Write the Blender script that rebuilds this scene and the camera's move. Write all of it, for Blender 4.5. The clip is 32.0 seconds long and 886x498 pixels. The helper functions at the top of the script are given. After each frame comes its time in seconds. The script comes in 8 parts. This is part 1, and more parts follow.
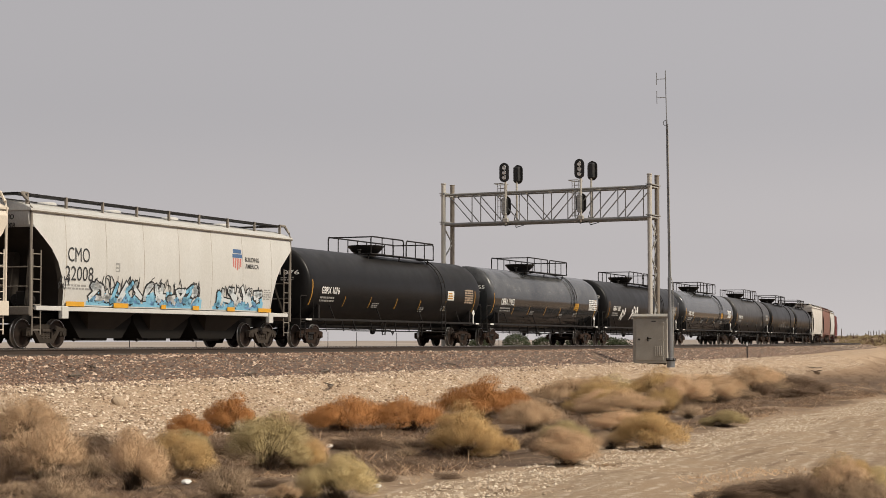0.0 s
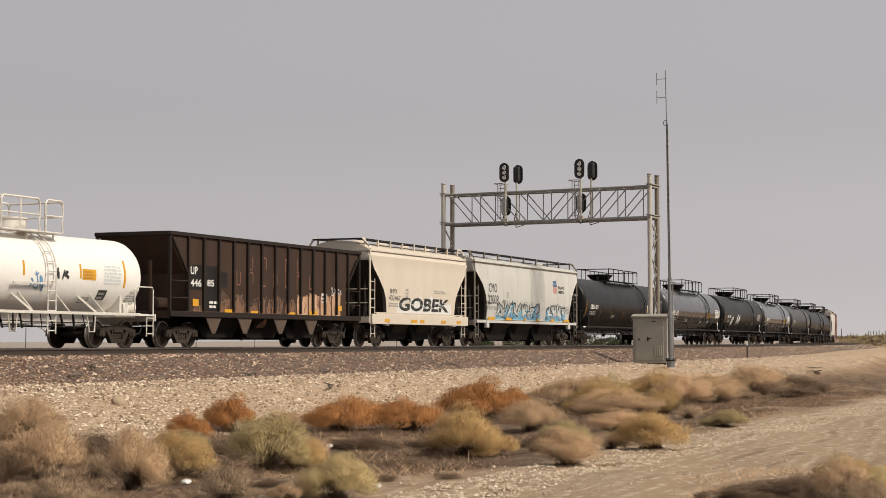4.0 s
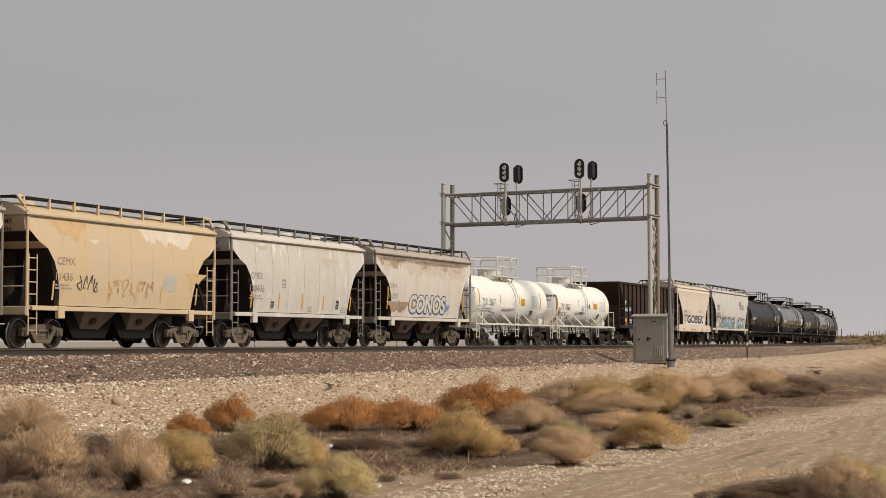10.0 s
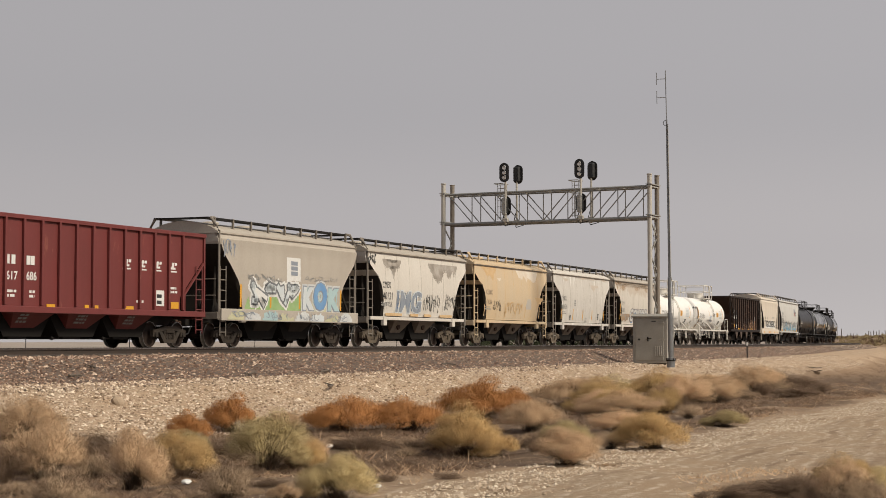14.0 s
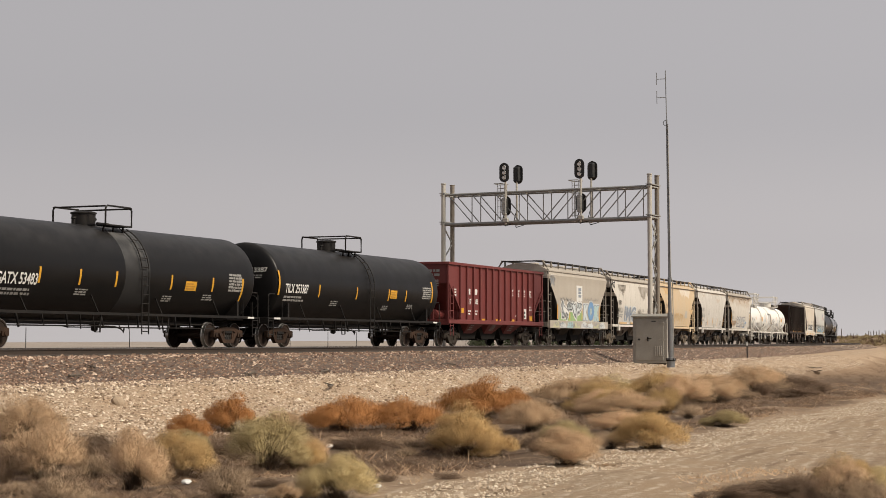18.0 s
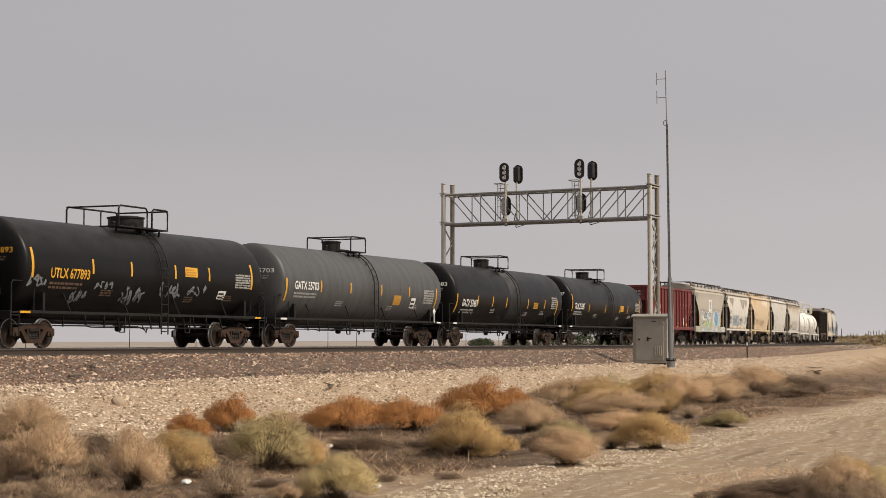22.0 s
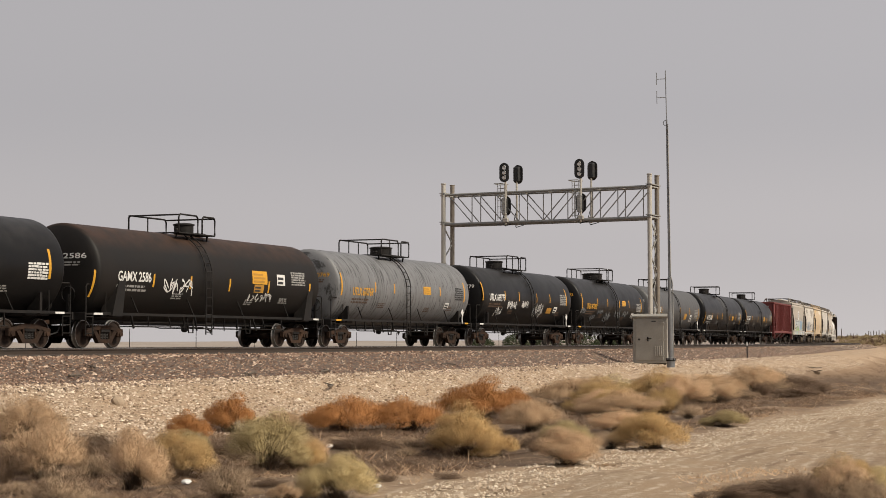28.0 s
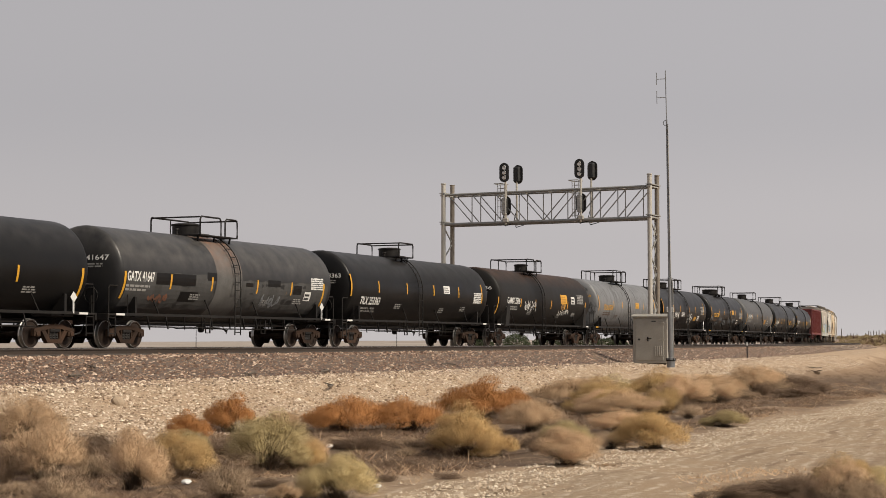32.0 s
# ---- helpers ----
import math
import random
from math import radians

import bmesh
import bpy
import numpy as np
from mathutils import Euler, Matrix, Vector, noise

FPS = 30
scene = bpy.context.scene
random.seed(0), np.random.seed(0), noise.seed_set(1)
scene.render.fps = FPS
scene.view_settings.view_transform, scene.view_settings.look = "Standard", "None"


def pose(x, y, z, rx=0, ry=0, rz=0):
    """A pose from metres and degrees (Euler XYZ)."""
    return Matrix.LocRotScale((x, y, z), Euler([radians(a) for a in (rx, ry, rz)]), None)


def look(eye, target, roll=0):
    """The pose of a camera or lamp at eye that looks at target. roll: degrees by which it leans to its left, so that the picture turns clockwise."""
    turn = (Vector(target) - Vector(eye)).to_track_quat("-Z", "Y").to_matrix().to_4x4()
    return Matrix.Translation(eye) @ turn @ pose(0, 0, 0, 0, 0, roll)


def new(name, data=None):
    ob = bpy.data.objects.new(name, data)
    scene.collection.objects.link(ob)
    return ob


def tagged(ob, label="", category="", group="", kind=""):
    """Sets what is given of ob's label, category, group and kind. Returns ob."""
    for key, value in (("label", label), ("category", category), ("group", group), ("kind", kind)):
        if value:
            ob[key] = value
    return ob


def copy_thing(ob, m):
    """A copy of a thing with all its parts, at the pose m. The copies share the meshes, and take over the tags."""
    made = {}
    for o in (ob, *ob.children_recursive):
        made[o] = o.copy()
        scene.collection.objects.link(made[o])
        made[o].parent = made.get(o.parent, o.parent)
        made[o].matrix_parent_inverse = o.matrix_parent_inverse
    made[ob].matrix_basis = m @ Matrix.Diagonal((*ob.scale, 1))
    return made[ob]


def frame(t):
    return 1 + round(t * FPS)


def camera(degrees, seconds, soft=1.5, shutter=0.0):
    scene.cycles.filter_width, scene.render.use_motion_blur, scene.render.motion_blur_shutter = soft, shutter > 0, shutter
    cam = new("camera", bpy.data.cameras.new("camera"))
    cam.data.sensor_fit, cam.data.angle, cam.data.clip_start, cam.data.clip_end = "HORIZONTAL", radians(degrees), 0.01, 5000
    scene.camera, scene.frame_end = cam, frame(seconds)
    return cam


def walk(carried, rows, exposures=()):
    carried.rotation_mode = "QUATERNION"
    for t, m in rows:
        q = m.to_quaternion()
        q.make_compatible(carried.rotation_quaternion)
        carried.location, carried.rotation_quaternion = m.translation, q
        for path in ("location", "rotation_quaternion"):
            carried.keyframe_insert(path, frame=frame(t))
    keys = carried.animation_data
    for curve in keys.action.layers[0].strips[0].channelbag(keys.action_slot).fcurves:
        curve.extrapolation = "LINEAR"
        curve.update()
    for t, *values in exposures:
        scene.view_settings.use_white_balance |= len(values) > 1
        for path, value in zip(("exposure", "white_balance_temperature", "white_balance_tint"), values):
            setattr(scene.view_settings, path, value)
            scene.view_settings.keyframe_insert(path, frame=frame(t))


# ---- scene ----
EYE = 0.19                                   # eye over the rail heads, which are z = 0
cam = camera(28.7, 32.0, soft=0.8)
CAMERA_POSE = pose(0, 0, EYE, 90 + 3.077, 0, 0)
walk(cam, [(0, CAMERA_POSE), (32, CAMERA_POSE)], exposures=[(0, 0.03), (5.5, 0.0), (7.5, -0.13), (13.5, -0.12), (16.5, 0.01), (32, 0.03)])

# ---- light: a hazy sky and a veiled sun off to the right of the line ----
SUN_AZ, SUN_EL = radians(118), radians(42)     # azimuth clockwise from +y
world = bpy.data.worlds.new("hazy_sky")
scene.world = world
world.use_nodes = True
wn, wl = world.node_tree.nodes, world.node_tree.links
sky = wn.new("ShaderNodeTexSky")
sky.sky_type, sky.sun_disc = "NISHITA", False
sky.sun_elevation, sky.sun_rotation = SUN_EL, SUN_AZ
sky.dust_density, sky.air_density = 6.0, 1.0
flat = wn.new("ShaderNodeHueSaturation")
flat.inputs["Saturation"].default_value, flat.inputs["Value"].default_value = 0.08, 0.12
veil = wn.new("ShaderNodeMix")
veil.data_type = "RGBA"
veil.inputs["Factor"].default_value = 0.86
coords, split, height, haze = (wn.new("ShaderNodeTexCoord"), wn.new("ShaderNodeSeparateXYZ"), wn.new("ShaderNodeMapRange"), wn.new("ShaderNodeValToRGB"))
height.inputs["From Min"].default_value, height.inputs["From Max"].default_value = -0.01, 0.99
stops = ((0.0, (0.63, 0.59, 0.585)), (0.07, (0.545, 0.515, 0.52)), (0.15, (0.455, 0.437, 0.452)), (0.5, (0.345, 0.34, 0.36)), (1.0, (0.26, 0.26, 0.285)))
haze.color_ramp.interpolation = "EASE"
while len(haze.color_ramp.elements) < len(stops):
    haze.color_ramp.elements.new(0.5)
for el, (at, tone) in zip(haze.color_ramp.elements, stops):
    el.position, el.color = at, (*tone, 1)
wl.new(coords.outputs["Generated"], split.inputs[0])
wl.new(split.outputs["Z"], height.inputs["Value"])
wl.new(height.outputs[0], haze.inputs["Fac"])
toward, lift, glow = wn.new("ShaderNodeVectorMath"), wn.new("ShaderNodeMapRange"), wn.new("ShaderNodeVectorMath")
toward.operation, glow.operation = "DOT_PRODUCT", "SCALE"      # the haze is brighter on the sun's side
toward.inputs[1].default_value = (math.sin(SUN_AZ) * math.cos(SUN_EL), math.cos(SUN_AZ) * math.cos(SUN_EL), math.sin(SUN_EL))
lift.inputs["From Min"].default_value, lift.inputs["From Max"].default_value = -1, 1
lift.inputs["To Min"].default_value, lift.inputs["To Max"].default_value = 0.83, 1.33
wl.new(coords.outputs["Generated"], toward.inputs[0])
wl.new(toward.outputs["Value"], lift.inputs["Value"])
wl.new(lift.outputs[0], glow.inputs["Scale"])
wl.new(haze.outputs["Color"], glow.inputs[0])
wl.new(glow.outputs[0], veil.inputs["B"])
wl.new(sky.outputs[0], flat.inputs["Color"])
wl.new(flat.outputs[0], veil.inputs["A"])
wl.new(veil.outputs["Result"], wn["Background"].inputs["Color"])
wn["Background"].inputs["Strength"].default_value = 1.0

sun_dir = Vector((math.sin(SUN_AZ) * math.cos(SUN_EL), math.cos(SUN_AZ) * math.cos(SUN_EL), math.sin(SUN_EL)))
sun = new("sun", bpy.data.lights.new("sun", "SUN"))
sun.data.energy, sun.data.angle, sun.data.color = 3.75, radians(10), (1.0, 0.905, 0.75)
sun.matrix_basis = look(sun_dir * 100, (0, 0, 0))

# ---- the line of the railway ----
# s runs along the far track in the direction of travel; lat is metres to its right
KNOT_S, KNOT_K = (-20, 80, 180, 280), (0.000308, -0.000798, -0.000789, -0.001047)
DS = 1.0
LINE_S = np.arange(-80.0, 700.0, DS)
_k = np.interp(LINE_S, KNOT_S, KNOT_K)
LINE_TH = np.concatenate([[0], np.cumsum((_k[1:] + _k[:-1]) / 2 * DS)])
LINE_TH += 0.40757 - np.interp(0, LINE_S, LINE_TH)
LINE_X = np.concatenate([[0], np.cumsum((np.sin(LINE_TH[1:]) + np.sin(LINE_TH[:-1])) / 2 * DS)])
LINE_Y = np.concatenate([[0], np.cumsum((np.cos(LINE_TH[1:]) + np.cos(LINE_TH[:-1])) / 2 * DS)])
LINE_X += -24.678 - np.interp(0, LINE_S, LINE_X)
LINE_Y += 28.885 - np.interp(0, LINE_S, LINE_Y)
TRACK_GAP = 4.35


def on_line(s, lat=0.0):
    """x, y and heading at s along the line, lat metres to the right of the far track."""
    th = np.interp(s, LINE_S, LINE_TH)
    return (np.interp(s, LINE_S, LINE_X) + lat * np.cos(th), np.interp(s, LINE_S, LINE_Y) - lat * np.sin(th), th)


def to_line(x, y):
    """s and lat of points of the plan."""
    x, y = np.asarray(x, float), np.asarray(y, float)
    s = np.clip((x + 24.7) * math.sin(0.37) + (y - 28.9) * math.cos(0.37), -79, 698)
    for _ in range(6):
        th = np.interp(s, LINE_S, LINE_TH)
        along = (x - np.interp(s, LINE_S, LINE_X)) * np.sin(th) + (y - np.interp(s, LINE_S, LINE_Y)) * np.cos(th)
        s = np.clip(s + along * 0.9, -79, 698)
    th = np.interp(s, LINE_S, LINE_TH)
    return s, (x - np.interp(s, LINE_S, LINE_X)) * np.cos(th) - (y - np.interp(s, LINE_S, LINE_Y)) * np.sin(th)


def line_pose(s, lat=0.0, z=0.0):
    """x forward along the line, y to its left."""
    x, y, th = on_line(s, lat)
    return pose(x, y, z, 0, 0, 90 - math.degrees(th))


def smooth(a, b, v):
    t = np.clip((v - a) / (b - a), 0, 1)
    return t * t * (3 - 2 * t)


def ripple(x, y):
    """Low uneven swell of the ground, metres."""
    return (0.05 * np.sin(0.9 * x + 0.4 * y + 1) * np.sin(0.35 * y - 0.5 * x) + 0.035 * np.sin(2.1 * x - 1.3 * y)
            * np.sin(0.8 * y + 0.7 * x + 2) + 0.018 * np.sin(4.3 * x + 2.9 * y) * np.sin(3.1 * y - 3.7 * x + 1))


def ground_z(x, y):
    s, lat = to_line(x, y)
    rise = smooth(95, 230, s)                        # the ground climbs to the line further on
    floor = -2.0 + 1.55 * rise + 0.18 * smooth(20, 32, lat)
    shelf = -0.86 - 0.10 * (lat - 8) / 4 + 0.22 * smooth(105, 170, s)
    wide = 2.2 * smooth(50, 70, s)                   # level place for the signal case
    z = shelf + (floor - shelf) * smooth(8.6 + wide, 13.2 + 0.6 * wide, lat)
    far_side = -0.86 - 0.35 * smooth(-5, -14, lat)
    z = np.where(lat < 3, far_side, z)
    z = z + 0.95 * smooth(26, 34, lat) * smooth(62, 80, s) * (1 - smooth(120, 170, s)) * 0.9
    z = z + 1.55 * smooth(290, 345, s) * smooth(5, 12, lat)
    near = np.exp(-((np.asarray(x) / 300) ** 2 + (np.asarray(y) / 500) ** 2))
    bumps = ripple(np.asarray(x, float), np.asarray(y, float)) * near * smooth(7.5, 12, np.abs(lat))
    return z + bumps


# ---- materials ----
MATS = {}


def material(name, color, rough=0.7, metal=0.0, second=None, amount=0.5, scale=6.0, fine=40.0, bump=0.15, dust_sheen=None, dust_sheen_amount=0.0,
             stretch=(1, 1, 1), dust_sheen_from=(0.0, 0.8), spot=None, spot_level=0.62, vary=0.0, spec=0.5):
    """Paint or earth with broad stains, fine grain and relief."""
    if name in MATS:
        return MATS[name]
    m = bpy.data.materials.new(name)
    MATS[name] = m
    m.use_nodes = True
    n, l = m.node_tree.nodes, m.node_tree.links
    b = n["Principled BSDF"]
    b.inputs["Roughness"].default_value, b.inputs["Metallic"].default_value = rough, metal
    b.inputs["Specular IOR Level"].default_value = spec
    co = n.new("ShaderNodeTexCoord")
    mp = n.new("ShaderNodeMapping")
    mp.inputs["Scale"].default_value = stretch
    l.new(co.outputs["Object"], mp.inputs["Vector"])
    info = n.new("ShaderNodeObjectInfo")
    shift = n.new("ShaderNodeVectorMath")
    shift.operation = "SCALE"
    shift.inputs[0].default_value = (37, 17, 29)
    l.new(info.outputs["Random"], shift.inputs["Scale"])
    l.new(shift.outputs[0], mp.inputs["Location"])

    def noisy(sc, detail=5, rg=0.6):
        t = n.new("ShaderNodeTexNoise")
        t.inputs["Scale"].default_value, t.inputs["Detail"].default_value, t.inputs["Roughness"].default_value = sc, detail, rg
        l.new(mp.outputs[0], t.inputs["Vector"])
        return t.outputs["Fac"]

    def ramp(fac, a, z):
        r = n.new("ShaderNodeMapRange")
        r.inputs["From Min"].default_value, r.inputs["From Max"].default_value = a, z
        l.new(fac, r.inputs["Value"])
        return r.outputs[0]

    def mix(fac, a, z, k=1.0):
        x = n.new("ShaderNodeMix")
        x.data_type = "RGBA"
        mu = n.new("ShaderNodeMath")
        mu.operation = "MULTIPLY"
        l.new(fac, mu.inputs[0])
        mu.inputs[1].default_value = k
        l.new(mu.outputs[0], x.inputs["Factor"])
        for sock, v in (("A", a), ("B", z)):
            if isinstance(v, tuple):
                x.inputs[sock].default_value = (*v, 1)
            else:
                l.new(v, x.inputs[sock])
        return x.outputs["Result"]

    second = second or tuple(c * 0.72 for c in color)
    broad, grain = noisy(scale), noisy(fine, 3)
    col = mix(ramp(broad, 0.35, 0.68), color, second, amount)
    col = mix(ramp(grain, 0.3, 0.7), col, tuple(c * 0.6 for c in second), 0.35)
    if spot:
        col = mix(ramp(noisy(scale * 2.3, 8, 0.7), spot_level, spot_level + 0.06), col, spot, 0.9)
    # upward faces tinted: settled dust, and sky reflection painted on the tank tops
    if dust_sheen:
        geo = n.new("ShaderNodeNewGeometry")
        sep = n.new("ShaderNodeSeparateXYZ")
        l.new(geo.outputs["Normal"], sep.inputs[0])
        up = ramp(sep.outputs["Z"], *dust_sheen_from)
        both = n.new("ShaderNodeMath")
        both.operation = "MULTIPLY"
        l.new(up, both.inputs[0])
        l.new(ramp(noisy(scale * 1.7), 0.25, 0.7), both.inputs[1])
        col = mix(both.outputs[0], col, dust_sheen, dust_sheen_amount)
    if vary:
        hs = n.new("ShaderNodeHueSaturation")
        r = n.new("ShaderNodeMapRange")
        r.inputs["To Min"].default_value, r.inputs["To Max"].default_value = 1 - vary, 1 + vary
        l.new(info.outputs["Random"], r.inputs["Value"])
        l.new(r.outputs[0], hs.inputs["Value"])
        l.new(col, hs.inputs["Color"])
        col = hs.outputs[0]
    l.new(col, b.inputs["Base Color"])
    rr = n.new("ShaderNodeMapRange")
    rr.inputs["To Min"].default_value, rr.inputs["To Max"].default_value = max(0.05, rough - 0.1), min(1, rough + 0.12)
    l.new(broad, rr.inputs["Value"])
    l.new(rr.outputs[0], b.inputs["Roughness"])
    if bump:
        bp = n.new("ShaderNodeBump")
        bp.inputs["Strength"].default_value, bp.inputs["Distance"].default_value = bump, 0.02
        l.new(grain, bp.inputs["Height"])
        l.new(bp.outputs[0], b.inputs["Normal"])
    return m


TRUCK_DUST = material("dusty_cast_steel", (0.10, 0.08, 0.06), 0.9, 0, (0.17, 0.135, 0.10), 0.7, 2.5, 30, 0.3, vary=0.25, spec=0.2)
TRUCK_DARK = material("grimy_cast_steel", (0.03, 0.025, 0.021), 0.85, 0, (0.06, 0.045, 0.034), 0.7, 2.5, 30, 0.3, vary=0.25, spec=0.2)
STEEL_DARK = material("dark_steel", (0.012, 0.0115, 0.011), 0.55, 0, (0.026, 0.021, 0.018), 0.6, 3, 30, 0.08, dust_sheen=(0.07, 0.056, 0.045), dust_sheen_amount=0.2, spec=0.2)
TRUCK_BROWN = material("rusty_cast_steel", (0.026, 0.0175, 0.0135), 0.85, 0, (0.062, 0.033, 0.02), 0.8, 2.5, 30, 0.3, vary=0.35, dust_sheen=(0.16, 0.12, 0.09), dust_sheen_amount=0.2, spec=0.2)
WHEEL_RUST = material("rusty_wheel_plate", (0.017, 0.0125, 0.0105), 0.8, 0, (0.045, 0.028, 0.02), 0.7, 4, 40, 0.2, spec=0.2)
TREAD = material("worn_wheel_tread", (0.42, 0.40, 0.38), 0.32, 0.9, (0.3, 0.28, 0.26), 0.4, 4, 60, 0.05)
RAIL_SIDE = material("rusty_rail", (0.032, 0.022, 0.016), 0.85, 0, (0.055, 0.035, 0.024), 0.7, 3, 30, 0.3)
RAIL_HEAD = material("polished_rail_head", (0.45, 0.43, 0.40), 0.3, 0.9, (0.35, 0.3, 0.27), 0.4, 3, 30, 0.05)
TIE_WOOD = material("weathered_tie", (0.09, 0.075, 0.062), 0.95, 0, (0.14, 0.12, 0.10), 0.7, 2, 20, 0.4, vary=0.25)
BALLAST = material("ballast_bed", (0.15, 0.109, 0.082), 0.95, 0, (0.09, 0.06, 0.045), 0.8, 1.6, 14, 0.9, spot=(0.30, 0.26, 0.23), spot_level=0.6)
# truss grey darker than the galvanised parts: shade painted into its colour
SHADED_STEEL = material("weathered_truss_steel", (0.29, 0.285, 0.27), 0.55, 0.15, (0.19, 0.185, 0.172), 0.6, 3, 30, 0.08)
BROWN_STEEL = material("brown_stained_column_steel", (0.25, 0.215, 0.175), 0.65, 0.1, (0.16, 0.13, 0.10), 0.6, 2, 30, 0.08)
PALE_STEEL = material("pale_painted_column_steel", (0.50, 0.47, 0.415), 0.6, 0, (0.40, 0.37, 0.32), 0.6, 2, 30, 0.06)
GALV = material("galvanised_steel", (0.38, 0.37, 0.345), 0.55, 0.15, (0.26, 0.25, 0.23), 0.6, 3, 30, 0.08)
CASE_GREY = material("grey_case_paint", (0.34, 0.325, 0.285), 0.6, 0, (0.26, 0.24, 0.205), 0.6, 2.2, 30, 0.06, dust_sheen=(0.3, 0.25, 0.2), dust_sheen_amount=0.3)
MAST_GREY = material("dull_grey_mast_steel", (0.16, 0.165, 0.17), 0.5, 0.2, (0.24, 0.24, 0.24), 0.6, 3, 30, 0.05)
SIGNAL_BLACK = material("black_signal_paint", (0.014, 0.014, 0.014), 0.6, 0, (0.03, 0.028, 0.026), 0.5, 4, 40, 0.05)
LENS = material("pale_signal_lens", (0.9, 0.9, 0.88), 0.25, 0, (0.6, 0.6, 0.6), 0.4, 8, 40, 0.0)
YELLOW = material("yellow_reflective_tape", (0.72, 0.36, 0.02), 0.5, 0, (0.5, 0.25, 0.03), 0.4, 3, 40, 0.0)
WHITE_MARK = material("white_stencil_paint", (0.74, 0.73, 0.70), 0.6, 0, (0.6, 0.58, 0.54), 0.4, 3, 40, 0.0)
GREY_MARK = material("faded_stencil_paint", (0.33, 0.32, 0.30), 0.7, 0, (0.22, 0.21, 0.2), 0.5, 3, 40, 0.0)
BLACK_MARK = material("black_stencil_paint", (0.02, 0.02, 0.02), 0.6, 0, (0.05, 0.05, 0.05), 0.4, 3, 40, 0.0)

# ---- mesh tools ----


def part(name, bm, mat, parent, label="", smooth_faces=False):
    """One mesh object under a thing or a part."""
    me = bpy.data.meshes.new(name)
    bmesh.ops.recalc_face_normals(bm, faces=bm.faces)
    bm.to_mesh(me)
    bm.free()
    for m in (mat if isinstance(mat, (list, tuple)) else (mat,)):
        me.materials.append(m)
    if smooth_faces:
        me.shade_smooth()
        me.set_sharp_from_angle(angle=radians(38))
    ob = new(name, me)
    ob.parent = parent
    if label:
        ob["label"] = label
    return ob


def share(ob, parent, m=None, name=None):
    """Another object on the same mesh."""
    o = new(name or ob.name.split(".")[0], ob.data)
    o.parent = parent
    if m is not None:
        o.matrix_basis = m
    return o


def box(bm, cx, cy, cz, lx, ly, lz, bevel=0.0, rot=None, mi=0):
    r = bmesh.ops.create_cube(bm, size=1)
    m = Matrix.Translation((cx, cy, cz)) @ (rot or Matrix.Identity(4)) @ Matrix.Diagonal((lx, ly, lz, 1))
    bmesh.ops.transform(bm, matrix=m, verts=r["verts"])
    faces = list({f for v in r["verts"] for f in v.link_faces})
    for f in faces:
        f.material_index = mi
    if bevel:
        edges = list({e for v in r["verts"] for e in v.link_edges})
        bmesh.ops.bevel(bm, geom=edges, offset=bevel, segments=1, affect="EDGES", profile=0.5)
    return bm


def bar(bm, a, b, w, h=None, mi=0):
    """A straight bar of square section between two points."""
    a, b = Vector(a), Vector(b)
    d = b - a
    q = d.to_track_quat("X", "Z").to_matrix().to_4x4()
    mid = (a + b) / 2
    return box(bm, mid.x, mid.y, mid.z, d.length, w, h or w, rot=q, mi=mi)


def pipe(bm, pts, r, seg=6, mi=0):
    """A round tube along a line of points, mitred at the bends."""
    pts = [Vector(p) for p in pts]
    rings = []
    up = Vector((0, 0, 1))
    for i, p in enumerate(pts):
        d = (pts[min(i + 1, len(pts) - 1)] - pts[max(i - 1, 0)]).normalized()
        u = d.cross(up)
        if u.length < 0.05:
            u = d.cross(Vector((0, 1, 0)))
        u.normalize()
        w = d.cross(u)
        k = 1.0
        if 0 < i < len(pts) - 1:
            c = (p - pts[i - 1]).normalized().dot((pts[i + 1] - p).normalized())
            k = 1 / max(0.6, math.sqrt((1 + c) / 2))
        rings.append([bm.verts.new(p + (u * math.cos(a) + w * math.sin(a)) * r * k) for a in [2 * math.pi * j / seg for j in range(seg)]])
    for a, b in zip(rings, rings[1:]):
        for j in range(seg):
            bm.faces.new((a[j], a[(j + 1) % seg], b[(j + 1) % seg], b[j])).material_index = mi
    bm.faces.new(rings[0]).material_index = mi
    bm.faces.new(rings[-1][::-1]).material_index = mi
    return bm


def prism(bm, poly, y0, y1, mi=0):
    """A polygon of x, z run from y0 to y1."""
    a = [bm.verts.new((x, y0, z)) for x, z in poly]
    b = [bm.verts.new((x, y1, z)) for x, z in poly]
    n = len(poly)
    for i in range(n):
        bm.faces.new((a[i], a[(i + 1) % n], b[(i + 1) % n], b[i])).material_index = mi
    bm.faces.new(a[::-1]).material_index = mi
    bm.faces.new(b).material_index = mi
    return bm


def lathe(bm, prof, seg=24, axis="x", centre=(0, 0, 0), mis=None):
    """A profile of (along, radius) turned about an axis."""
    rings = []
    for t, r in prof:
        ring = []
        for j in range(seg):
            a = 2 * math.pi * j / seg
            c, s = r * math.cos(a), r * math.sin(a)
            co = {"x": (t, c, s), "y": (c, t, s), "z": (c, s, t)}[axis]
            ring.append(bm.verts.new(Vector(co) + Vector(centre)))
        rings.append(ring)
    for i, (a, b) in enumerate(zip(rings, rings[1:])):
        for j in range(seg):
            f = bm.faces.new((a[j], a[(j + 1) % seg], b[(j + 1) % seg], b[j]))
            f.material_index = mis[i] if mis else 0
    for ring in (rings[0][::-1], rings[-1]):
        if prof[0][1] > 0:
            bm.faces.new(ring)
    return bm


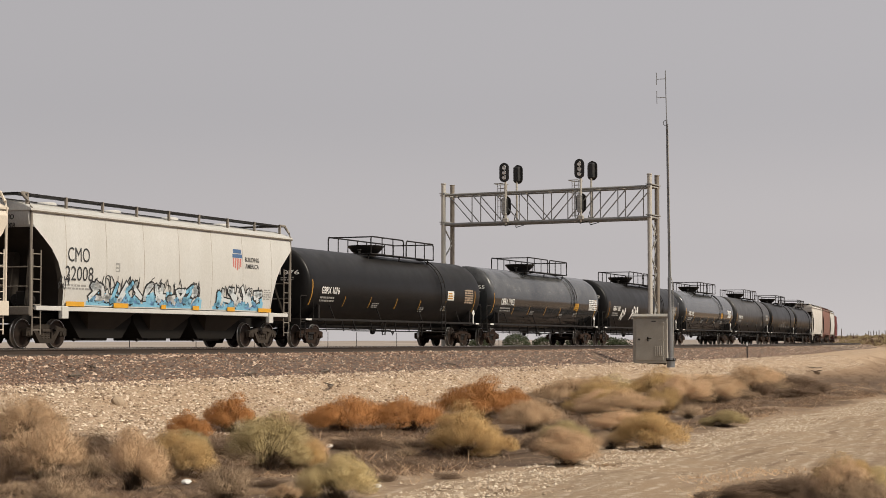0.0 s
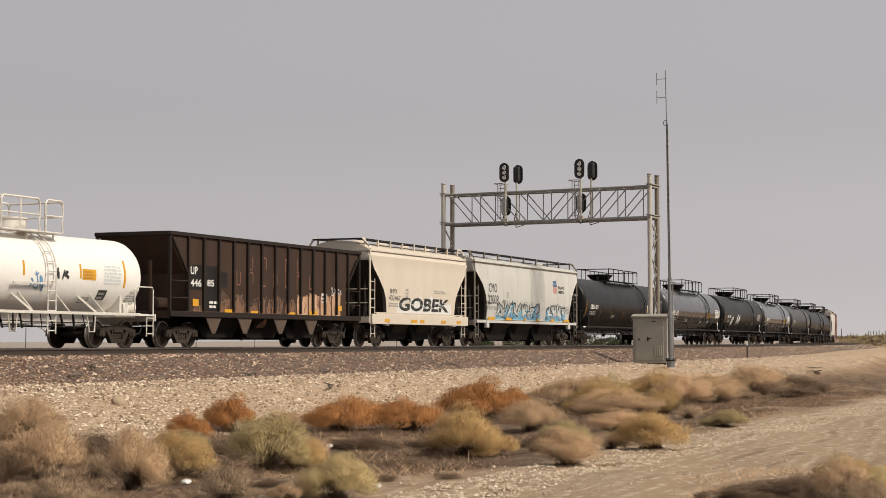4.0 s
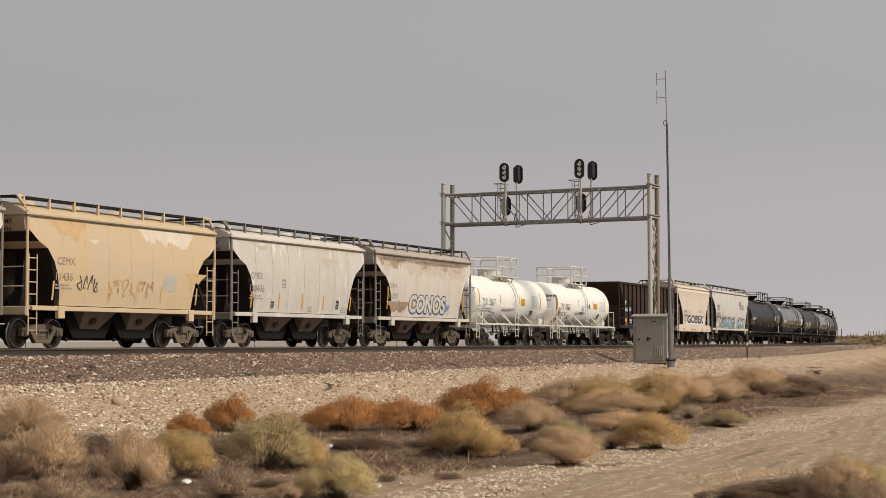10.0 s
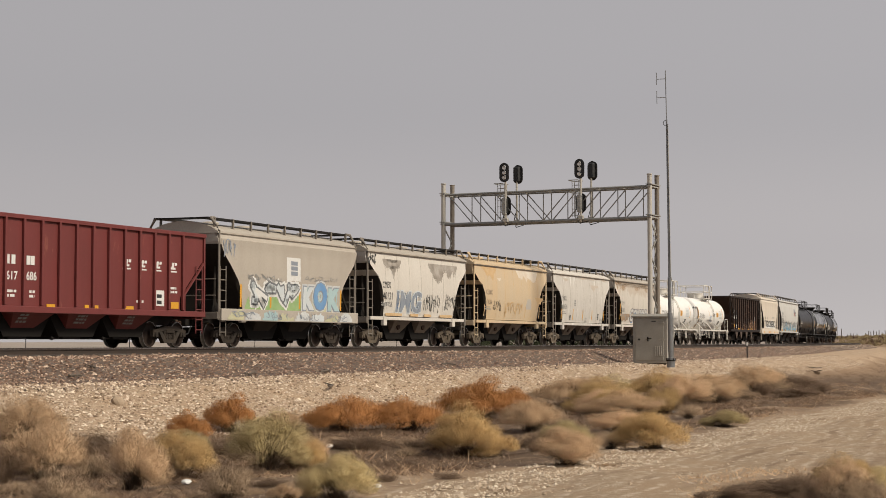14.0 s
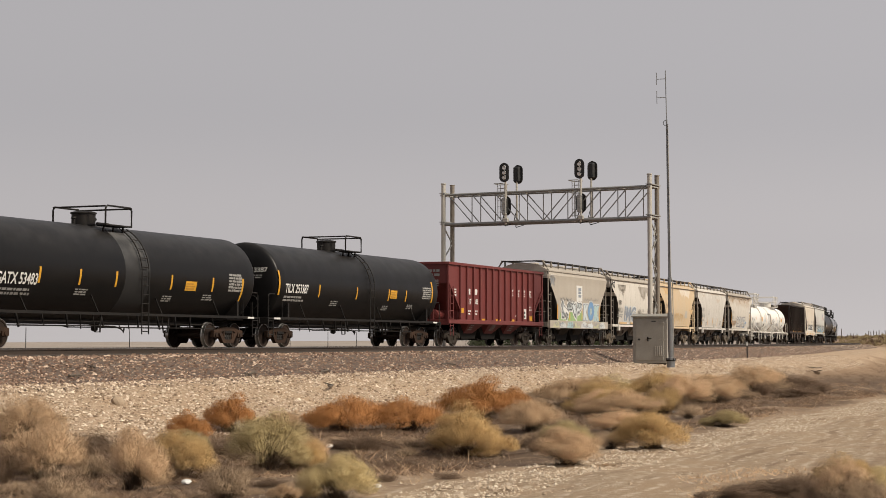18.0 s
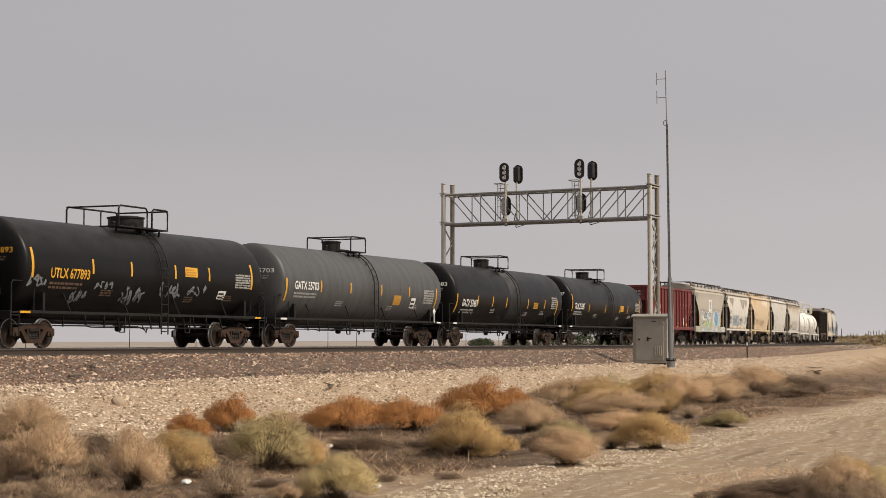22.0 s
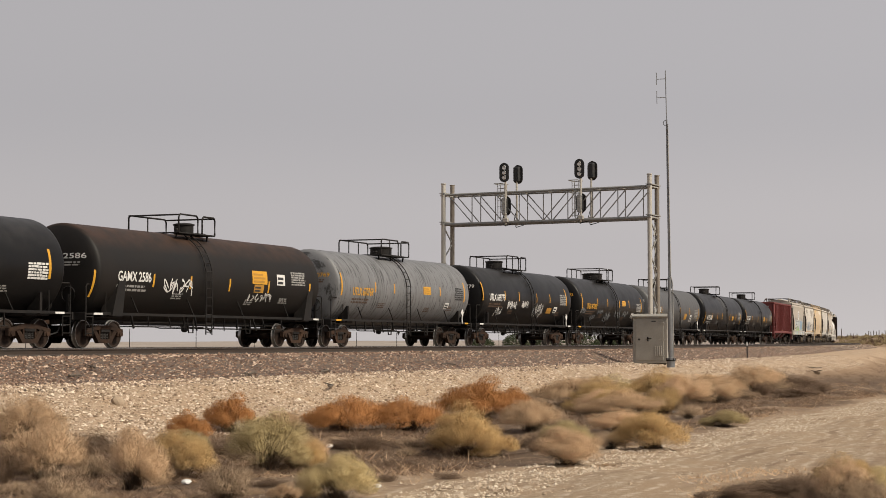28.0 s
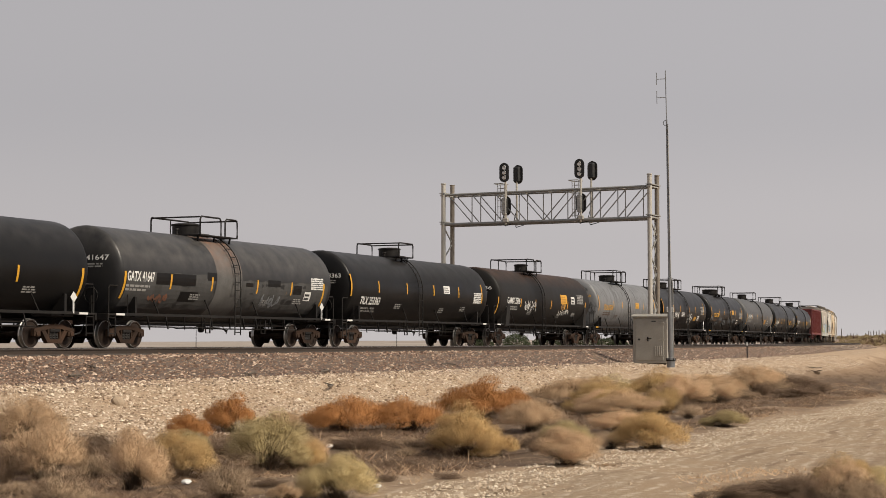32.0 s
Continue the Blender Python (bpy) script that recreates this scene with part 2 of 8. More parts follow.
def swept(name, prof, lat0, s0, s1, step, mats, mis=None, z0=0.0, close=True):
    """A profile of (lat, z) run along the line from s0 to s1, one object."""
    ss = np.arange(s0, s1 + step / 2, step)
    n = len(prof)
    verts, faces, idx = [], [], []
    for s in ss:
        for la, z in prof:
            x, y, _ = on_line(s, lat0 + la)
            verts.append((x, y, z + z0))
    m = n if close else n - 1
    for i in range(len(ss) - 1):
        for j in range(m):
            k = (j + 1) % n
            faces.append((i * n + j, i * n + k, (i + 1) * n + k, (i + 1) * n + j))
            idx.append(mis[j] if mis else 0)
    me = bpy.data.meshes.new(name)
    me.from_pydata(verts, [], faces)
    for mm in mats:
        me.materials.append(mm)
    me.polygons.foreach_set("material_index", idx)
    me.update()
    return new(name, me)


def empty(name, label="", category="", group="", m=None):
    ob = tagged(new(name), label, category, group)
    if m is not None:
        ob.matrix_basis = m
    return ob
# ---- ground ----


def ground_material():
    m = bpy.data.materials.new("dry_desert_ground")
    m.use_nodes = True
    n, l = m.node_tree.nodes, m.node_tree.links
    b = n["Principled BSDF"]
    b.inputs["Roughness"].default_value, b.inputs["Specular IOR Level"].default_value = 0.95, 0.2
    co = n.new("ShaderNodeTexCoord")

    def noisy(sc, detail=6, rg=0.6):
        t = n.new("ShaderNodeTexNoise")
        t.inputs["Scale"].default_value, t.inputs["Detail"].default_value, t.inputs["Roughness"].default_value = sc, detail, rg
        l.new(co.outputs["Object"], t.inputs["Vector"])
        return t.outputs["Fac"]

    def ramp(fac, a, z):
        r = n.new("ShaderNodeMapRange")
        r.inputs["From Min"].default_value, r.inputs["From Max"].default_value = a, z
        l.new(fac, r.inputs["Value"])
        return r.outputs[0]

    def mix(fac, a, z):
        x = n.new("ShaderNodeMix")
        x.data_type = "RGBA"
        l.new(fac, x.inputs["Factor"])
        for sock, v in (("A", a), ("B", z)):
            if isinstance(v, tuple):
                x.inputs[sock].default_value = (*v, 1)
            else:
                l.new(v, x.inputs[sock])
        return x.outputs["Result"]

    def zone(name):
        a = n.new("ShaderNodeAttribute")
        a.attribute_name = name
        return a.outputs["Fac"]

    soil = mix(ramp(noisy(0.35), 0.35, 0.7), (0.335, 0.234, 0.15), (0.262, 0.177, 0.112))
    soil = mix(ramp(noisy(9, 4), 0.35, 0.75), soil, (0.27, 0.175, 0.11))
    gravel = mix(ramp(noisy(16, 4, 0.75), 0.42, 0.62), (0.34, 0.235, 0.155), (0.56, 0.44, 0.32))
    gravel = mix(ramp(noisy(0.8), 0.4, 0.7), gravel, (0.44, 0.31, 0.20))
    track = mix(ramp(noisy(7, 6, 0.7), 0.4, 0.65), (0.335, 0.24, 0.155), (0.49, 0.385, 0.275))
    track = mix(ramp(noisy(0.9, 3), 0.45, 0.6), track, (0.385, 0.275, 0.178))
    # wheel ruts along the road, wandering a little
    drift = n.new("ShaderNodeMath")
    drift.operation = "MULTIPLY_ADD"
    l.new(noisy(0.25, 3), drift.inputs[0])
    drift.inputs[1].default_value = 1.6
    l.new(zone("across"), drift.inputs[2])
    wave = n.new("ShaderNodeMath")
    wave.operation = "SINE"
    turn = n.new("ShaderNodeMath")
    turn.operation = "MULTIPLY"
    turn.inputs[1].default_value = 7.4
    l.new(drift.outputs[0], turn.inputs[0])
    l.new(turn.outputs[0], wave.inputs[0])
    rut = n.new("ShaderNodeMath")
    rut.operation = "MULTIPLY"
    l.new(ramp(wave.outputs[0], 0.35, 0.95), rut.inputs[0])
    l.new(ramp(noisy(0.6, 5), 0.4, 0.6), rut.inputs[1])
    track = mix(rut.outputs[0], track, (0.285, 0.20, 0.13))
    fine_turn, fine_wave, scrape = n.new("ShaderNodeMath"), n.new("ShaderNodeMath"), n.new("ShaderNodeMath")
    fine_turn.operation, fine_wave.operation, scrape.operation = "MULTIPLY", "SINE", "MULTIPLY"
    fine_turn.inputs[1].default_value = 19.0
    l.new(drift.outputs[0], fine_turn.inputs[0])
    l.new(fine_turn.outputs[0], fine_wave.inputs[0])
    l.new(ramp(fine_wave.outputs[0], 0.1, 0.9), scrape.inputs[0])
    l.new(ramp(noisy(2.2, 6, 0.75), 0.47, 0.6), scrape.inputs[1])
    track = mix(scrape.outputs[0], track, (0.57, 0.46, 0.345))
    plain = mix(ramp(noisy(0.02), 0.4, 0.6), (0.37, 0.315, 0.27), (0.30, 0.25, 0.21))
    litter = mix(ramp(noisy(1.3, 6, 0.7), 0.33, 0.47), soil, (0.14, 0.094, 0.063))
    c = mix(zone("brush"), soil, litter)
    c = mix(zone("gravel"), c, gravel)
    c = mix(zone("road"), c, track)
    c = mix(zone("plain"), c, plain)
    l.new(c, b.inputs["Base Color"])
    bp = n.new("ShaderNodeBump")
    bp.inputs["Strength"].default_value, bp.inputs["Distance"].default_value = 0.9, 0.07
    l.new(noisy(12, 6, 0.7), bp.inputs["Height"])
    l.new(bp.outputs[0], b.inputs["Normal"])
    return m


def growing(a, b, step, low, high, k=1.35):
    mid = list(np.arange(a, b, step))
    left, right, d, v = [], [], step, a
    while v > low:
        d *= k
        v -= d
        left.append(v)
    d, v = step, mid[-1]
    while v < high:
        d *= k
        v += d
        right.append(v)
    return np.array(left[::-1] + mid + right)


gx = growing(-26, 62, 0.45, -4200, 4200)
gy = np.concatenate([growing(10, 120, 0.45, -4000, 120)[:-1], growing(121, 300, 1.0, 121, 4600)])
gy = np.unique(np.round(gy, 3))
GX, GY = np.meshgrid(gx, gy)
GZ = ground_z(GX, GY)
gs, glat = to_line(GX, GY)
me = bpy.data.meshes.new("ground")
nx, ny = len(gx), len(gy)
ii = (np.arange(ny - 1)[:, None] * nx + np.arange(nx - 1)[None, :]).ravel()
me.from_pydata(np.stack([GX.ravel(), GY.ravel(), GZ.ravel()], 1).tolist(), [], np.stack([ii, ii + 1, ii + nx + 1, ii + nx], 1).tolist())
wob = ripple(GX * 0.7, GY * 0.7) * 14
ROAD_LAT = 25.0
road_side = np.abs(glat - (ROAD_LAT + 1.0 - 4.0 * smooth(60, 130, gs)) + wob * 0.8)
for zname, val in (("gravel", (1 - smooth(12.2, 13.6, glat + wob)) * smooth(2, 7, glat) * (1 - smooth(250, 300, gs))),
                   ("brush", smooth(12.0, 13.2, glat + wob) * (1 - smooth(21.2, 23.6, glat + wob * 2)) * (1 - smooth(75, 110, gs))),
                   ("road", (1 - smooth(2.0, 3.6, road_side)) * 0.95),
                   ("across", glat),
                   ("plain", np.clip(smooth(-18, -60, glat) + smooth(330, 500, gs), 0, 1))):
    at = me.attributes.new(zname, "FLOAT", "POINT")
    at.data.foreach_set("value", np.ascontiguousarray(val.ravel(), dtype=np.float32))
me.materials.append(ground_material())
me.shade_smooth()
ground = tagged(new("ground", me), "dry sandy desert ground with gravel slope and dirt road", "ground", kind="structure")

# ---- ballast, rails and ties ----
bed = swept("ballast_bed", [(-5.2, -1.0), (-3.6, -0.55), (-1.9, -0.22), (1.8, -0.22), (2.2, -0.26), (2.6, -0.22), (6.15, -0.22), (6.6, -0.28), (7.5, -0.66), (8.3, -0.93), (8.5, -1.2)],
            0, -60, 420, 1.5, [BALLAST], close=False)
tagged(bed, "grey-brown crushed stone ballast under two tracks", "ballast", kind="structure")

RAIL = [(-0.07, -0.175), (0.07, -0.175), (0.07, -0.16), (0.012, -0.135), (0.010, -0.045), (0.036, -0.035), (0.036, -0.004), (0.028, 0.0), (-0.028, 0.0),
        (-0.036, -0.004), (-0.036, -0.035), (-0.010, -0.045), (-0.012, -0.135), (-0.07, -0.16)]
RAIL_MI = [0, 0, 0, 0, 0, 0, 1, 1, 1, 0, 0, 0, 0, 0]
tie_bm = bmesh.new()
box(tie_bm, 0, 0, -0.255, 0.23, 2.6, 0.17, bevel=0.012)
tie_me = bpy.data.meshes.new("tie")
tie_bm.to_mesh(tie_me)
tie_bm.free()
tie_me.materials.append(TIE_WOOD)
for lat, words in ((0.0, "far railway track of steel rails on wooden ties"), (TRACK_GAP, "near railway track of steel rails, standing empty")):
    track = tagged(new("railway_track"), words, "track", kind="structure")
    for side in (-0.755, 0.755):
        r = swept("rail", RAIL, lat + side, -60, 420, 2.0, [RAIL_SIDE, RAIL_HEAD], RAIL_MI)
        r.parent = track
    if lat > 0:
        for i in range(290):
            t = new("tie", tie_me)
            t.parent = track
            t.matrix_basis = line_pose(18 + i * 0.52 + random.uniform(-0.03, 0.03), lat, random.uniform(-0.012, 0.008))


def stones(name, count, s_range, lat_range, size, cols, base, seed, label, skew=1.0):
    """Loose stones strewn on the slope, one sheet of many small pieces."""
    rng = np.random.default_rng(seed)
    s = s_range[0] + (s_range[1] - s_range[0]) * rng.random(count) ** skew
    lat = rng.uniform(*lat_range, count)
    x, y, _ = on_line(s, lat)
    z = base(x, y, lat)
    r = size[0] * np.exp(rng.normal(0, 0.38, count)).clip(0.4, 2.6) * (size[1] if len(size) > 1 else 1)
    octa = np.array([(1, 0, 0), (0, 1, 0), (-1, 0, 0), (0, -1, 0), (0.3, 0.2, 1), (-0.2, -0.3, 0.9)], float)
    tri = np.array([(0, 1, 4), (1, 2, 5), (1, 5, 4), (2, 3, 5), (3, 0, 4), (3, 4, 5)])
    jit = rng.uniform(0.65, 1.3, (count, 6, 1))
    a = rng.uniform(0, 6.28, count)
    ca, sa = np.cos(a), np.sin(a)
    p = octa[None] * jit * np.stack([r * rng.uniform(0.8, 1.4, count), r, r * rng.uniform(0.45, 0.9, count)], 1)[:, None, :]
    v = np.stack([p[..., 0] * ca[:, None] - p[..., 1] * sa[:, None] + x[:, None], p[..., 0] * sa[:, None] + p[..., 1] * ca[:, None] + y[:, None],
                  p[..., 2] + z[:, None] + r[:, None] * 0.15], 2).reshape(-1, 3)
    f = (tri[None] + 6 * np.arange(count)[:, None, None]).reshape(-1, 3)
    me = bpy.data.meshes.new(name)
    me.from_pydata(v.tolist(), [], f.tolist())
    m = bpy.data.materials.new(name + "_stone")
    m.use_nodes = True
    n, l = m.node_tree.nodes, m.node_tree.links
    geo, rp = n.new("ShaderNodeNewGeometry"), n.new("ShaderNodeValToRGB")
    els = rp.color_ramp.elements
    while len(els) < len(cols):
        els.new(0.5)
    for i, c in enumerate(cols):
        els[i].position, els[i].color = i / (len(cols) - 1), (*c, 1)
    l.new(geo.outputs["Random Per Island"], rp.inputs[0])
    l.new(rp.outputs[0], n["Principled BSDF"].inputs["Base Color"])
    n["Principled BSDF"].inputs["Roughness"].default_value = 0.9
    me.materials.append(m)
    return tagged(new(name, me), label, "stones", kind="stuff")


def bed_z(x, y, lat):
    return np.interp(lat, (5.0, 6.15, 6.6, 7.5, 8.3, 8.5), (-0.22, -0.22, -0.28, -0.66, -0.93, -1.0))


def slope_z(x, y, lat):
    return ground_z(x, y)


stones("ballast_stones", 44000, (16, 150), (5.3, 8.5), (0.031,), [(0.068, 0.039, 0.027), (0.16, 0.094, 0.064), (0.225, 0.14, 0.096), (0.315, 0.205, 0.143), (0.64, 0.50, 0.38)], bed_z, 3,
       "grey and brown crushed ballast stones", 1.5)
stones("slope_stones", 60000, (4, 120), (8.2, 13.3), (0.03,), [(0.19, 0.12, 0.075), (0.37, 0.265, 0.175), (0.58, 0.455, 0.335), (0.78, 0.66, 0.52)], slope_z, 5,
       "pale tan loose stones strewn over the slope", 1.6)
stones("far_ballast_stones", 9000, (120, 260), (5.3, 9.5), (0.05,), [(0.10, 0.066, 0.05), (0.22, 0.155, 0.112), (0.34, 0.25, 0.185), (0.5, 0.4, 0.31)], bed_z, 9, "brown ballast stones further along the line")
stones("ballast_spill", 6500, (8, 110), (8.0, 9.5), (0.028,), [(0.09, 0.06, 0.045), (0.17, 0.115, 0.083), (0.28, 0.2, 0.145), (0.5, 0.4, 0.31)], slope_z, 19, "ballast stones spilt over the top of the slope", 1.5)
stones("road_edge_stones", 15000, (3, 80), (23.6, 25.4), (0.02,), [(0.36, 0.27, 0.185), (0.48, 0.375, 0.27), (0.62, 0.52, 0.40)], slope_z, 15, "pale broken stones along the road edge", 1.3)
stones("road_stones", 9000, (2, 90), (20.0, 29.0), (0.016,), [(0.34, 0.25, 0.165), (0.46, 0.35, 0.245), (0.58, 0.47, 0.35)], slope_z, 7, "pale stones along the dirt road", 1.4)

# ---- signal bridge over both tracks ----
BR_S, BR_R, BR_L = 73.0, -8.4, 4.0           # y of the legs: right of the line is negative
BRIDGE_POSE = line_pose(BR_S) @ pose(0, 0, 0, 0, 0, -6)
bridge = empty("signal_bridge", "galvanised steel signal bridge spanning two tracks", "signal bridge", m=BRIDGE_POSE)
HALF = 0.54
for y, base in ((BR_R, -1.15), (BR_L, -1.05)):
    for x in (-HALF, HALF):
        bm = bmesh.new()
        lathe(bm, [(base, 0.2), (base + 0.06, 0.2), (base + 0.07, 0.125), (9.08, 0.125), (9.09, 0.15), (9.13, 0.15)], 16, "z", (x, y, 0))
        # rear columns darker and browner than the front pair
        part("column", bm, BROWN_STEEL if x > 0 else PALE_STEEL, bridge, "pale painted column" if x < 0 else "darker brown column", smooth_faces=True)
    for i in range(7):
        bm = bmesh.new()
        z0 = 0.2 + i * 0.93
        a, b = (-HALF, HALF) if i % 2 else (HALF, -HALF)
        bar(bm, (a, y, z0), (b, y, z0 + 0.93), 0.06)
        part("brace", bm, SHADED_STEEL, bridge)
    bm = bmesh.new()
    box(bm, 0, y, base - 0.05, 2.0, 0.8, 0.3, bevel=0.03)
    part("footing", bm, material("footing_concrete", (0.36, 0.34, 0.31), 0.9), bridge)
    for z in (6.82, 8.45):
        bm = bmesh.new()
        box(bm, 0, y, z, 2 * HALF + 0.42, 0.2, 0.07)
        box(bm, 0, y, z + 0.12, 2 * HALF + 0.36, 0.32, 0.05)
        part("bracket", bm, GALV, bridge)
for x in (-HALF, HALF):
    for z, r in ((6.80, 0.085), (8.47, 0.065)):
        bm = bmesh.new()
        pipe(bm, [(x, BR_R + 0.1, z), (x, BR_L - 0.1, z)], r, 10)
        part("chord", bm, SHADED_STEEL, bridge, smooth_faces=True)
    n_bay = 8
    for i in range(n_bay):
        y0 = BR_R + 0.35 + i * (BR_L - BR_R - 0.7) / n_bay
        y1 = BR_R + 0.35 + (i + 1) * (BR_L - BR_R - 0.7) / n_bay
        bm = bmesh.new()
        up = i < n_bay / 2
        bar(bm, (x, y0, 8.42 if up else 6.85), (x, y1, 6.85 if up else 8.42), 0.047)
        part("diagonal", bm, SHADED_STEEL, bridge)
        bm = bmesh.new()
        bar(bm, (x, y0, 6.85), (x, y0, 8.42), 0.042)
        part("upright", bm, SHADED_STEEL, bridge)
for z in (6.8, 8.47):
    for i in range(9):
        y0 = BR_R + 0.35 + i * (BR_L - BR_R - 0.7) / 8
        bm = bmesh.new()
        bar(bm, (-HALF, y0, z), (HALF, y0, z), 0.045)
        if i < 8:
            y1 = y0 + (BR_L - BR_R - 0.7) / 8
            bar(bm, (-HALF, y0, z), (HALF, y1, z), 0.04)
        part("cross_tie", bm, SHADED_STEEL, bridge)


bm = bmesh.new()                             # cable looping down between the near columns
pipe(bm, [(0.12 * math.sin(k * 1.9), BR_R - 0.05, 6.7 - 0.42 * k) for k in range(18)], 0.035, 6)
part("conduit", bm, GALV, bridge, "grey flexible cable conduit")


def signal_head(parent, x, y, z, facing, lamps=True):
    """An oval black target with three lamps; facing -1 looks back down the line."""
    bm = bmesh.new()
    w, h = 0.285, 0.25
    pts = [(w * math.cos(a), h + w * math.sin(a)) for a in np.linspace(0, math.pi, 12)] + [(w * math.cos(a), -h + w * math.sin(a)) for a in np.linspace(math.pi, 2 * math.pi, 12)]
    a = [bm.verts.new((0.03, p, q)) for p, q in pts]
    b = [bm.verts.new((-0.03, p, q)) for p, q in pts]
    for i in range(len(pts)):
        j = (i + 1) % len(pts)
        bm.faces.new((a[i], a[j], b[j], b[i]))
    bm.faces.new(a)
    bm.faces.new(b[::-1])
    box(bm, -facing * 0.16, 0, 0, 0.26, 0.36, 0.84, bevel=0.05)
    m = pose(x, y, z)
    hd = part("signal_head", bm, SIGNAL_BLACK, parent, "black oval three-lamp signal head")
    hd.matrix_basis = m
    for k in (-0.27, 0, 0.27):
        bm = bmesh.new()
        n = 10
        ring0 = [(0.115 * math.cos(t), 0.115 * math.sin(t)) for t in np.linspace(math.radians(-25), math.radians(205), n)]
        d0, d1 = facing * 0.03, facing * 0.17
        va = [bm.verts.new((d0, p, k + q)) for p, q in ring0]
        vb = [bm.verts.new((d1 - facing * 0.1 * (1 - max(0, q) / 0.115), p, k + q)) for p, q in ring0]
        for i in range(n - 1):
            bm.faces.new((va[i], va[i + 1], vb[i + 1], vb[i]))
        bmesh.ops.solidify(bm, geom=bm.faces[:], thickness=0.012)
        part("hood", bm, SIGNAL_BLACK, hd)
        bm = bmesh.new()
        lathe(bm, [(0.03 * facing, 0.125), (0.05 * facing, 0.12), (0.065 * facing, 0.07), (0.07 * facing, 0.01)], 14, "x", (0, 0, k))
        part("lens", bm, LENS, hd, "pale grey signal lens")


def signal_mast(x, y, facing, top, lower):
    mast = empty("signal_mast", "signal mast with black three-lamp heads on the bridge", "signal", "signals on the bridge", BRIDGE_POSE @ pose(x, y, 0))
    bm = bmesh.new()
    pipe(bm, [(0, 0, 6.7), (0, 0, top - 0.2)], 0.06, 8)
    box(bm, 0, 0, 6.92, 0.2, 0.3, 0.22, bevel=0.02)
    part("mast_pipe", bm, PALE_STEEL, mast)
    signal_head(mast, facing * 0.18, 0, top, facing)
    if lower:
        signal_head(mast, -facing * 0.22, 0.07, lower, -facing)
        bm = bmesh.new()
        box(bm, facing * 0.05, 0.05, lower - 0.03, 0.2, 0.24, 0.95, bevel=0.02)
        box(bm, facing * 0.14, 0.05, lower + 0.15, 0.04, 0.18, 0.16, bevel=0.01)
        box(bm, facing * 0.14, 0.05, lower - 0.2, 0.04, 0.18, 0.16, bevel=0.01)
        part("junction_box", bm, GALV, mast, "grey steel junction box")
    bm = bmesh.new()
    bx = -facing * 0.55
    for yy in (0.35, 0.75):
        bar(bm, (bx, yy, 7.0), (bx, yy, 9.0), 0.03)
    for i in range(6):
        bar(bm, (bx, 0.35, 7.1 + i * 0.33), (bx, 0.75, 7.1 + i * 0.33), 0.025)
    for z in (8.35, 9.0):
        pipe(bm, [(bx, 0.35, z), (bx - facing * 0.5, 0.35, z), (bx - facing * 0.5, 0.9, z), (bx, 0.9, z)], 0.018, 5)
    part("ladder_cage", bm, GALV, mast)
    bm = bmesh.new()
    pipe(bm, [(0.08, 0.1, 7.4), (0.2, 0.3, 6.9), (0.25, 0.15, 6.62), (0.1, -0.4, 6.72)], 0.022, 5)
    part("cable", bm, SIGNAL_BLACK, mast)
    return mast


for y in (0.04, -TRACK_GAP - 0.13):
    signal_mast(-HALF - 0.12, y, -1, 9.55, 7.72)
    signal_mast(HALF + 0.12, y - 0.05, 1, 9.58, None)

# ---- signal case and radio mast beside the bridge ----
case = empty("signal_case", "weathered grey steel signal equipment case with door", "signal case", m=line_pose(66.6, 9.75, -0.98) @ pose(0, 0, 0, 0, 0, 0))
bm = bmesh.new()
box(bm, 0, 0, 1.27, 0.72, 1.76, 2.3, bevel=0.02)
part("body", bm, CASE_GREY, case)
bm = bmesh.new()
prism(bm, [(-0.46, 2.40), (0.46, 2.40), (0.46, 2.46), (0.0, 2.58), (-0.46, 2.46)], -0.95, 0.95)
part("roof", bm, CASE_GREY, case)
bm = bmesh.new()
box(bm, 0, 0, 0.06, 0.56, 1.6, 0.12)
part("plinth", bm, STEEL_DARK, case)
bm = bmesh.new()
box(bm, -0.375, 0.02, 1.3, 0.03, 1.42, 2.06, bevel=0.01)
door = part("door", bm, CASE_GREY, case)
bm = bmesh.new()
box(bm, -0.410, 0.1, 1.32, 0.05, 0.06, 0.22, bevel=0.01)
box(bm, -0.420, 0.02, 1.36, 0.05, 0.22, 0.05, bevel=0.01)
part("handle", bm, STEEL_DARK, door, "dark steel door handle")
for zz in (0.5, 1.3, 2.1):
    bm = bmesh.new()
    box(bm, -0.395, -0.62, zz, 0.03, 0.26, 0.045, bevel=0.008)
    part("hinge", bm, CASE_GREY, door)
for k in range(4):
    bm = bmesh.new()
    box(bm, -0.395, -0.28 - 0.1 * k, 0.72, 0.03, 0.045, 0.5, bevel=0.008)
    part("louvre", bm, CASE_GREY, door)
bm = bmesh.new()
box(bm, -0.400, -0.2, 2.2, 0.03, 0.22, 0.05, bevel=0.006)
part("sign_plate", bm, BLACK_MARK, door)
bm = bmesh.new()
box(bm, -0.395, 0.55, 1.3, 0.015, 0.12, 0.09)
part("label_plate", bm, BLACK_MARK, door)

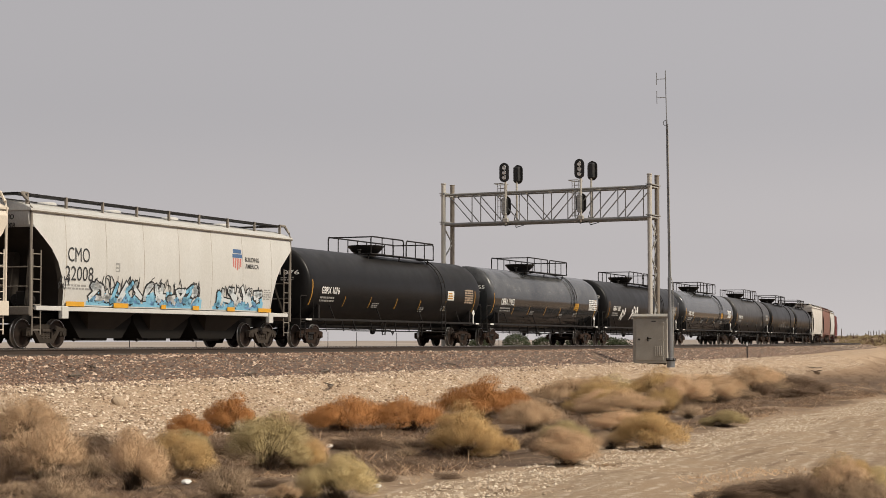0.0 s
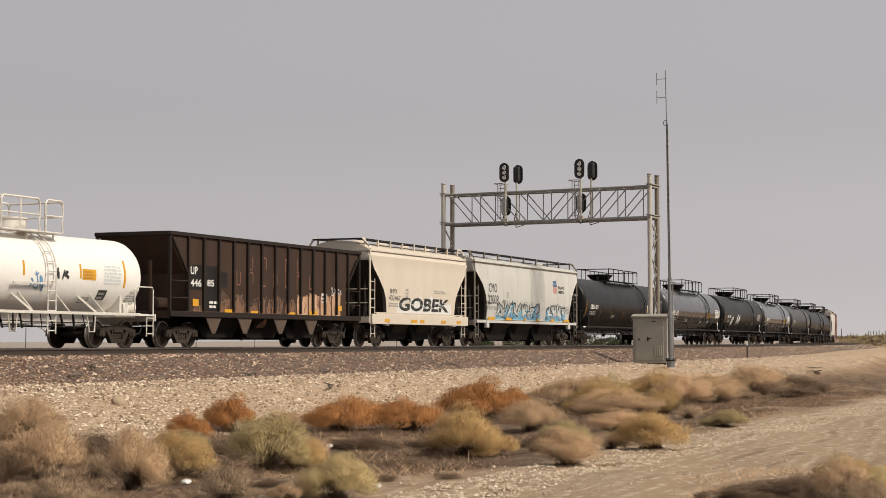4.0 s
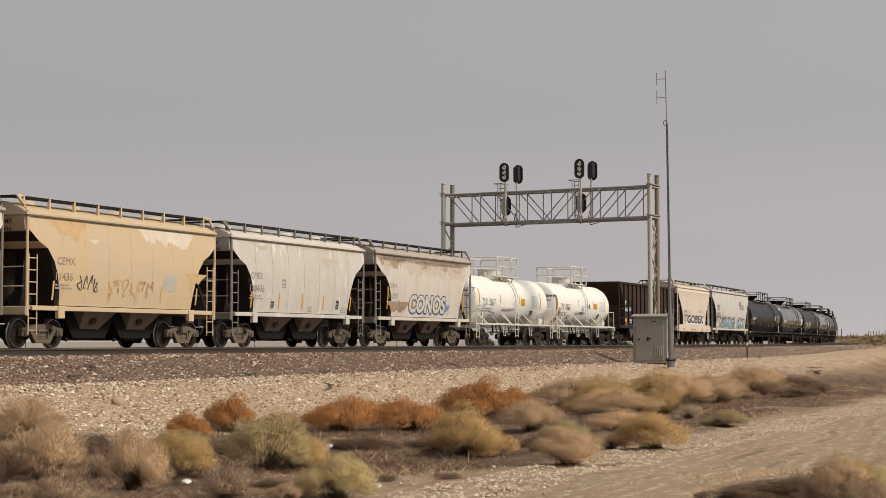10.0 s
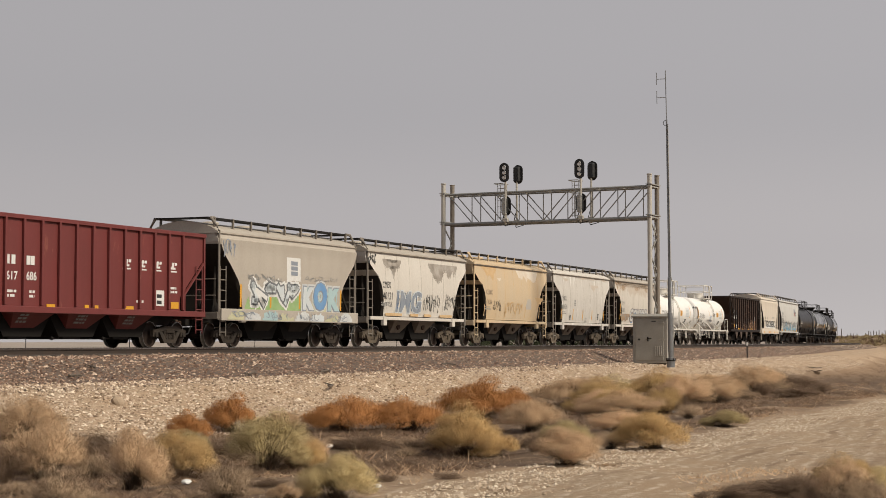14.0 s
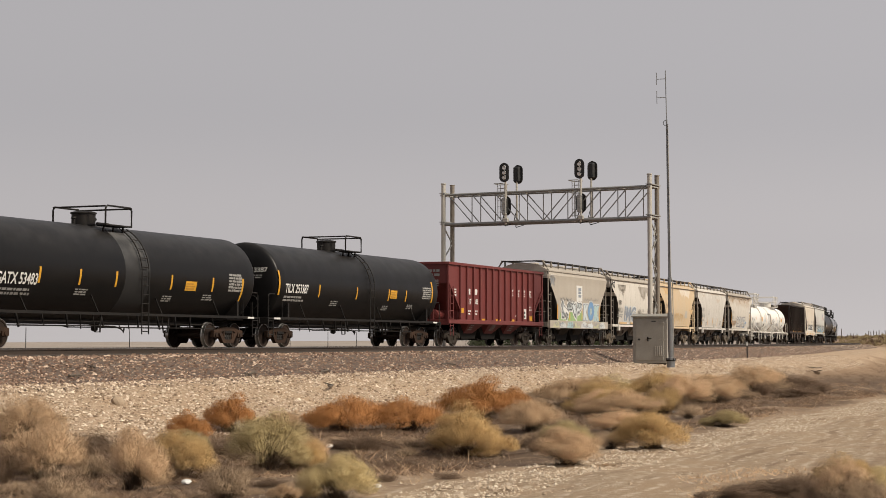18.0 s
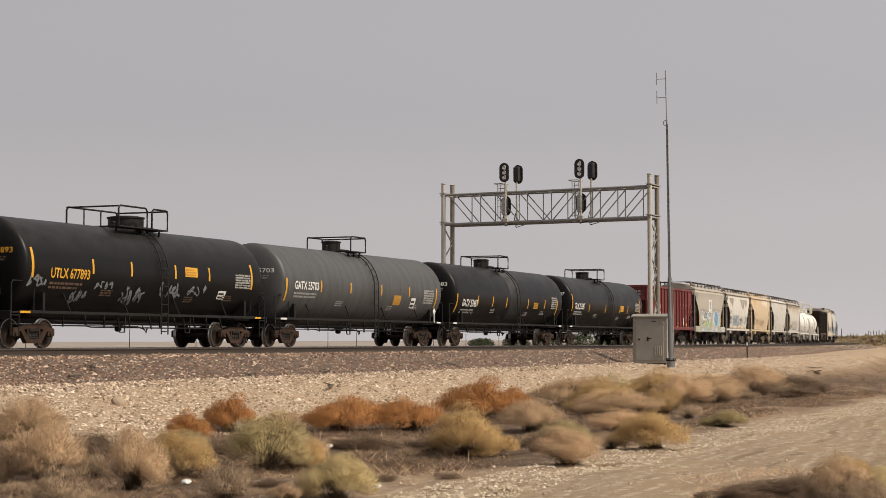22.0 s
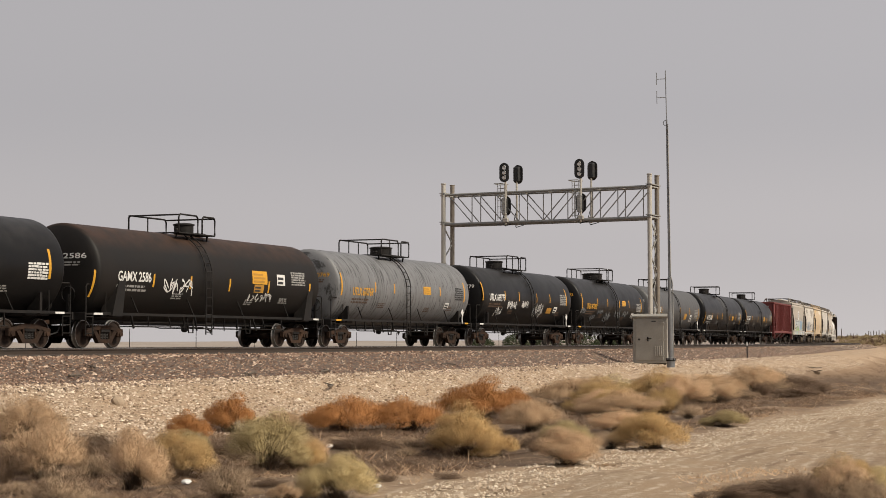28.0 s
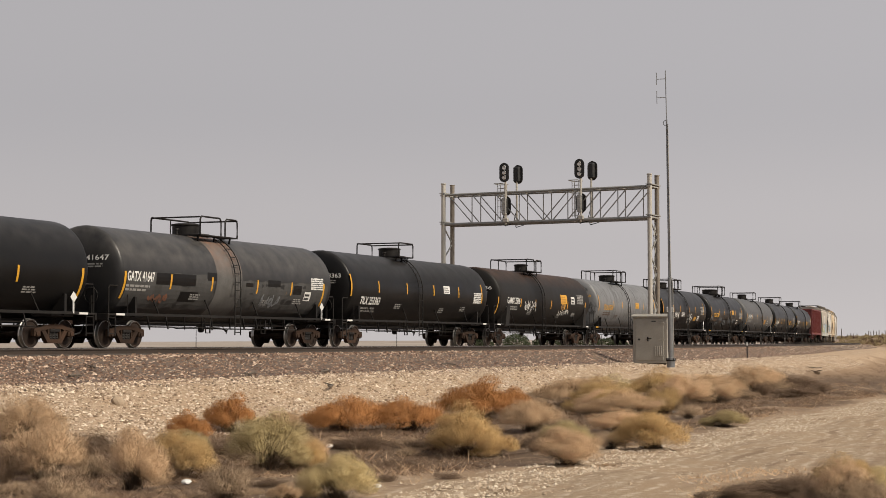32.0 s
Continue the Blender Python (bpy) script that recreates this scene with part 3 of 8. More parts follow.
mast = empty("radio_mast", "thin galvanised radio mast with dipole antenna beside signal case", "mast", m=pose(10.9, 83.0, -1.02, 0, -0.6, 0))
bm = bmesh.new()
lathe(bm, [(0.0, 0.2), (0.45, 0.2), (0.46, 0.11), (0.75, 0.11), (0.76, 0.13), (2.6, 0.12), (2.62, 0.085), (4.3, 0.085), (4.32, 0.05), (11.9, 0.04)], 12, "z")
part("pole", bm, MAST_GREY, mast, smooth_faces=True)
bm = bmesh.new()
lathe(bm, [(0.3, 0.23), (0.36, 0.23)], 12, "z")
for k in range(6):
    a = k * math.pi / 3
    lathe(bm, [(0.3, 0.03), (0.44, 0.03)], 6, "z", (0.2 * math.cos(a), 0.2 * math.sin(a), 0))
part("flange", bm, STEEL_DARK, mast)
bm = bmesh.new()
pipe(bm, [(0, 0, 11.8), (-0.02, 0, 14.3)], 0.022, 6)
part("antenna_rod", bm, MAST_GREY, mast)
for z in (13.0, 13.9):
    bm = bmesh.new()
    pipe(bm, [(0, 0, z), (-0.45, 0, z - 0.02)], 0.018, 5)
    pipe(bm, [(-0.45, 0, z - 0.3), (-0.45, 0, z + 0.3)], 0.018, 5)
    part("dipole", bm, MAST_GREY, mast)
bm = bmesh.new()
for k in range(16):
    a, b = 2 * math.pi * k / 16, 2 * math.pi * (k + 1) / 16
    pipe(bm, [(-0.07 + 0.09 * math.cos(a), 0, 11.75 + 0.12 * math.sin(a)), (-0.07 + 0.09 * math.cos(b), 0, 11.75 + 0.12 * math.sin(b))], 0.015, 5)
part("cable_loop", bm, SIGNAL_BLACK, mast)
bm = bmesh.new()
pipe(bm, [(0.14, -0.05, 0.1), (0.15, -0.05, 4.0), (0.06, -0.05, 4.4), (0.05, -0.05, 11.7)], 0.022, 5)
part("conduit", bm, GALV, mast)
# ---- the train ----
GONE = (295.2671, -42.1096, 138.3027, -170.8181, 70.6561)
OVERHANG = 2.03                              # from the coupler to the middle of the truck


def run(t):
    """Metres gone by the train at t seconds; its pace wavers a little about 9.1 m/s."""
    return sum(c * (t / 32) ** (k + 1) for k, c in enumerate(GONE))


WHEEL_R = 0.457
CARS, WHEELSETS = [], []

bm = bmesh.new()
for sgn in (-1, 1):
    y = sgn * 0.755
    o = sgn
    lathe(bm, [(y - o * 0.045, 0.11), (y - o * 0.045, 0.17), (y - o * 0.005, 0.24), (y + o * 0.02, 0.36), (y - o * 0.055, 0.385), (y - o * 0.075, 0.40), (y - o * 0.075, 0.485), (y - o * 0.045, 0.485),
               (y - o * 0.03, 0.46), (y + o * 0.068, 0.454), (y + o * 0.07, 0.438), (y + o * 0.068, 0.395), (y + o * 0.045, 0.375), (y + o * 0.055, 0.24), (y + o * 0.085, 0.16), (y + o * 0.12, 0.11)], 28, "y",
          mis=[0, 0, 0, 0, 0, 0, 1, 1, 1, 1, 0, 0, 0, 0, 0])
lathe(bm, [(-1.05, 0.075), (-0.8, 0.085), (0.8, 0.085), (1.05, 0.075)], 12, "y")
wheel_tpl = part("wheelset", bm, (WHEEL_RUST, TREAD), None, smooth_faces=True)
bm = bmesh.new()
prism(bm, [(-1.02, 0.62), (-0.7, 0.66), (-0.35, 0.75), (0.35, 0.75), (0.7, 0.66), (1.02, 0.62), (1.04, 0.52), (0.7, 0.53), (0.3, 0.61), (-0.3, 0.61), (-0.7, 0.53), (-1.04, 0.52)], -0.08, 0.08)
prism(bm, [(-0.70, 0.56), (-0.52, 0.58), (-0.24, 0.28), (0.24, 0.28), (0.52, 0.58), (0.70, 0.56), (0.36, 0.15), (-0.36, 0.15)], -0.08, 0.08)
for x in (-0.3, 0.3):
    box(bm, x, 0, 0.44, 0.07, 0.14, 0.34, bevel=0.01)
for x in (-0.89, 0.89):
    for d in (-0.14, 0.14):
        box(bm, x + d, 0, 0.49, 0.05, 0.14, 0.22)
side_tpl = part("side_frame", bm, TRUCK_BROWN, None)
bm = bmesh.new()
for x in (-0.17, 0.0, 0.17):
    prof = []
    for k in range(9):
        prof += [(0.30 + k * 0.026, 0.07 if k % 2 else 0.055)]
    lathe(bm, prof, 8, "z", (x, 0, 0))
box(bm, 0, 0, 0.555, 0.5, 0.2, 0.1, bevel=0.015)
box(bm, 0, 0, 0.4, 0.46, 0.07, 0.26)
spring_tpl = part("spring_nest", bm, STEEL_DARK, None)
bm = bmesh.new()
lathe(bm, [(-0.09, 0.10), (0.04, 0.12), (0.06, 0.09), (0.09, 0.085), (0.095, 0.03)], 12, "y", (0, 0, 0.457))
box(bm, 0, -0.02, 0.55, 0.24, 0.13, 0.05)
bearing_tpl = part("axle_bearing", bm, TRUCK_BROWN, None)
bm = bmesh.new()
box(bm, 0, 0, 0.62, 0.42, 2.1, 0.26, bevel=0.03)
lathe(bm, [(0.74, 0.2), (0.82, 0.2)], 12, "z")
for x in (-0.42, 0.42):
    bar(bm, (x, -0.75, 0.36), (x, 0.75, 0.36), 0.09)
    for y in (-0.75, 0.75):
        box(bm, x * 1.02, y, 0.42, 0.07, 0.12, 0.3)
truck_tpl = part("truck", bm, TRUCK_BROWN, None)
TEMPLATES = [wheel_tpl, side_tpl, spring_tpl, bearing_tpl, truck_tpl]


def add_truck(car, x, mat=None):
    tr = share(truck_tpl, car, pose(x, 0, 0))
    for sgn in (-1, 1):
        share(side_tpl, tr, pose(0, sgn * 1.01, 0))
        share(spring_tpl, tr, pose(0, sgn * 1.01, 0))
        for ax in (-0.89, 0.89):
            b = share(bearing_tpl, tr, pose(ax, sgn * 1.03, 0, 0, 0, 180 if sgn > 0 else 0))
            if sgn < 0:
                b.matrix_basis = pose(ax, -1.03, 0) @ pose(0, 0, 0, 0, 0, 180)
            else:
                b.matrix_basis = pose(ax, 1.03, 0)
    if mat:
        for o in (tr, *tr.children):
            o.material_slots[0].link = "OBJECT"
            o.material_slots[0].material = mat
    for ax in (-0.89, 0.89):
        w = share(wheel_tpl, tr)
        w.matrix_parent_inverse = pose(ax, 0, WHEEL_R)
        WHEELSETS.append(w)


def coupler(car, half, sgn):
    bm = bmesh.new()
    x = sgn * half
    box(bm, x - sgn * 0.45, 0, 0.86, 0.7, 0.16, 0.2, bevel=0.02)
    box(bm, x - sgn * 0.06, 0.05, 0.86, 0.22, 0.3, 0.3, bevel=0.05)
    part("coupler", bm, TRUCK_BROWN, car)
    bm = bmesh.new()
    pipe(bm, [(x - sgn * 0.6, -0.35, 0.8), (x - sgn * 0.35, -0.36, 0.5), (x, -0.3, 0.42), (x + sgn * 0.02, -0.28, 0.44)], 0.025, 5)
    part("air_hose", bm, SIGNAL_BLACK, car)


def underframe(car, half, mat, sill_z=0.95, truck_mat=None):
    bm = bmesh.new()
    box(bm, 0, 0, sill_z, 2 * half - 0.7, 0.55, 0.34, bevel=0.02)
    part("centre_sill", bm, mat, car)
    for sgn in (-1, 1):
        coupler(car, half, sgn)
        add_truck(car, sgn * (half - OVERHANG), truck_mat)


def ladder(car, mat, x, y, z0, z1, width=0.42, gap=0.36, lean=0.0, axis="x"):
    bm = bmesh.new()
    n = max(2, int(round((z1 - z0) / gap)))
    for d in (-width / 2, width / 2):
        if axis == "x":
            pipe(bm, [(x + d, y, z0), (x + d, y + lean, z1)], 0.022, 5)
        else:
            pipe(bm, [(x, y + d, z0), (x, y + d, z1)], 0.022, 5)
    for i in range(n + 1):
        z = z0 + (z1 - z0) * (i + 0.35) / (n + 0.7)
        yy = y + lean * (z - z0) / (z1 - z0)
        if axis == "x":
            pipe(bm, [(x - width / 2, yy, z), (x + width / 2, yy, z)], 0.018, 5)
        else:
            pipe(bm, [(x, y - width / 2, z), (x, y + width / 2, z)], 0.018, 5)
    return part("ladder", bm, mat, car)


# surfaces on which markings lie: x along the car, v height


def tank_surface(r, zc):
    def f(x, v, off=0.006):
        a = math.asin(max(-0.98, min(0.98, (v - zc) / r)))
        return (x, -(r + off) * math.cos(a), zc + (r + off) * math.sin(a))
    return f


def flat_surface(y):
    return lambda x, v, off=0.006: (x, -y - off, v)


def lettering(car, text, x, z, size, mat, surf, squeeze=0.85, bold=0.012, name="lettering", spacing=1.0):
    """Words painted on the near side; x is their start and z the foot of the letters."""
    cu = bpy.data.curves.new(name, "FONT")
    cu.body, cu.size, cu.offset, cu.space_character, cu.resolution_u = text, size, bold, spacing, 3
    tmp = bpy.data.objects.new(name, cu)
    me = bpy.data.meshes.new_from_object(tmp)
    bpy.data.objects.remove(tmp)
    bpy.data.curves.remove(cu)
    me.name = name
    for v in me.vertices:
        v.co = surf(x + v.co.x * squeeze, z + v.co.y, 0.012)
    me.materials.append(mat)
    ob = new(name, me)
    ob.parent = car
    return ob


def fitted(car, text, x0, x1, z0, z1, mat, surf, bold=0.012, lean=0.0, off=0.012, name="lettering"):
    """Words painted to fill a length and a height of the side."""
    cu = bpy.data.curves.new(name, "FONT")
    cu.body, cu.size, cu.offset, cu.resolution_u = text, 1.0, bold, 3
    tmp = bpy.data.objects.new(name, cu)
    me = bpy.data.meshes.new_from_object(tmp)
    bpy.data.objects.remove(tmp)
    bpy.data.curves.remove(cu)
    me.name = name
    xs, ys = [v.co.x for v in me.vertices], [v.co.y for v in me.vertices]
    kx, ky = (x1 - x0) / (max(xs) - min(xs)), (z1 - z0) / (max(ys) - min(ys))
    ax, ay = min(xs), min(ys)
    for v in me.vertices:
        h = (v.co.y - ay) * ky
        v.co = surf(x0 + (v.co.x - ax) * kx + lean * h, z0 + h, off)
    me.materials.append(mat)
    ob = new(name, me)
    ob.parent = car
    return ob


def patch(bm, surf, x0, x1, v0, v1, off=0.006, mi=0, lean=0.0):
    n = max(1, int(math.ceil((v1 - v0) / 0.16)))
    rows = []
    for i in range(n + 1):
        v = v0 + (v1 - v0) * i / n
        k = lean * (v - v0)
        rows.append((bm.verts.new(surf(x0 + k, v, off)), bm.verts.new(surf(x1 + k, v, off))))
    for a, b in zip(rows, rows[1:]):
        bm.faces.new((a[0], a[1], b[1], b[0])).material_index = mi


def stripe(car, surf, x, v0, v1, mat=None, w=0.09, name="reflective_stripe"):
    bm = bmesh.new()
    patch(bm, surf, x - w / 2, x + w / 2, v0, v1)
    return part(name, bm, mat or YELLOW, car)


def fine_print(car, surf, x, v, width, lines, size, mat, seed=0):
    """Writing too small to read, as broken bars."""
    rng = random.Random(seed)
    bm = bmesh.new()
    for i in range(lines):
        xx, vv = x, v - i * size * 1.7
        end = x + width * rng.uniform(0.75, 1)
        while xx < end:
            w = rng.uniform(0.08, 0.3)
            patch(bm, surf, xx, min(end, xx + w), vv - size, vv)
            xx += w + 0.05
    return tagged(part("small_print", bm, mat, car), kind="stuff")


def placard(car, surf, x, v, w, h, mat, ink=None, seed=0, name="notice_panel", rows=4):
    bm = bmesh.new()
    patch(bm, surf, x, x + w, v, v + h, 0.006, 0)
    if ink:
        for i in range(rows):
            a = v + h * (0.12 + 0.8 * i / rows)
            patch(bm, surf, x + w * 0.08, x + w * random.Random(seed + i).uniform(0.6, 0.92), a, a + h * 0.45 / rows, 0.010, 1)
    return part(name, bm, (mat, ink or mat), car)


def panel_bars(car, surf, x0, x1, z0, z1, mat, seed):
    """A test-date panel: a table of small painted squares and bars."""
    rng = random.Random(seed)
    bm = bmesh.new()
    n = 6
    dz = (z1 - z0) / n
    for i in range(n):
        x = x0
        while x < x1 - 0.05:
            w = rng.choice((0.09, 0.14, 0.22, 0.3))
            patch(bm, surf, x, min(x1, x + w), z0 + i * dz, z0 + i * dz + dz * rng.uniform(0.55, 0.8))
            x += w + rng.choice((0.025, 0.04))
    return tagged(part("notice_panel", bm, mat, car, "stencilled test-date table"), kind="stuff")


def scrawl(car, surf, x0, x1, v0, v1, mat, seed, n, w=0.035, name="graffiti"):
    """Spray-can strokes, glyph by glyph."""
    rng = random.Random(seed)
    bm = bmesh.new()
    step = (x1 - x0) / n
    for i in range(n):
        cx = x0 + (i + 0.5) * step
        pts = []
        k = rng.randint(5, 7)
        for j in range(k):
            pts.append(Vector((cx + rng.uniform(-0.55, 0.55) * step, (v0 + v1) / 2 + rng.uniform(-0.5, 0.5) * (v1 - v0))))
        fine = []
        for j in range(len(pts) - 1):
            p0, p1, p2, p3 = pts[max(0, j - 1)], pts[j], pts[j + 1], pts[min(len(pts) - 1, j + 2)]
            for u in (0, 0.25, 0.5, 0.75):
                fine.append(0.5 * ((2 * p1) + (p2 - p0) * u + (2 * p0 - 5 * p1 + 4 * p2 - p3) * u * u + (3 * p1 - p0 - 3 * p2 + p3) * u ** 3))
        fine.append(pts[-1])
        prev = None
        for j, p in enumerate(fine):
            d = fine[min(j + 1, len(fine) - 1)] - fine[max(j - 1, 0)]
            if d.length < 1e-5:
                continue
            nn = Vector((-d.y, d.x)).normalized() * w * rng.uniform(0.35, 0.6)
            cur = (bm.verts.new(surf(p.x + nn.x, p.y + nn.y, 0.014)), bm.verts.new(surf(p.x - nn.x, p.y - nn.y, 0.014)))
            if prev:
                bm.faces.new((prev[0], prev[1], cur[1], cur[0]))
            prev = cur
    return part(name, bm, mat, car)


def block_letters(car, surf, x0, x1, v0, v1, fills, line, seed, n, halo=None, weight=0.2):
    """Fat angular painted glyphs of thick strokes, with an outline and sometimes a halo."""
    rng = random.Random(seed)
    mats = list(fills) + [line] + ([halo] if halo else [])
    bm = bmesh.new()
    step, tall = (x1 - x0) / n, v1 - v0

    def stroke(p, q, w, off, mi):
        d = (q - p)
        if d.length < 1e-4:
            return
        u = d.normalized()
        nn = Vector((-u.y, u.x)) * w / 2
        e = u * w * 0.42
        m = max(1, int(abs(d.y) / 0.2))
        pts = [p - e + (d + 2 * e) * (i / m) for i in range(m + 1)]
        prev = None
        for c in pts:
            cur = (bm.verts.new(surf(c.x + nn.x, c.y + nn.y, off)), bm.verts.new(surf(c.x - nn.x, c.y - nn.y, off)))
            if prev:
                bm.faces.new((prev[0], prev[1], cur[1], cur[0])).material_index = mi
            prev = cur

    for i in range(n):
        cx = x0 + (i + 0.5) * step
        hgt = tall * rng.uniform(0.8, 1.1)
        pts = []
        raw = [Vector((cx + rng.uniform(-0.62, 0.62) * step, (v0 + v1) / 2 + rng.uniform(-0.5, 0.5) * hgt)) for _ in range(5)]
        for j in range(len(raw) - 1):
            p0, p1, p2, p3 = raw[max(0, j - 1)], raw[j], raw[j + 1], raw[min(len(raw) - 1, j + 2)]
            for u in (0, 0.34, 0.67):
                pts.append(0.5 * ((2 * p1) + (p2 - p0) * u + (2 * p0 - 5 * p1 + 4 * p2 - p3) * u * u + (3 * p1 - p0 - 3 * p2 + p3) * u ** 3))
        pts.append(raw[-1])
        w = weight * rng.uniform(0.85, 1.2)
        fi = rng.randrange(len(fills))
        for p, q in zip(pts, pts[1:]):
            if halo:
                stroke(p, q, w * 2.3, 0.007 + 0.0002 * i, len(fills) + 1)
            stroke(p, q, w * 1.5, 0.012 + 0.0003 * i, len(fills))
            stroke(p, q, w * 0.85, 0.020 + 0.0003 * i, fi)
    return part("graffiti", bm, mats, car)


def ragged(car, surf, x0, x1, v0, tall, mat, seed, name, label="", step=0.07, torn=0.22):
    """A stain or colour field with a torn upper edge."""
    rng = random.Random(seed)
    bm = bmesh.new()
    x, h = x0, tall * rng.uniform(1 - 2.2 * torn, 1 - torn / 2)
    while x < x1:
        edge = min(1.0, (x - x0) / 0.25 + 1 - 3 * torn, (x1 - x) / 0.25 + 1 - 3 * torn)
        h = max((1 - 3.4 * torn) * tall, min(tall, h + rng.uniform(-torn, torn) * tall))
        patch(bm, surf, x, min(x1, x + step), v0, v0 + h * edge, 0.005)
        x += step
    bmesh.ops.remove_doubles(bm, verts=bm.verts, dist=0.002)
    return part(name, bm, mat, car, label)


def drips(car, surf, x0, x1, top, tall, mat, seed, label):
    """Stains that run down from the eave in uneven tongues."""
    rng = random.Random(seed)
    bm = bmesh.new()
    x, h = x0, tall * 0.7
    while x < x1:
        edge = min(1.0, (x - x0) / 0.6 + 0.15, (x1 - x) / 0.6 + 0.15)
        h = max(0.3 * tall, min(tall, h + rng.uniform(-0.16, 0.16) * tall))
        patch(bm, surf, x, min(x1, x + 0.06), top - h * edge, top, 0.005)
        x += 0.06
    bmesh.ops.remove_doubles(bm, verts=bm.verts, dist=0.002)
    return part("stain", bm, mat, car, label)


def tank_car(spec):
    """A tank car on two trucks; x runs forward, the near side is -y."""
    half = (spec["front"] - spec["rear"]) / 2
    r, zc = spec.get("r", 1.6), spec.get("zc", 2.52)
    paint, trim = spec["paint"], spec.get("trim", STEEL_DARK)
    car = empty("tank_car", spec["label"], "tank car", "freight cars of the train")
    hl = half - spec.get("inset", 0.72)
    underframe(car, half, trim, truck_mat=spec.get("truck_mat"))
    bm = bmesh.new()
    prof = [(-hl, 0.02), (-hl + 0.02, r * 0.35), (-hl + 0.07, r * 0.65), (-hl + 0.13, r * 0.84), (-hl + 0.18, r * 0.925), (-hl + 0.23, r * 0.97), (-hl + 0.29, r * 0.993), (-hl + 0.36, r)]
    prof += [(x, r) for x in np.linspace(-hl + 0.8, hl - 0.8, 9)] + [(-x, q) for x, q in prof[::-1]]
    lathe(bm, prof, 56, "x", (0, 0, zc))
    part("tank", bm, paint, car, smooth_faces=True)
    ring_mat = spec.get("bands")
    if spec.get("centre_band"):
        x0, x1, bmat = spec["centre_band"]
        bm = bmesh.new()
        lathe(bm, [(x0, r), (x0 + 0.01, r + 0.008), (x1 - 0.01, r + 0.008), (x1, r)], 56, "x", (0, 0, zc))
        part("centre_band", bm, bmat, car, "worn rusty band round the tank", smooth_faces=True)
    for x in spec.get("band_x", ()):
        bm = bmesh.new()
        lathe(bm, [(x - 0.07, r), (x - 0.07, r + 0.012), (x + 0.07, r + 0.012), (x + 0.07, r)], 56, "x", (0, 0, zc))
        part("jacket_band", bm, ring_mat or paint, car, smooth_faces=True)
    # saddles, end platforms, side rails
    for sgn in (-1, 1):
        bm = bmesh.new()
        x = sgn * (half - 2.0)
        for y in (-1, 1):
            if spec.get("big_saddle"):
                prism(bm, [(x - 0.3, 1.05), (x + 0.3, 1.05), (x + 0.5, zc - 0.2), (x + 0.1, zc - 0.2)], y * (r - 0.5), y * (r - 0.02))
            else:
                prism(bm, [(x - 0.06, 1.05), (x + 0.06, 1.05), (x + 0.06, zc - 0.5 * r), (x - 0.06, zc - 0.5 * r)], y * (r - 0.6), y * (r - 0.14))
        box(bm, x, 0, 1.08, 1.2, 2.7, 0.16, bevel=0.02)
        part("saddle", bm, trim, car)
        bm = bmesh.new()
        x0 = sgn * (half - 0.35)
        box(bm, (x0 + sgn * (half - 1.5)) / 2, 0, 1.10, 1.15, 2.9, 0.06, bevel=0.01)
        box(bm, x0, 0, 1.02, 0.08, 2.95, 0.24, bevel=0.01)
        part("end_platform", bm, trim, car)
        for y in (-1.42, 1.42):
            bm = bmesh.new()
            xa, xb = sgn * (half - 0.42), sgn * (half - 1.55)
            pipe(bm, [(xa, y, 0.75), (xa, y, 1.98), (xa - sgn * 0.06, y, 2.06), (xb + sgn * 0.05, y, 2.06), (xb, y, 1.98), (xb, y, 1.1)], 0.022, 6)
            part("end_handrail", bm, trim, car)
            ladder(car, trim, sgn * (half - 0.62), y, 0.38, 1.1, 0.4, 0.3)
        bm = bmesh.new()
        box(bm, sgn * (half - 1.25), -1.47, 1.11, 0.9, 0.02, 0.07)
        part("sill_marking", bm, YELLOW if spec.get("ink") is YELLOW else WHITE_MARK, car, "painted sill strip")
    bm = bmesh.new()
    for y in (-1.47, 1.47):
        box(bm, 0, y, 1.12, 2 * half - 2.6, 0.05, 0.09)
    part("side_rail", bm, trim, car)
    for sgn in (-1, 1):
        for x in np.linspace(-half + 3.4, half - 3.4, 4):
            bm = bmesh.new()
            pipe(bm, [(x, sgn * 1.47, 1.14), (x - 0.3, sgn * (r * 0.86), zc - r * 0.5)], 0.025, 5)
            part("strut", bm, trim, car)
    # brake rods and outlet under the tank
    bm = bmesh.new()
    for y, z in ((-0.9, 0.86), (-1.2, 0.72), (0.7, 0.74)):
        pipe(bm, [(-half + 3.3, y, z), (-0.9, y, z), (-0.6, y, z - 0.04), (half - 3.3, y, z - 0.04)], 0.02, 5)
    part("brake_rod", bm, STEEL_DARK, car)
    drop = random.Random(int(half * 100) + int(abs(spec["front"]) * 7))
    for k in range(11):
        x = -half + 3.5 + (2 * half - 7.0) * (k + drop.uniform(-0.3, 0.3)) / 10
        bm = bmesh.new()
        bar(bm, (x, -1.2, drop.uniform(0.6, 0.7)), (x, -1.2 + drop.uniform(0.0, 0.15), 1.1), drop.uniform(0.025, 0.06))
        part("pipe_hanger", bm, STEEL_DARK, car)
    bm = bmesh.new()
    pipe(bm, [(0.5, -0.6, 0.86), (0.55, -0.7, 0.62), (0.66, -0.72, 0.55), (0.74, -0.7, 0.64), (0.8, -0.62, 0.5)], 0.018, 5)
    part("drain_hose", bm, trim, car)
    bm = bmesh.new()
    lathe(bm, [(0.55, 0.06), (0.6, 0.12), (0.74, 0.12), (0.78, 0.2), (1.0, 0.22)], 12, "z")
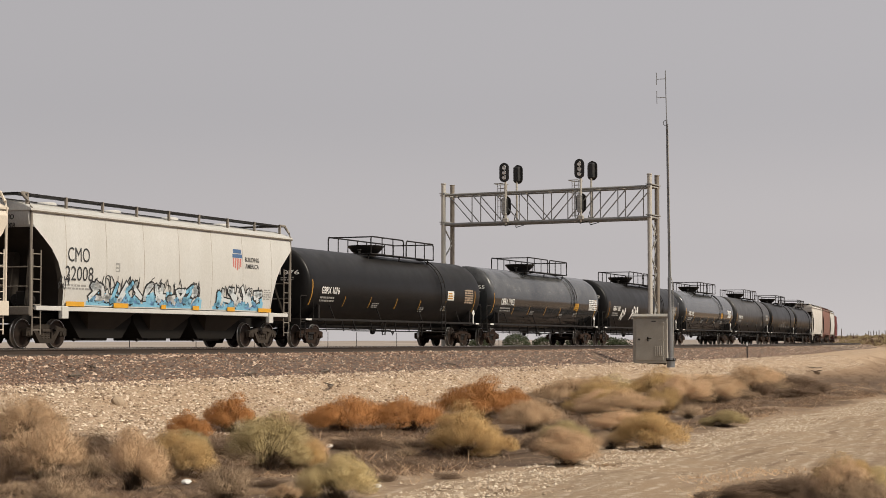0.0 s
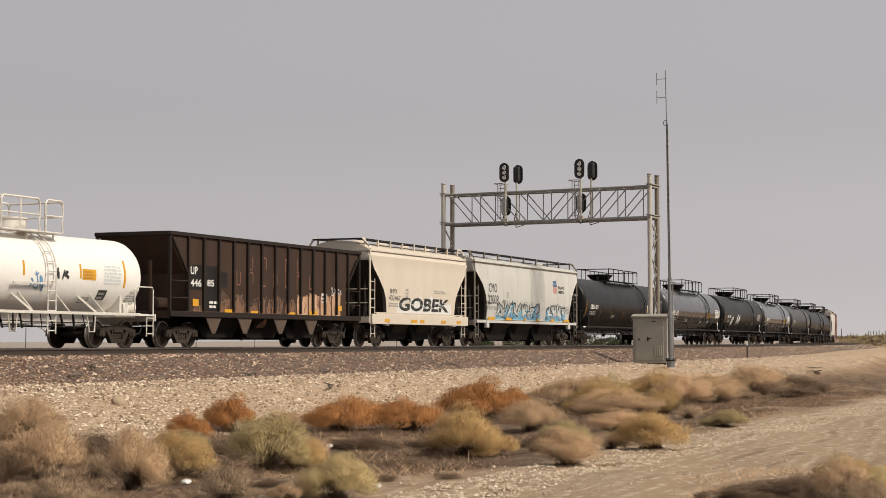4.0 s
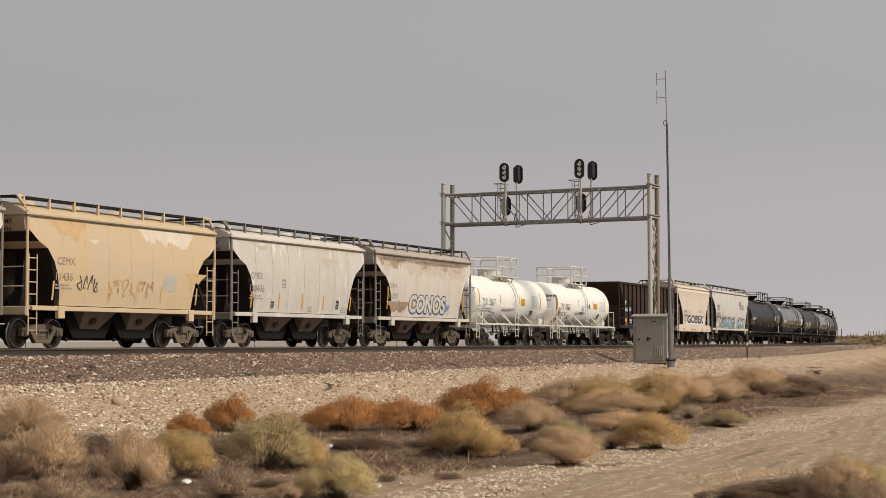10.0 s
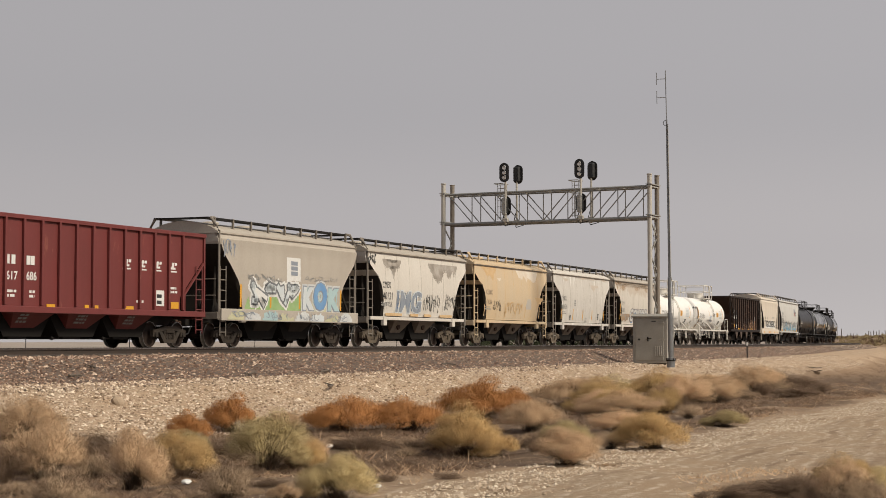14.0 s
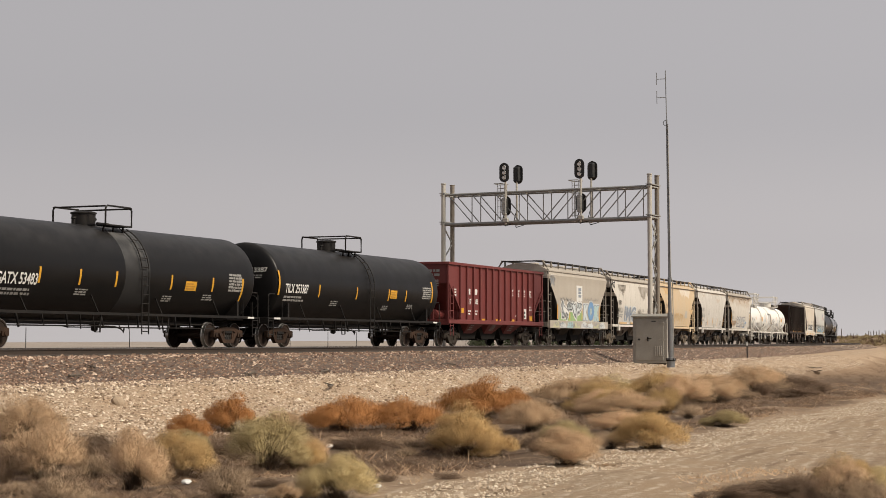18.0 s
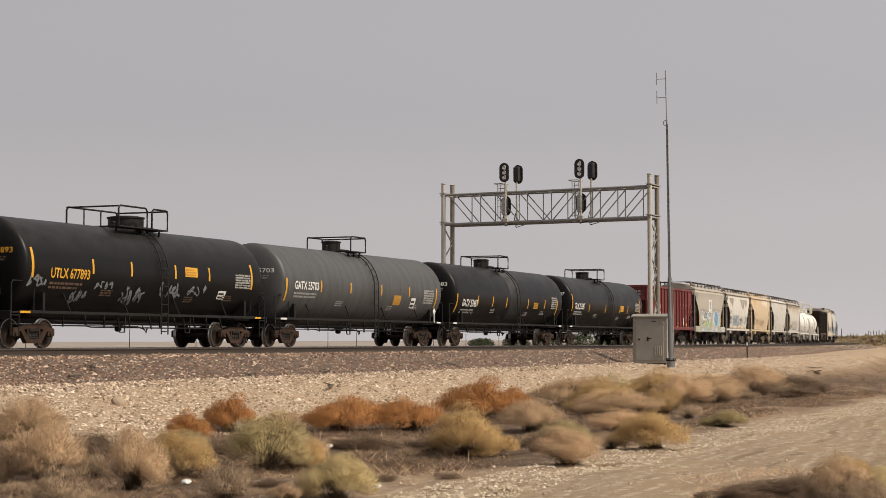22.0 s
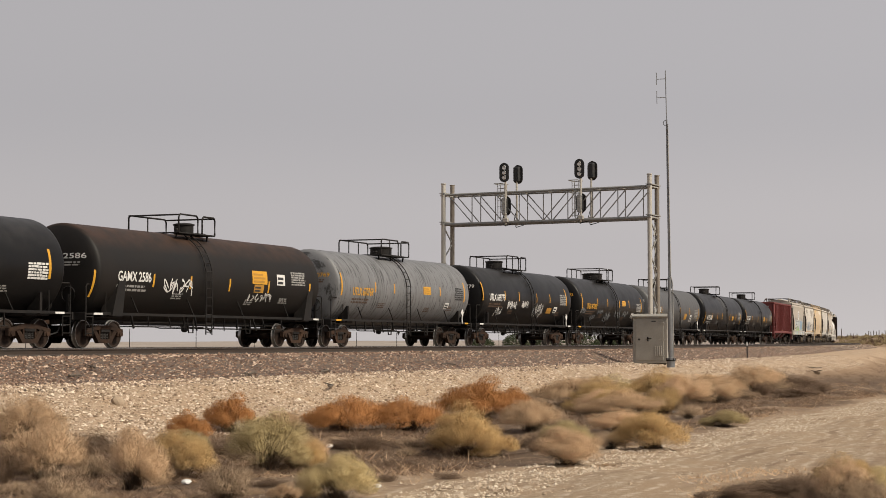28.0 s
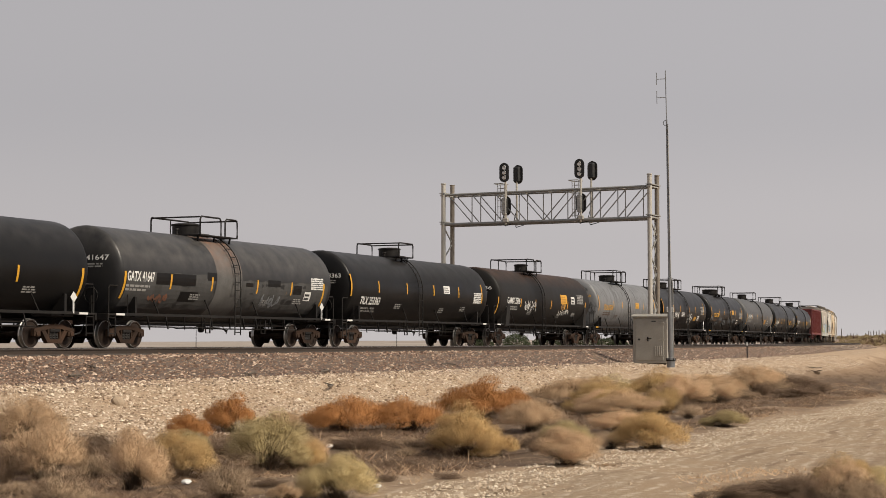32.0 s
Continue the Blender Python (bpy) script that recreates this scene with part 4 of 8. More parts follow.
    pipe(bm, [(0, 0, 0.72), (0.15, -0.7, 0.72), (0.15, -1.0, 0.62)], 0.025, 5)
    part("outlet_valve", bm, trim, car)
    for x in (-1.9, 2.2):
        bm = bmesh.new()
        pipe(bm, [(x - 0.25, -1.42, 1.1), (x - 0.12, -1.42, 0.52), (x + 0.16, -1.42, 0.52), (x + 0.22, -1.42, 1.1)], 0.022, 5)
        part("sill_step", bm, trim, car)
    bm = bmesh.new()
    lathe(bm, [(-0.35, 0.05), (-0.33, 0.2), (0.33, 0.2), (0.35, 0.05)], 14, "x", (half - 1.0, -0.7, 1.38))
    box(bm, half - 1.5, -0.85, 1.33, 0.3, 0.4, 0.36, bevel=0.03)
    part("brake_cylinder", bm, spec.get("brake", trim), car, smooth_faces=True)
    bm = bmesh.new()
    pipe(bm, [(-half + 0.75, -0.5 + 0.26 * math.cos(t), 1.75 + 0.26 * math.sin(t)) for t in np.linspace(0, 2 * math.pi, 14)], 0.02, 5)
    part("hand_brake", bm, trim, car)
    bm = bmesh.new()
    bar(bm, (-half + 0.75, -0.5, 1.1), (-half + 0.75, -0.5, 1.75), 0.08)
    part("brake_stand", bm, trim, car)
    # top platform, rails, manway
    top = zc + r
    rail0, rail1 = spec.get("rail", (-0.95, 0.6))
    px, pl, pw = (rail0 + rail1) / 2, rail1 - rail0, 0.85
    mx, mw = spec.get("manway", (-0.7, 0.4))
    rail_mat = spec.get("rails", trim)
    bm = bmesh.new()
    for y in (-pw, pw):
        box(bm, px, y, top - 0.02, pl, 0.46, 0.05, bevel=0.01)
        for x in np.linspace(rail0 + 0.2, rail1 - 0.2, 3):
            bar(bm, (x, y, top - 0.04), (x, y * 0.9, top - 0.5), 0.05)
    for x in (rail0 + 0.05, rail1 - 0.05):
        box(bm, x, 0, top - 0.02, 0.09, 2 * pw, 0.05)
    part("top_platform", bm, rail_mat, car)
    hi = top + spec.get("rail_h", 0.62)
    rr = spec.get("rail_r", 0.032)
    gate = spec.get("gate", 0.9) if pl > 1.4 else 0.45     # the opening at the head of the ladder
    for y in (-pw - 0.2, pw + 0.2):
        runs = ((rail0, rail1 - gate - 0.3), (rail1 - gate, rail1)) if y < 0 and pl > 2 else ((rail0, rail1),)
        for x0, x1 in runs:
            bm = bmesh.new()
            pipe(bm, [(x0, y, top), (x0, y, hi - 0.1), (x0 + 0.1, y, hi), (x1 - 0.1, y, hi), (x1, y, hi - 0.1), (x1, y, top)], rr, 6)
            posts = max(1, int((x1 - x0) / 0.9))
            for xm in np.linspace(x0, x1, posts + 1)[1:-1]:
                pipe(bm, [(xm, y, top), (xm, y, hi)], rr * 0.8, 5)
            if spec.get("midrail"):
                pipe(bm, [(x0, y, (hi + top) / 2), (x1, y, (hi + top) / 2)], rr * 0.8, 6)
            part("guard_rail", bm, rail_mat, car)
    for x in (rail0, rail1):
        bm = bmesh.new()
        pipe(bm, [(x, -pw - 0.2, hi - 0.02), (x, pw + 0.2, hi - 0.02)], rr, 6)
        if spec.get("midrail"):
            pipe(bm, [(x, -pw - 0.2, (hi + top) / 2), (x, pw + 0.2, (hi + top) / 2)], rr * 0.8, 6)
        part("end_rail", bm, rail_mat, car)
    bm = bmesh.new()
    if spec.get("bowl"):
        lathe(bm, [(top - 0.15, 0.42), (top + 0.06, 0.45), (top + 0.12, 0.6), (top + 0.36, 0.82), (top + 0.42, 0.84), (top + 0.43, 0.74), (top + 0.40, 0.02)], 24, "z", (mx, 0, 0))
    else:
        lathe(bm, [(top - 0.2, mw), (top + 0.36, mw), (top + 0.37, mw + 0.04), (top + 0.42, mw + 0.04), (top + 0.46, mw * 0.7), (top + 0.47, 0.02)], 20, "z", (mx, 0, 0))
    part("manway", bm, spec.get("dome", trim), car, smooth_faces=True)
    bm = bmesh.new()
    lathe(bm, [(top - 0.1, 0.1), (top + 0.2, 0.1), (top + 0.21, 0.14), (top + 0.27, 0.14), (top + 0.31, 0.05)], 10, "z", (min(rail1 - 0.2, mx + mw + 0.35), 0.15, 0))
    part("valve", bm, spec.get("dome", trim), car)
    bm = bmesh.new()
    lathe(bm, [(top - 0.1, 0.06), (top + 0.16, 0.06), (top + 0.18, 0.1), (top + 0.23, 0.09)], 10, "z", (mx - mw - 0.3, -0.1, 0))
    part("vent", bm, spec.get("dome", trim), car)
    bm = bmesh.new()
    box(bm, mx + mw + 0.3, -0.3, top + 0.05, 0.7, 0.1, 0.12, bevel=0.02)
    part("pipe_fitting", bm, spec.get("dome", trim), car)
    # side ladder bent round the tank
    lx = spec.get("ladder_x", rail1 - 0.25)
    bm = bmesh.new()
    for d in (-0.21, 0.21):
        pts = [(lx + d, -(r + 0.1) * math.cos(a), zc + (r + 0.1) * math.sin(a)) for a in np.linspace(0.0, 1.1, 8)]
        pipe(bm, [(lx + d, -r - 0.1, 0.45)] + pts, 0.024, 5)
    for i in range(13):
        z = 0.55 + i * 0.31
        if z < zc:
            y = -r - 0.1
        else:
            s = min(0.9, (z - zc) / (r + 0.1))
            y = -(r + 0.1) * math.sqrt(1 - s * s)
        if z < zc + 1.45:
            pipe(bm, [(lx - 0.21, y, z), (lx + 0.21, y, z)], 0.018, 5)
    part("ladder", bm, spec.get("ladder_mat", rail_mat), car)
    # markings
    surf = tank_surface(r, zc)
    tape = spec.get("stripe_mat", YELLOW)
    low, high = spec.get("stripe_z", (2.02, 2.52))
    for x in spec.get("stripes", (-4.6, -1.5, 1.4, 4.2)):
        stripe(car, surf, x, low, high, tape, 0.05 if tape is OLD_YELLOW else 0.1)
    low, high = spec.get("end_z", (1.65, 2.55))
    for x in spec.get("end_x", (-hl + 0.55, hl - 0.55)):
        stripe(car, surf, x, low, high, tape, 0.07 if tape is OLD_YELLOW else 0.12)
    ink, small = spec.get("ink", WHITE_MARK), spec.get("small_ink", GREY_MARK)
    if spec.get("mark"):
        x0, x1, z0, z1 = spec["mark_box"]
        fitted(car, spec["mark"], x0, x1, z0 + 0.02, z1 - 0.01, ink, surf, spec.get("bold", 0.02))
        fine_print(car, surf, x0, z0 - 0.1, (x1 - x0) * 0.95, 2, 0.075, small, seed=int(half * 1000))
        head = lambda x, v, off=0.006: (-hl + float(np.interp(math.hypot(x, v - zc) / r, (0, 0.35, 0.65, 0.84, 0.925, 0.97), (0, 0.02, 0.07, 0.13, 0.18, 0.23))) - off, -x, v)
        fitted(car, spec["mark"].split()[-1], 0.3, 1.15, zc + 0.4, zc + 0.58, ink, head, 0.01)
        fine_print(car, head, 0.35, zc + 0.3, 0.6, 2, 0.05, small, seed=2)
    if spec.get("plate_box"):
        x0, x1, z0, z1 = spec["plate_box"]
        placard(car, surf, x0, z0, x1 - x0, z1 - z0, spec.get("plate", YELLOW), spec.get("plate_ink", OLD_YELLOW), seed=5, name="caution_plate", rows=3)
    if spec.get("panel_box"):
        x0, x1, z0, z1 = spec["panel_box"]
        panel_bars(car, surf, x0, x1, z0, z1, spec.get("panel", GREY_MARK), int(half * 100))
    if spec.get("label_box"):
        x0, x1, z0, z1 = spec["label_box"]
        placard(car, surf, x0, z0, x1 - x0, z1 - z0, WHITE_MARK if spec.get("paint_dark", True) else BLACK_MARK, BLACK_MARK if spec.get("paint_dark", True) else GREY_MARK, seed=9, name="inspection_label", rows=2)
    for k, x in enumerate((-3.2, 2.0, 4.6)):
        fine_print(car, surf, x, zc - 0.62 - 0.1 * (k % 2), 0.75, 3, 0.045, small, seed=30 + k)
    for sgn, y in ((-1, -1), (1, -1)):
        if spec.get("diamond", True) and sgn > 0:
            bm = bmesh.new()
            x, z = sgn * (half - 1.62), 1.62
            vs = [bm.verts.new((x + a, -1.5, z + b)) for a, b in ((0, -0.18), (0.18, 0), (0, 0.18), (-0.18, 0))]
            vt = [bm.verts.new((x + a, -1.485, z + b)) for a, b in ((0, -0.18), (0.18, 0), (0, 0.18), (-0.18, 0))]
            bm.faces.new(vs)
            bm.faces.new(vt[::-1])
            for i in range(4):
                bm.faces.new((vs[i], vs[(i + 1) % 4], vt[(i + 1) % 4], vt[i]))
            bar(bm, (x, -1.48, 1.1), (x, -1.48, 1.5), 0.05)
            part("hazard_placard", bm, WHITE_MARK, car, "white diamond hazard placard")
    for fn in spec.get("extra", ()):
        fn(car, surf, hl, zc, r)
    CARS.append((car, spec))
    return car


def loft_body(levels, open_top=False):
    bm = bmesh.new()
    rings = []
    for z, hx, hy in levels:
        c = 0.10
        pts = [(-hx, -hy + c), (-hx + c, -hy)] + [(x, -hy) for x in np.linspace(-hx + 0.6, hx - 0.6, 5)] + [(hx - c, -hy), (hx, -hy + c), (hx, hy - c), (hx - c, hy), (-hx + c, hy), (-hx, hy - c)]
        rings.append([bm.verts.new((x, y, z)) for x, y in pts])
    n = len(rings[0])
    for a, b in zip(rings, rings[1:]):
        for j in range(n):
            bm.faces.new((a[j], a[(j + 1) % n], b[(j + 1) % n], b[j]))
    bm.faces.new(rings[0][::-1])
    if not open_top:
        bm.faces.new(rings[-1])
    return bm


# near-black stands in for the shade on slope sheets and bays
UNDERSIDE_SHADE = material("oily_underside_grime", (0.007, 0.006, 0.005), 0.85, 0, (0.014, 0.011, 0.009), 0.7, 1.5, 30, 0.1, spec=0.2)
# shade painted into the colour of end slopes, braces and gussets
END_SHADE = material("road_grime_on_end_sheets", (0.032, 0.026, 0.021), 0.85, 0, (0.02, 0.016, 0.013), 0.7, 1.3, 30, 0.1, spec=0.2)
EAVE_DARK = material("dirty_eave_angle", (0.12, 0.10, 0.08), 0.85, 0, (0.2, 0.17, 0.14), 0.7, 1.5, 20, 0.1, spec=0.2)
SEAM_SHADE = material("dirt_in_panel_seams", (0.34, 0.30, 0.25), 0.85, 0, (0.42, 0.38, 0.32), 0.7, 1.5, 20, 0.1, stretch=(1, 1, 0.5), spec=0.2)


def hopper_bays(car, count, span, mat, top=1.3, low=0.24, width=1.42, port=False):
    for i in range(count):
        x = (i - (count - 1) / 2) * span / count
        w = span / count / 2
        bm = bmesh.new()
        rings = []
        for z, hx, hy in ((top, w * (0.74 if port else 0.82), width), (low + 0.2, w * 0.3, width * 0.52), (low + 0.1, w * 0.3, width * 0.52)):
            rings.append([bm.verts.new((x + a * hx, b * hy, z)) for a, b in ((-1, -1), (1, -1), (1, 1), (-1, 1))])
        for a, b in zip(rings, rings[1:]):
            for j in range(4):
                bm.faces.new((a[j], a[(j + 1) % 4], b[(j + 1) % 4], b[j]))
        bm.faces.new(rings[-1])
        bm.faces.new(rings[0][::-1])
        part("hopper_bay", bm, mat, car)
        # dark block between the bays, its colour painted as deep shade
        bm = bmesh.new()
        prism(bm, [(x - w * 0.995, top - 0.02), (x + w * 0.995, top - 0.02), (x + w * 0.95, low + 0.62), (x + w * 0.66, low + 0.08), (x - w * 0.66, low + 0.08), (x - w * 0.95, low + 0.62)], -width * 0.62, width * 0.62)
        part("slope_sheet", bm, UNDERSIDE_SHADE, car)
        bm = bmesh.new()
        box(bm, x, 0, low + 0.06, w * 0.66, width * 1.0, 0.12, bevel=0.02)
        pipe(bm, [(x - w * 0.5, -width * 0.5, low + 0.05), (x - w * 0.5 - 0.35, -width * 0.5, low + 0.03)], 0.04, 6)
        lathe(bm, [(x - w * 0.5 - 0.42, 0.05), (x - w * 0.5 - 0.36, 0.07), (x - w * 0.5 - 0.3, 0.05)], 8, "x", (0, -width * 0.5, low + 0.03))
        part("outlet_gate", bm, STEEL_DARK, car)
        if port:
            bm = bmesh.new()
            yy = -width * 0.80
            lathe(bm, [(yy + 0.04, 0.17), (yy - 0.02, 0.16), (yy - 0.03, 0.05)], 12, "y", (x - w * 0.1, 0, (top + low) / 2 + 0.15))
            part("gate_port", bm, TRUCK_BROWN, car)


def covered_hopper(spec):
    half = (spec["front"] - spec["rear"]) / 2
    a = half - 0.55
    ze = spec.get("eave", 4.28)
    paint, trim = spec["paint"], spec.get("trim", spec["paint"])
    dark = spec.get("under", spec.get("trim", paint))
    car = empty("covered_hopper_car", spec["label"], "hopper car", "freight cars of the train")
    underframe(car, half, STEEL_DARK, truck_mat=spec.get("truck_mat"))
    style = spec.get("style", "round")
    cut = spec.get("cut", 1.6)
    hw = 1.6
    zs = ze - 4.28
    if style == "round":
        prof = [(1.34, cut, 1.50), (1.8, cut * 0.97, 1.56), (2.3, cut * 0.88, 1.60), (2.7, cut * 0.76, 1.61), (3.1, cut * 0.55, 1.60), (3.45 + zs, cut * 0.28, 1.58), (3.74 + zs, 0.05, 1.56), (3.82 + zs, 0.0, 1.55), (ze, 0.0, 1.5)]
    else:
        prof = [(1.4, cut, 1.56), (2.1, cut * 0.93, 1.575), (2.5, cut * 0.78, 1.58), (3.0, cut * 0.46, 1.58), (3.5 + zs, cut * 0.14, 1.575), (3.85 + zs, 0.0, 1.57), (4.0 + zs, 0.0, 1.6), (4.05 + zs, 0.0, 1.6), (4.08 + zs, 0.0, 1.55), (4.18 + zs, 0.0, 1.52), (ze, 0.0, 1.46)]
    levels = [(z, a - c, hy) for z, c, hy in prof]

    def surf(x, v, off=0.006):
        return (x, -np.interp(v, [p[0] for p in prof], [p[2] for p in prof]) - off, v)

    bm = loft_body(levels)
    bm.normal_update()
    # end slopes below the top plate get the painted shade between cars
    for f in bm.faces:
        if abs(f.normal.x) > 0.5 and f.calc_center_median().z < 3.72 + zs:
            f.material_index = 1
    part("body", bm, (paint, END_SHADE), car, smooth_faces=True)
    # roof
    bm = bmesh.new()
    yr = 1.5 if style == "round" else 1.46
    top = spec.get("roof_rise", 0.44)
    rp = [(-yr - 0.05, ze - 0.03), (-yr - 0.05, ze + 0.03)] + [(y, ze + 0.03 + (top - 0.03) * (1 - (abs(y) / (yr + 0.05)) ** 2.2)) for y in (-1.2, -0.8, -0.4, 0, 0.4, 0.8, 1.2)] + [(yr + 0.05, ze + 0.03), (yr + 0.05, ze - 0.03)]
    va = [bm.verts.new((-a - 0.04, y, z)) for y, z in rp]
    vb = [bm.verts.new((a + 0.04, y, z)) for y, z in rp]
    for i in range(len(rp)):
        j = (i + 1) % len(rp)
        bm.faces.new((va[i], va[j], vb[j], vb[i]))
    bm.faces.new(va)
    bm.faces.new(vb[::-1])
    part("roof", bm, spec.get("roof", paint), car)
    # thin dark line along each roof edge
    for y in (-1, 1):
        bm = bmesh.new()
        box(bm, 0, y * (yr + 0.058), ze - 0.05, 2 * a + 0.04, 0.02, 0.045)
        part("eave_angle", bm, EAVE_DARK, car)
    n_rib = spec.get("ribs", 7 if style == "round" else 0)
    # dark panel joints, with the rounded panels' shading put into their colour
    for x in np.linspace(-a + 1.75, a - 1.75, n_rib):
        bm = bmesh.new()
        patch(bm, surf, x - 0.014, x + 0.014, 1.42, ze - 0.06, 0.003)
        part("panel_seam", bm, spec.get("seam", SEAM_SHADE), car)
    # running boards on short posts
    zr = ze + spec.get("board", 0.40)
    for y in (-0.92, 0.92):
        bm = bmesh.new()
        box(bm, 0, y, zr, 2 * a + 0.35, 0.5, 0.05)
        part("running_board", bm, spec.get("board_mat", STEEL_DARK), car)
        for x in np.linspace(-a + 0.3, a - 0.3, spec.get("posts", 9)):
            bm = bmesh.new()
            bar(bm, (x, y * 1.25, ze + 0.12), (x, y * 1.25, zr + 0.04), 0.075)
            part("board_post", bm, trim, car)
    for x in (-a + 0.1, a - 0.1):
        bm = bmesh.new()
        box(bm, x, 0, zr, 0.5, 2.2, 0.045)
        part("cross_board", bm, spec.get("board_mat", STEEL_DARK), car)
    for k in range(4):
        bm = bmesh.new()
        lathe(bm, [(ze + 0.3, 0.33), (ze + top + 0.05, 0.33), (ze + top + 0.09, 0.28), (ze + top + 0.1, 0.02)], 16, "z", ((k - 1.5) * a * 0.44, 0, 0))
        part("roof_hatch", bm, spec.get("roof", paint), car)
    # sills, corner posts, ladders
    zsill = (1.02, 1.34) if style == "round" else (0.98, 1.42)
    for y in (-1, 1):
        bm = bmesh.new()
        hy = 1.5 if style == "round" else 1.585
        box(bm, 0, y * hy, (zsill[0] + zsill[1]) / 2 + (0.06 if style == "round" else 0), 2 * a - (0.6 if style == "round" else 0.1), 0.1, (zsill[1] - zsill[0]) * (0.45 if style == "round" else 1), bevel=0.01)
        part("side_sill", bm, spec.get("sill", trim), car)
        for sgn in (-1, 1):
            bm = bmesh.new()
            pipe(bm, [(sgn * (a - 0.06), y * 1.5, 1.0), (sgn * (a - 0.06), y * 1.5, ze + 0.05), (sgn * (a - 0.02), y * 1.42, ze + 0.22), (sgn * (a + 0.02), y * 1.2, zr), (sgn * (a - 0.3), y * 1.15, zr + 0.02)], 0.045, 7)
            part("corner_post", bm, trim, car, smooth_faces=True)
            bm = bmesh.new()
            box(bm, sgn * (a - 1.75), y * 1.52, 1.12, 0.34, 0.16, 0.4, bevel=0.02)
            part("jacking_pad", bm, spec.get("sill", trim), car)
            ladder(car, trim, sgn * (a - 0.36), y * 1.5, 0.42, 3.05 + zs, 0.42, 0.44)
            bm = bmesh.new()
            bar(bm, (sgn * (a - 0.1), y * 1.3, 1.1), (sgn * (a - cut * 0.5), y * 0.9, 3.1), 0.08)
            part("end_brace", bm, END_SHADE, car)
    for sgn in (-1, 1):
        bm = bmesh.new()
        box(bm, sgn * (a - 0.06), 0, 1.16, 0.12, 3.0, 0.26, bevel=0.015)
        box(bm, sgn * (a - 0.55), 0, 1.24, 0.9, 2.6, 0.05)
        part("end_sill", bm, trim, car)
        bm = bmesh.new()
        for z in (1.9, 2.5):
            pipe(bm, [(sgn * (a - 0.02), -1.4, z), (sgn * (a - 0.02), 1.4, z)], 0.022, 5)
        part("end_grab_rail", bm, trim, car)
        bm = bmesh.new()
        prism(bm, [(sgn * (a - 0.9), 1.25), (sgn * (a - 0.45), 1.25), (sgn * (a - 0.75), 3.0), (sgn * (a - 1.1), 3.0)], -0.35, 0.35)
        part("end_gusset", bm, END_SHADE, car)
    bm = bmesh.new()
    lathe(bm, [(-0.4, 0.05), (-0.38, 0.19), (0.38, 0.19), (0.4, 0.05)], 12, "x", (-a + 0.9, -0.6, 1.5))
    box(bm, -a + 0.5, -0.9, 1.55, 0.3, 0.35, 0.45, bevel=0.03)
    part("brake_cylinder", bm, STEEL_DARK, car)
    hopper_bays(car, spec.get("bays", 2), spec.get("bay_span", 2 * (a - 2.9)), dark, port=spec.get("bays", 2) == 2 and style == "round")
    if spec.get("mark"):
        ink = spec.get("ink", BLACK_MARK)
        rows = spec["mark"]
        for w, (x0, x1, z0, z1) in zip(rows, spec["mark_boxes"]):
            fitted(car, w, x0, x1, z0, z1, ink, surf, 0.0)
        x0, x1, z0, z1 = spec["mark_boxes"][-1]
        fine_print(car, surf, x0, z0 - 0.12, x1 - x0, 2, 0.06, spec.get("small_ink", GREY_MARK), seed=4)
        for i, w in enumerate(rows):
            lettering(car, w, 0.45, ze - 0.3 - i * 0.26, 0.22, BLACK_MARK, lambda x, v, off=0.006: (-a - off, -x, v), 0.9, 0.004)
    for x in spec.get("yellow", ()):
        stripe(car, surf, x * (a - cut), 1.5, 2.1, w=0.1)
    for fn in spec.get("extra", ()):
        fn(car, surf, a, ze)
    CARS.append((car, spec))
    return car


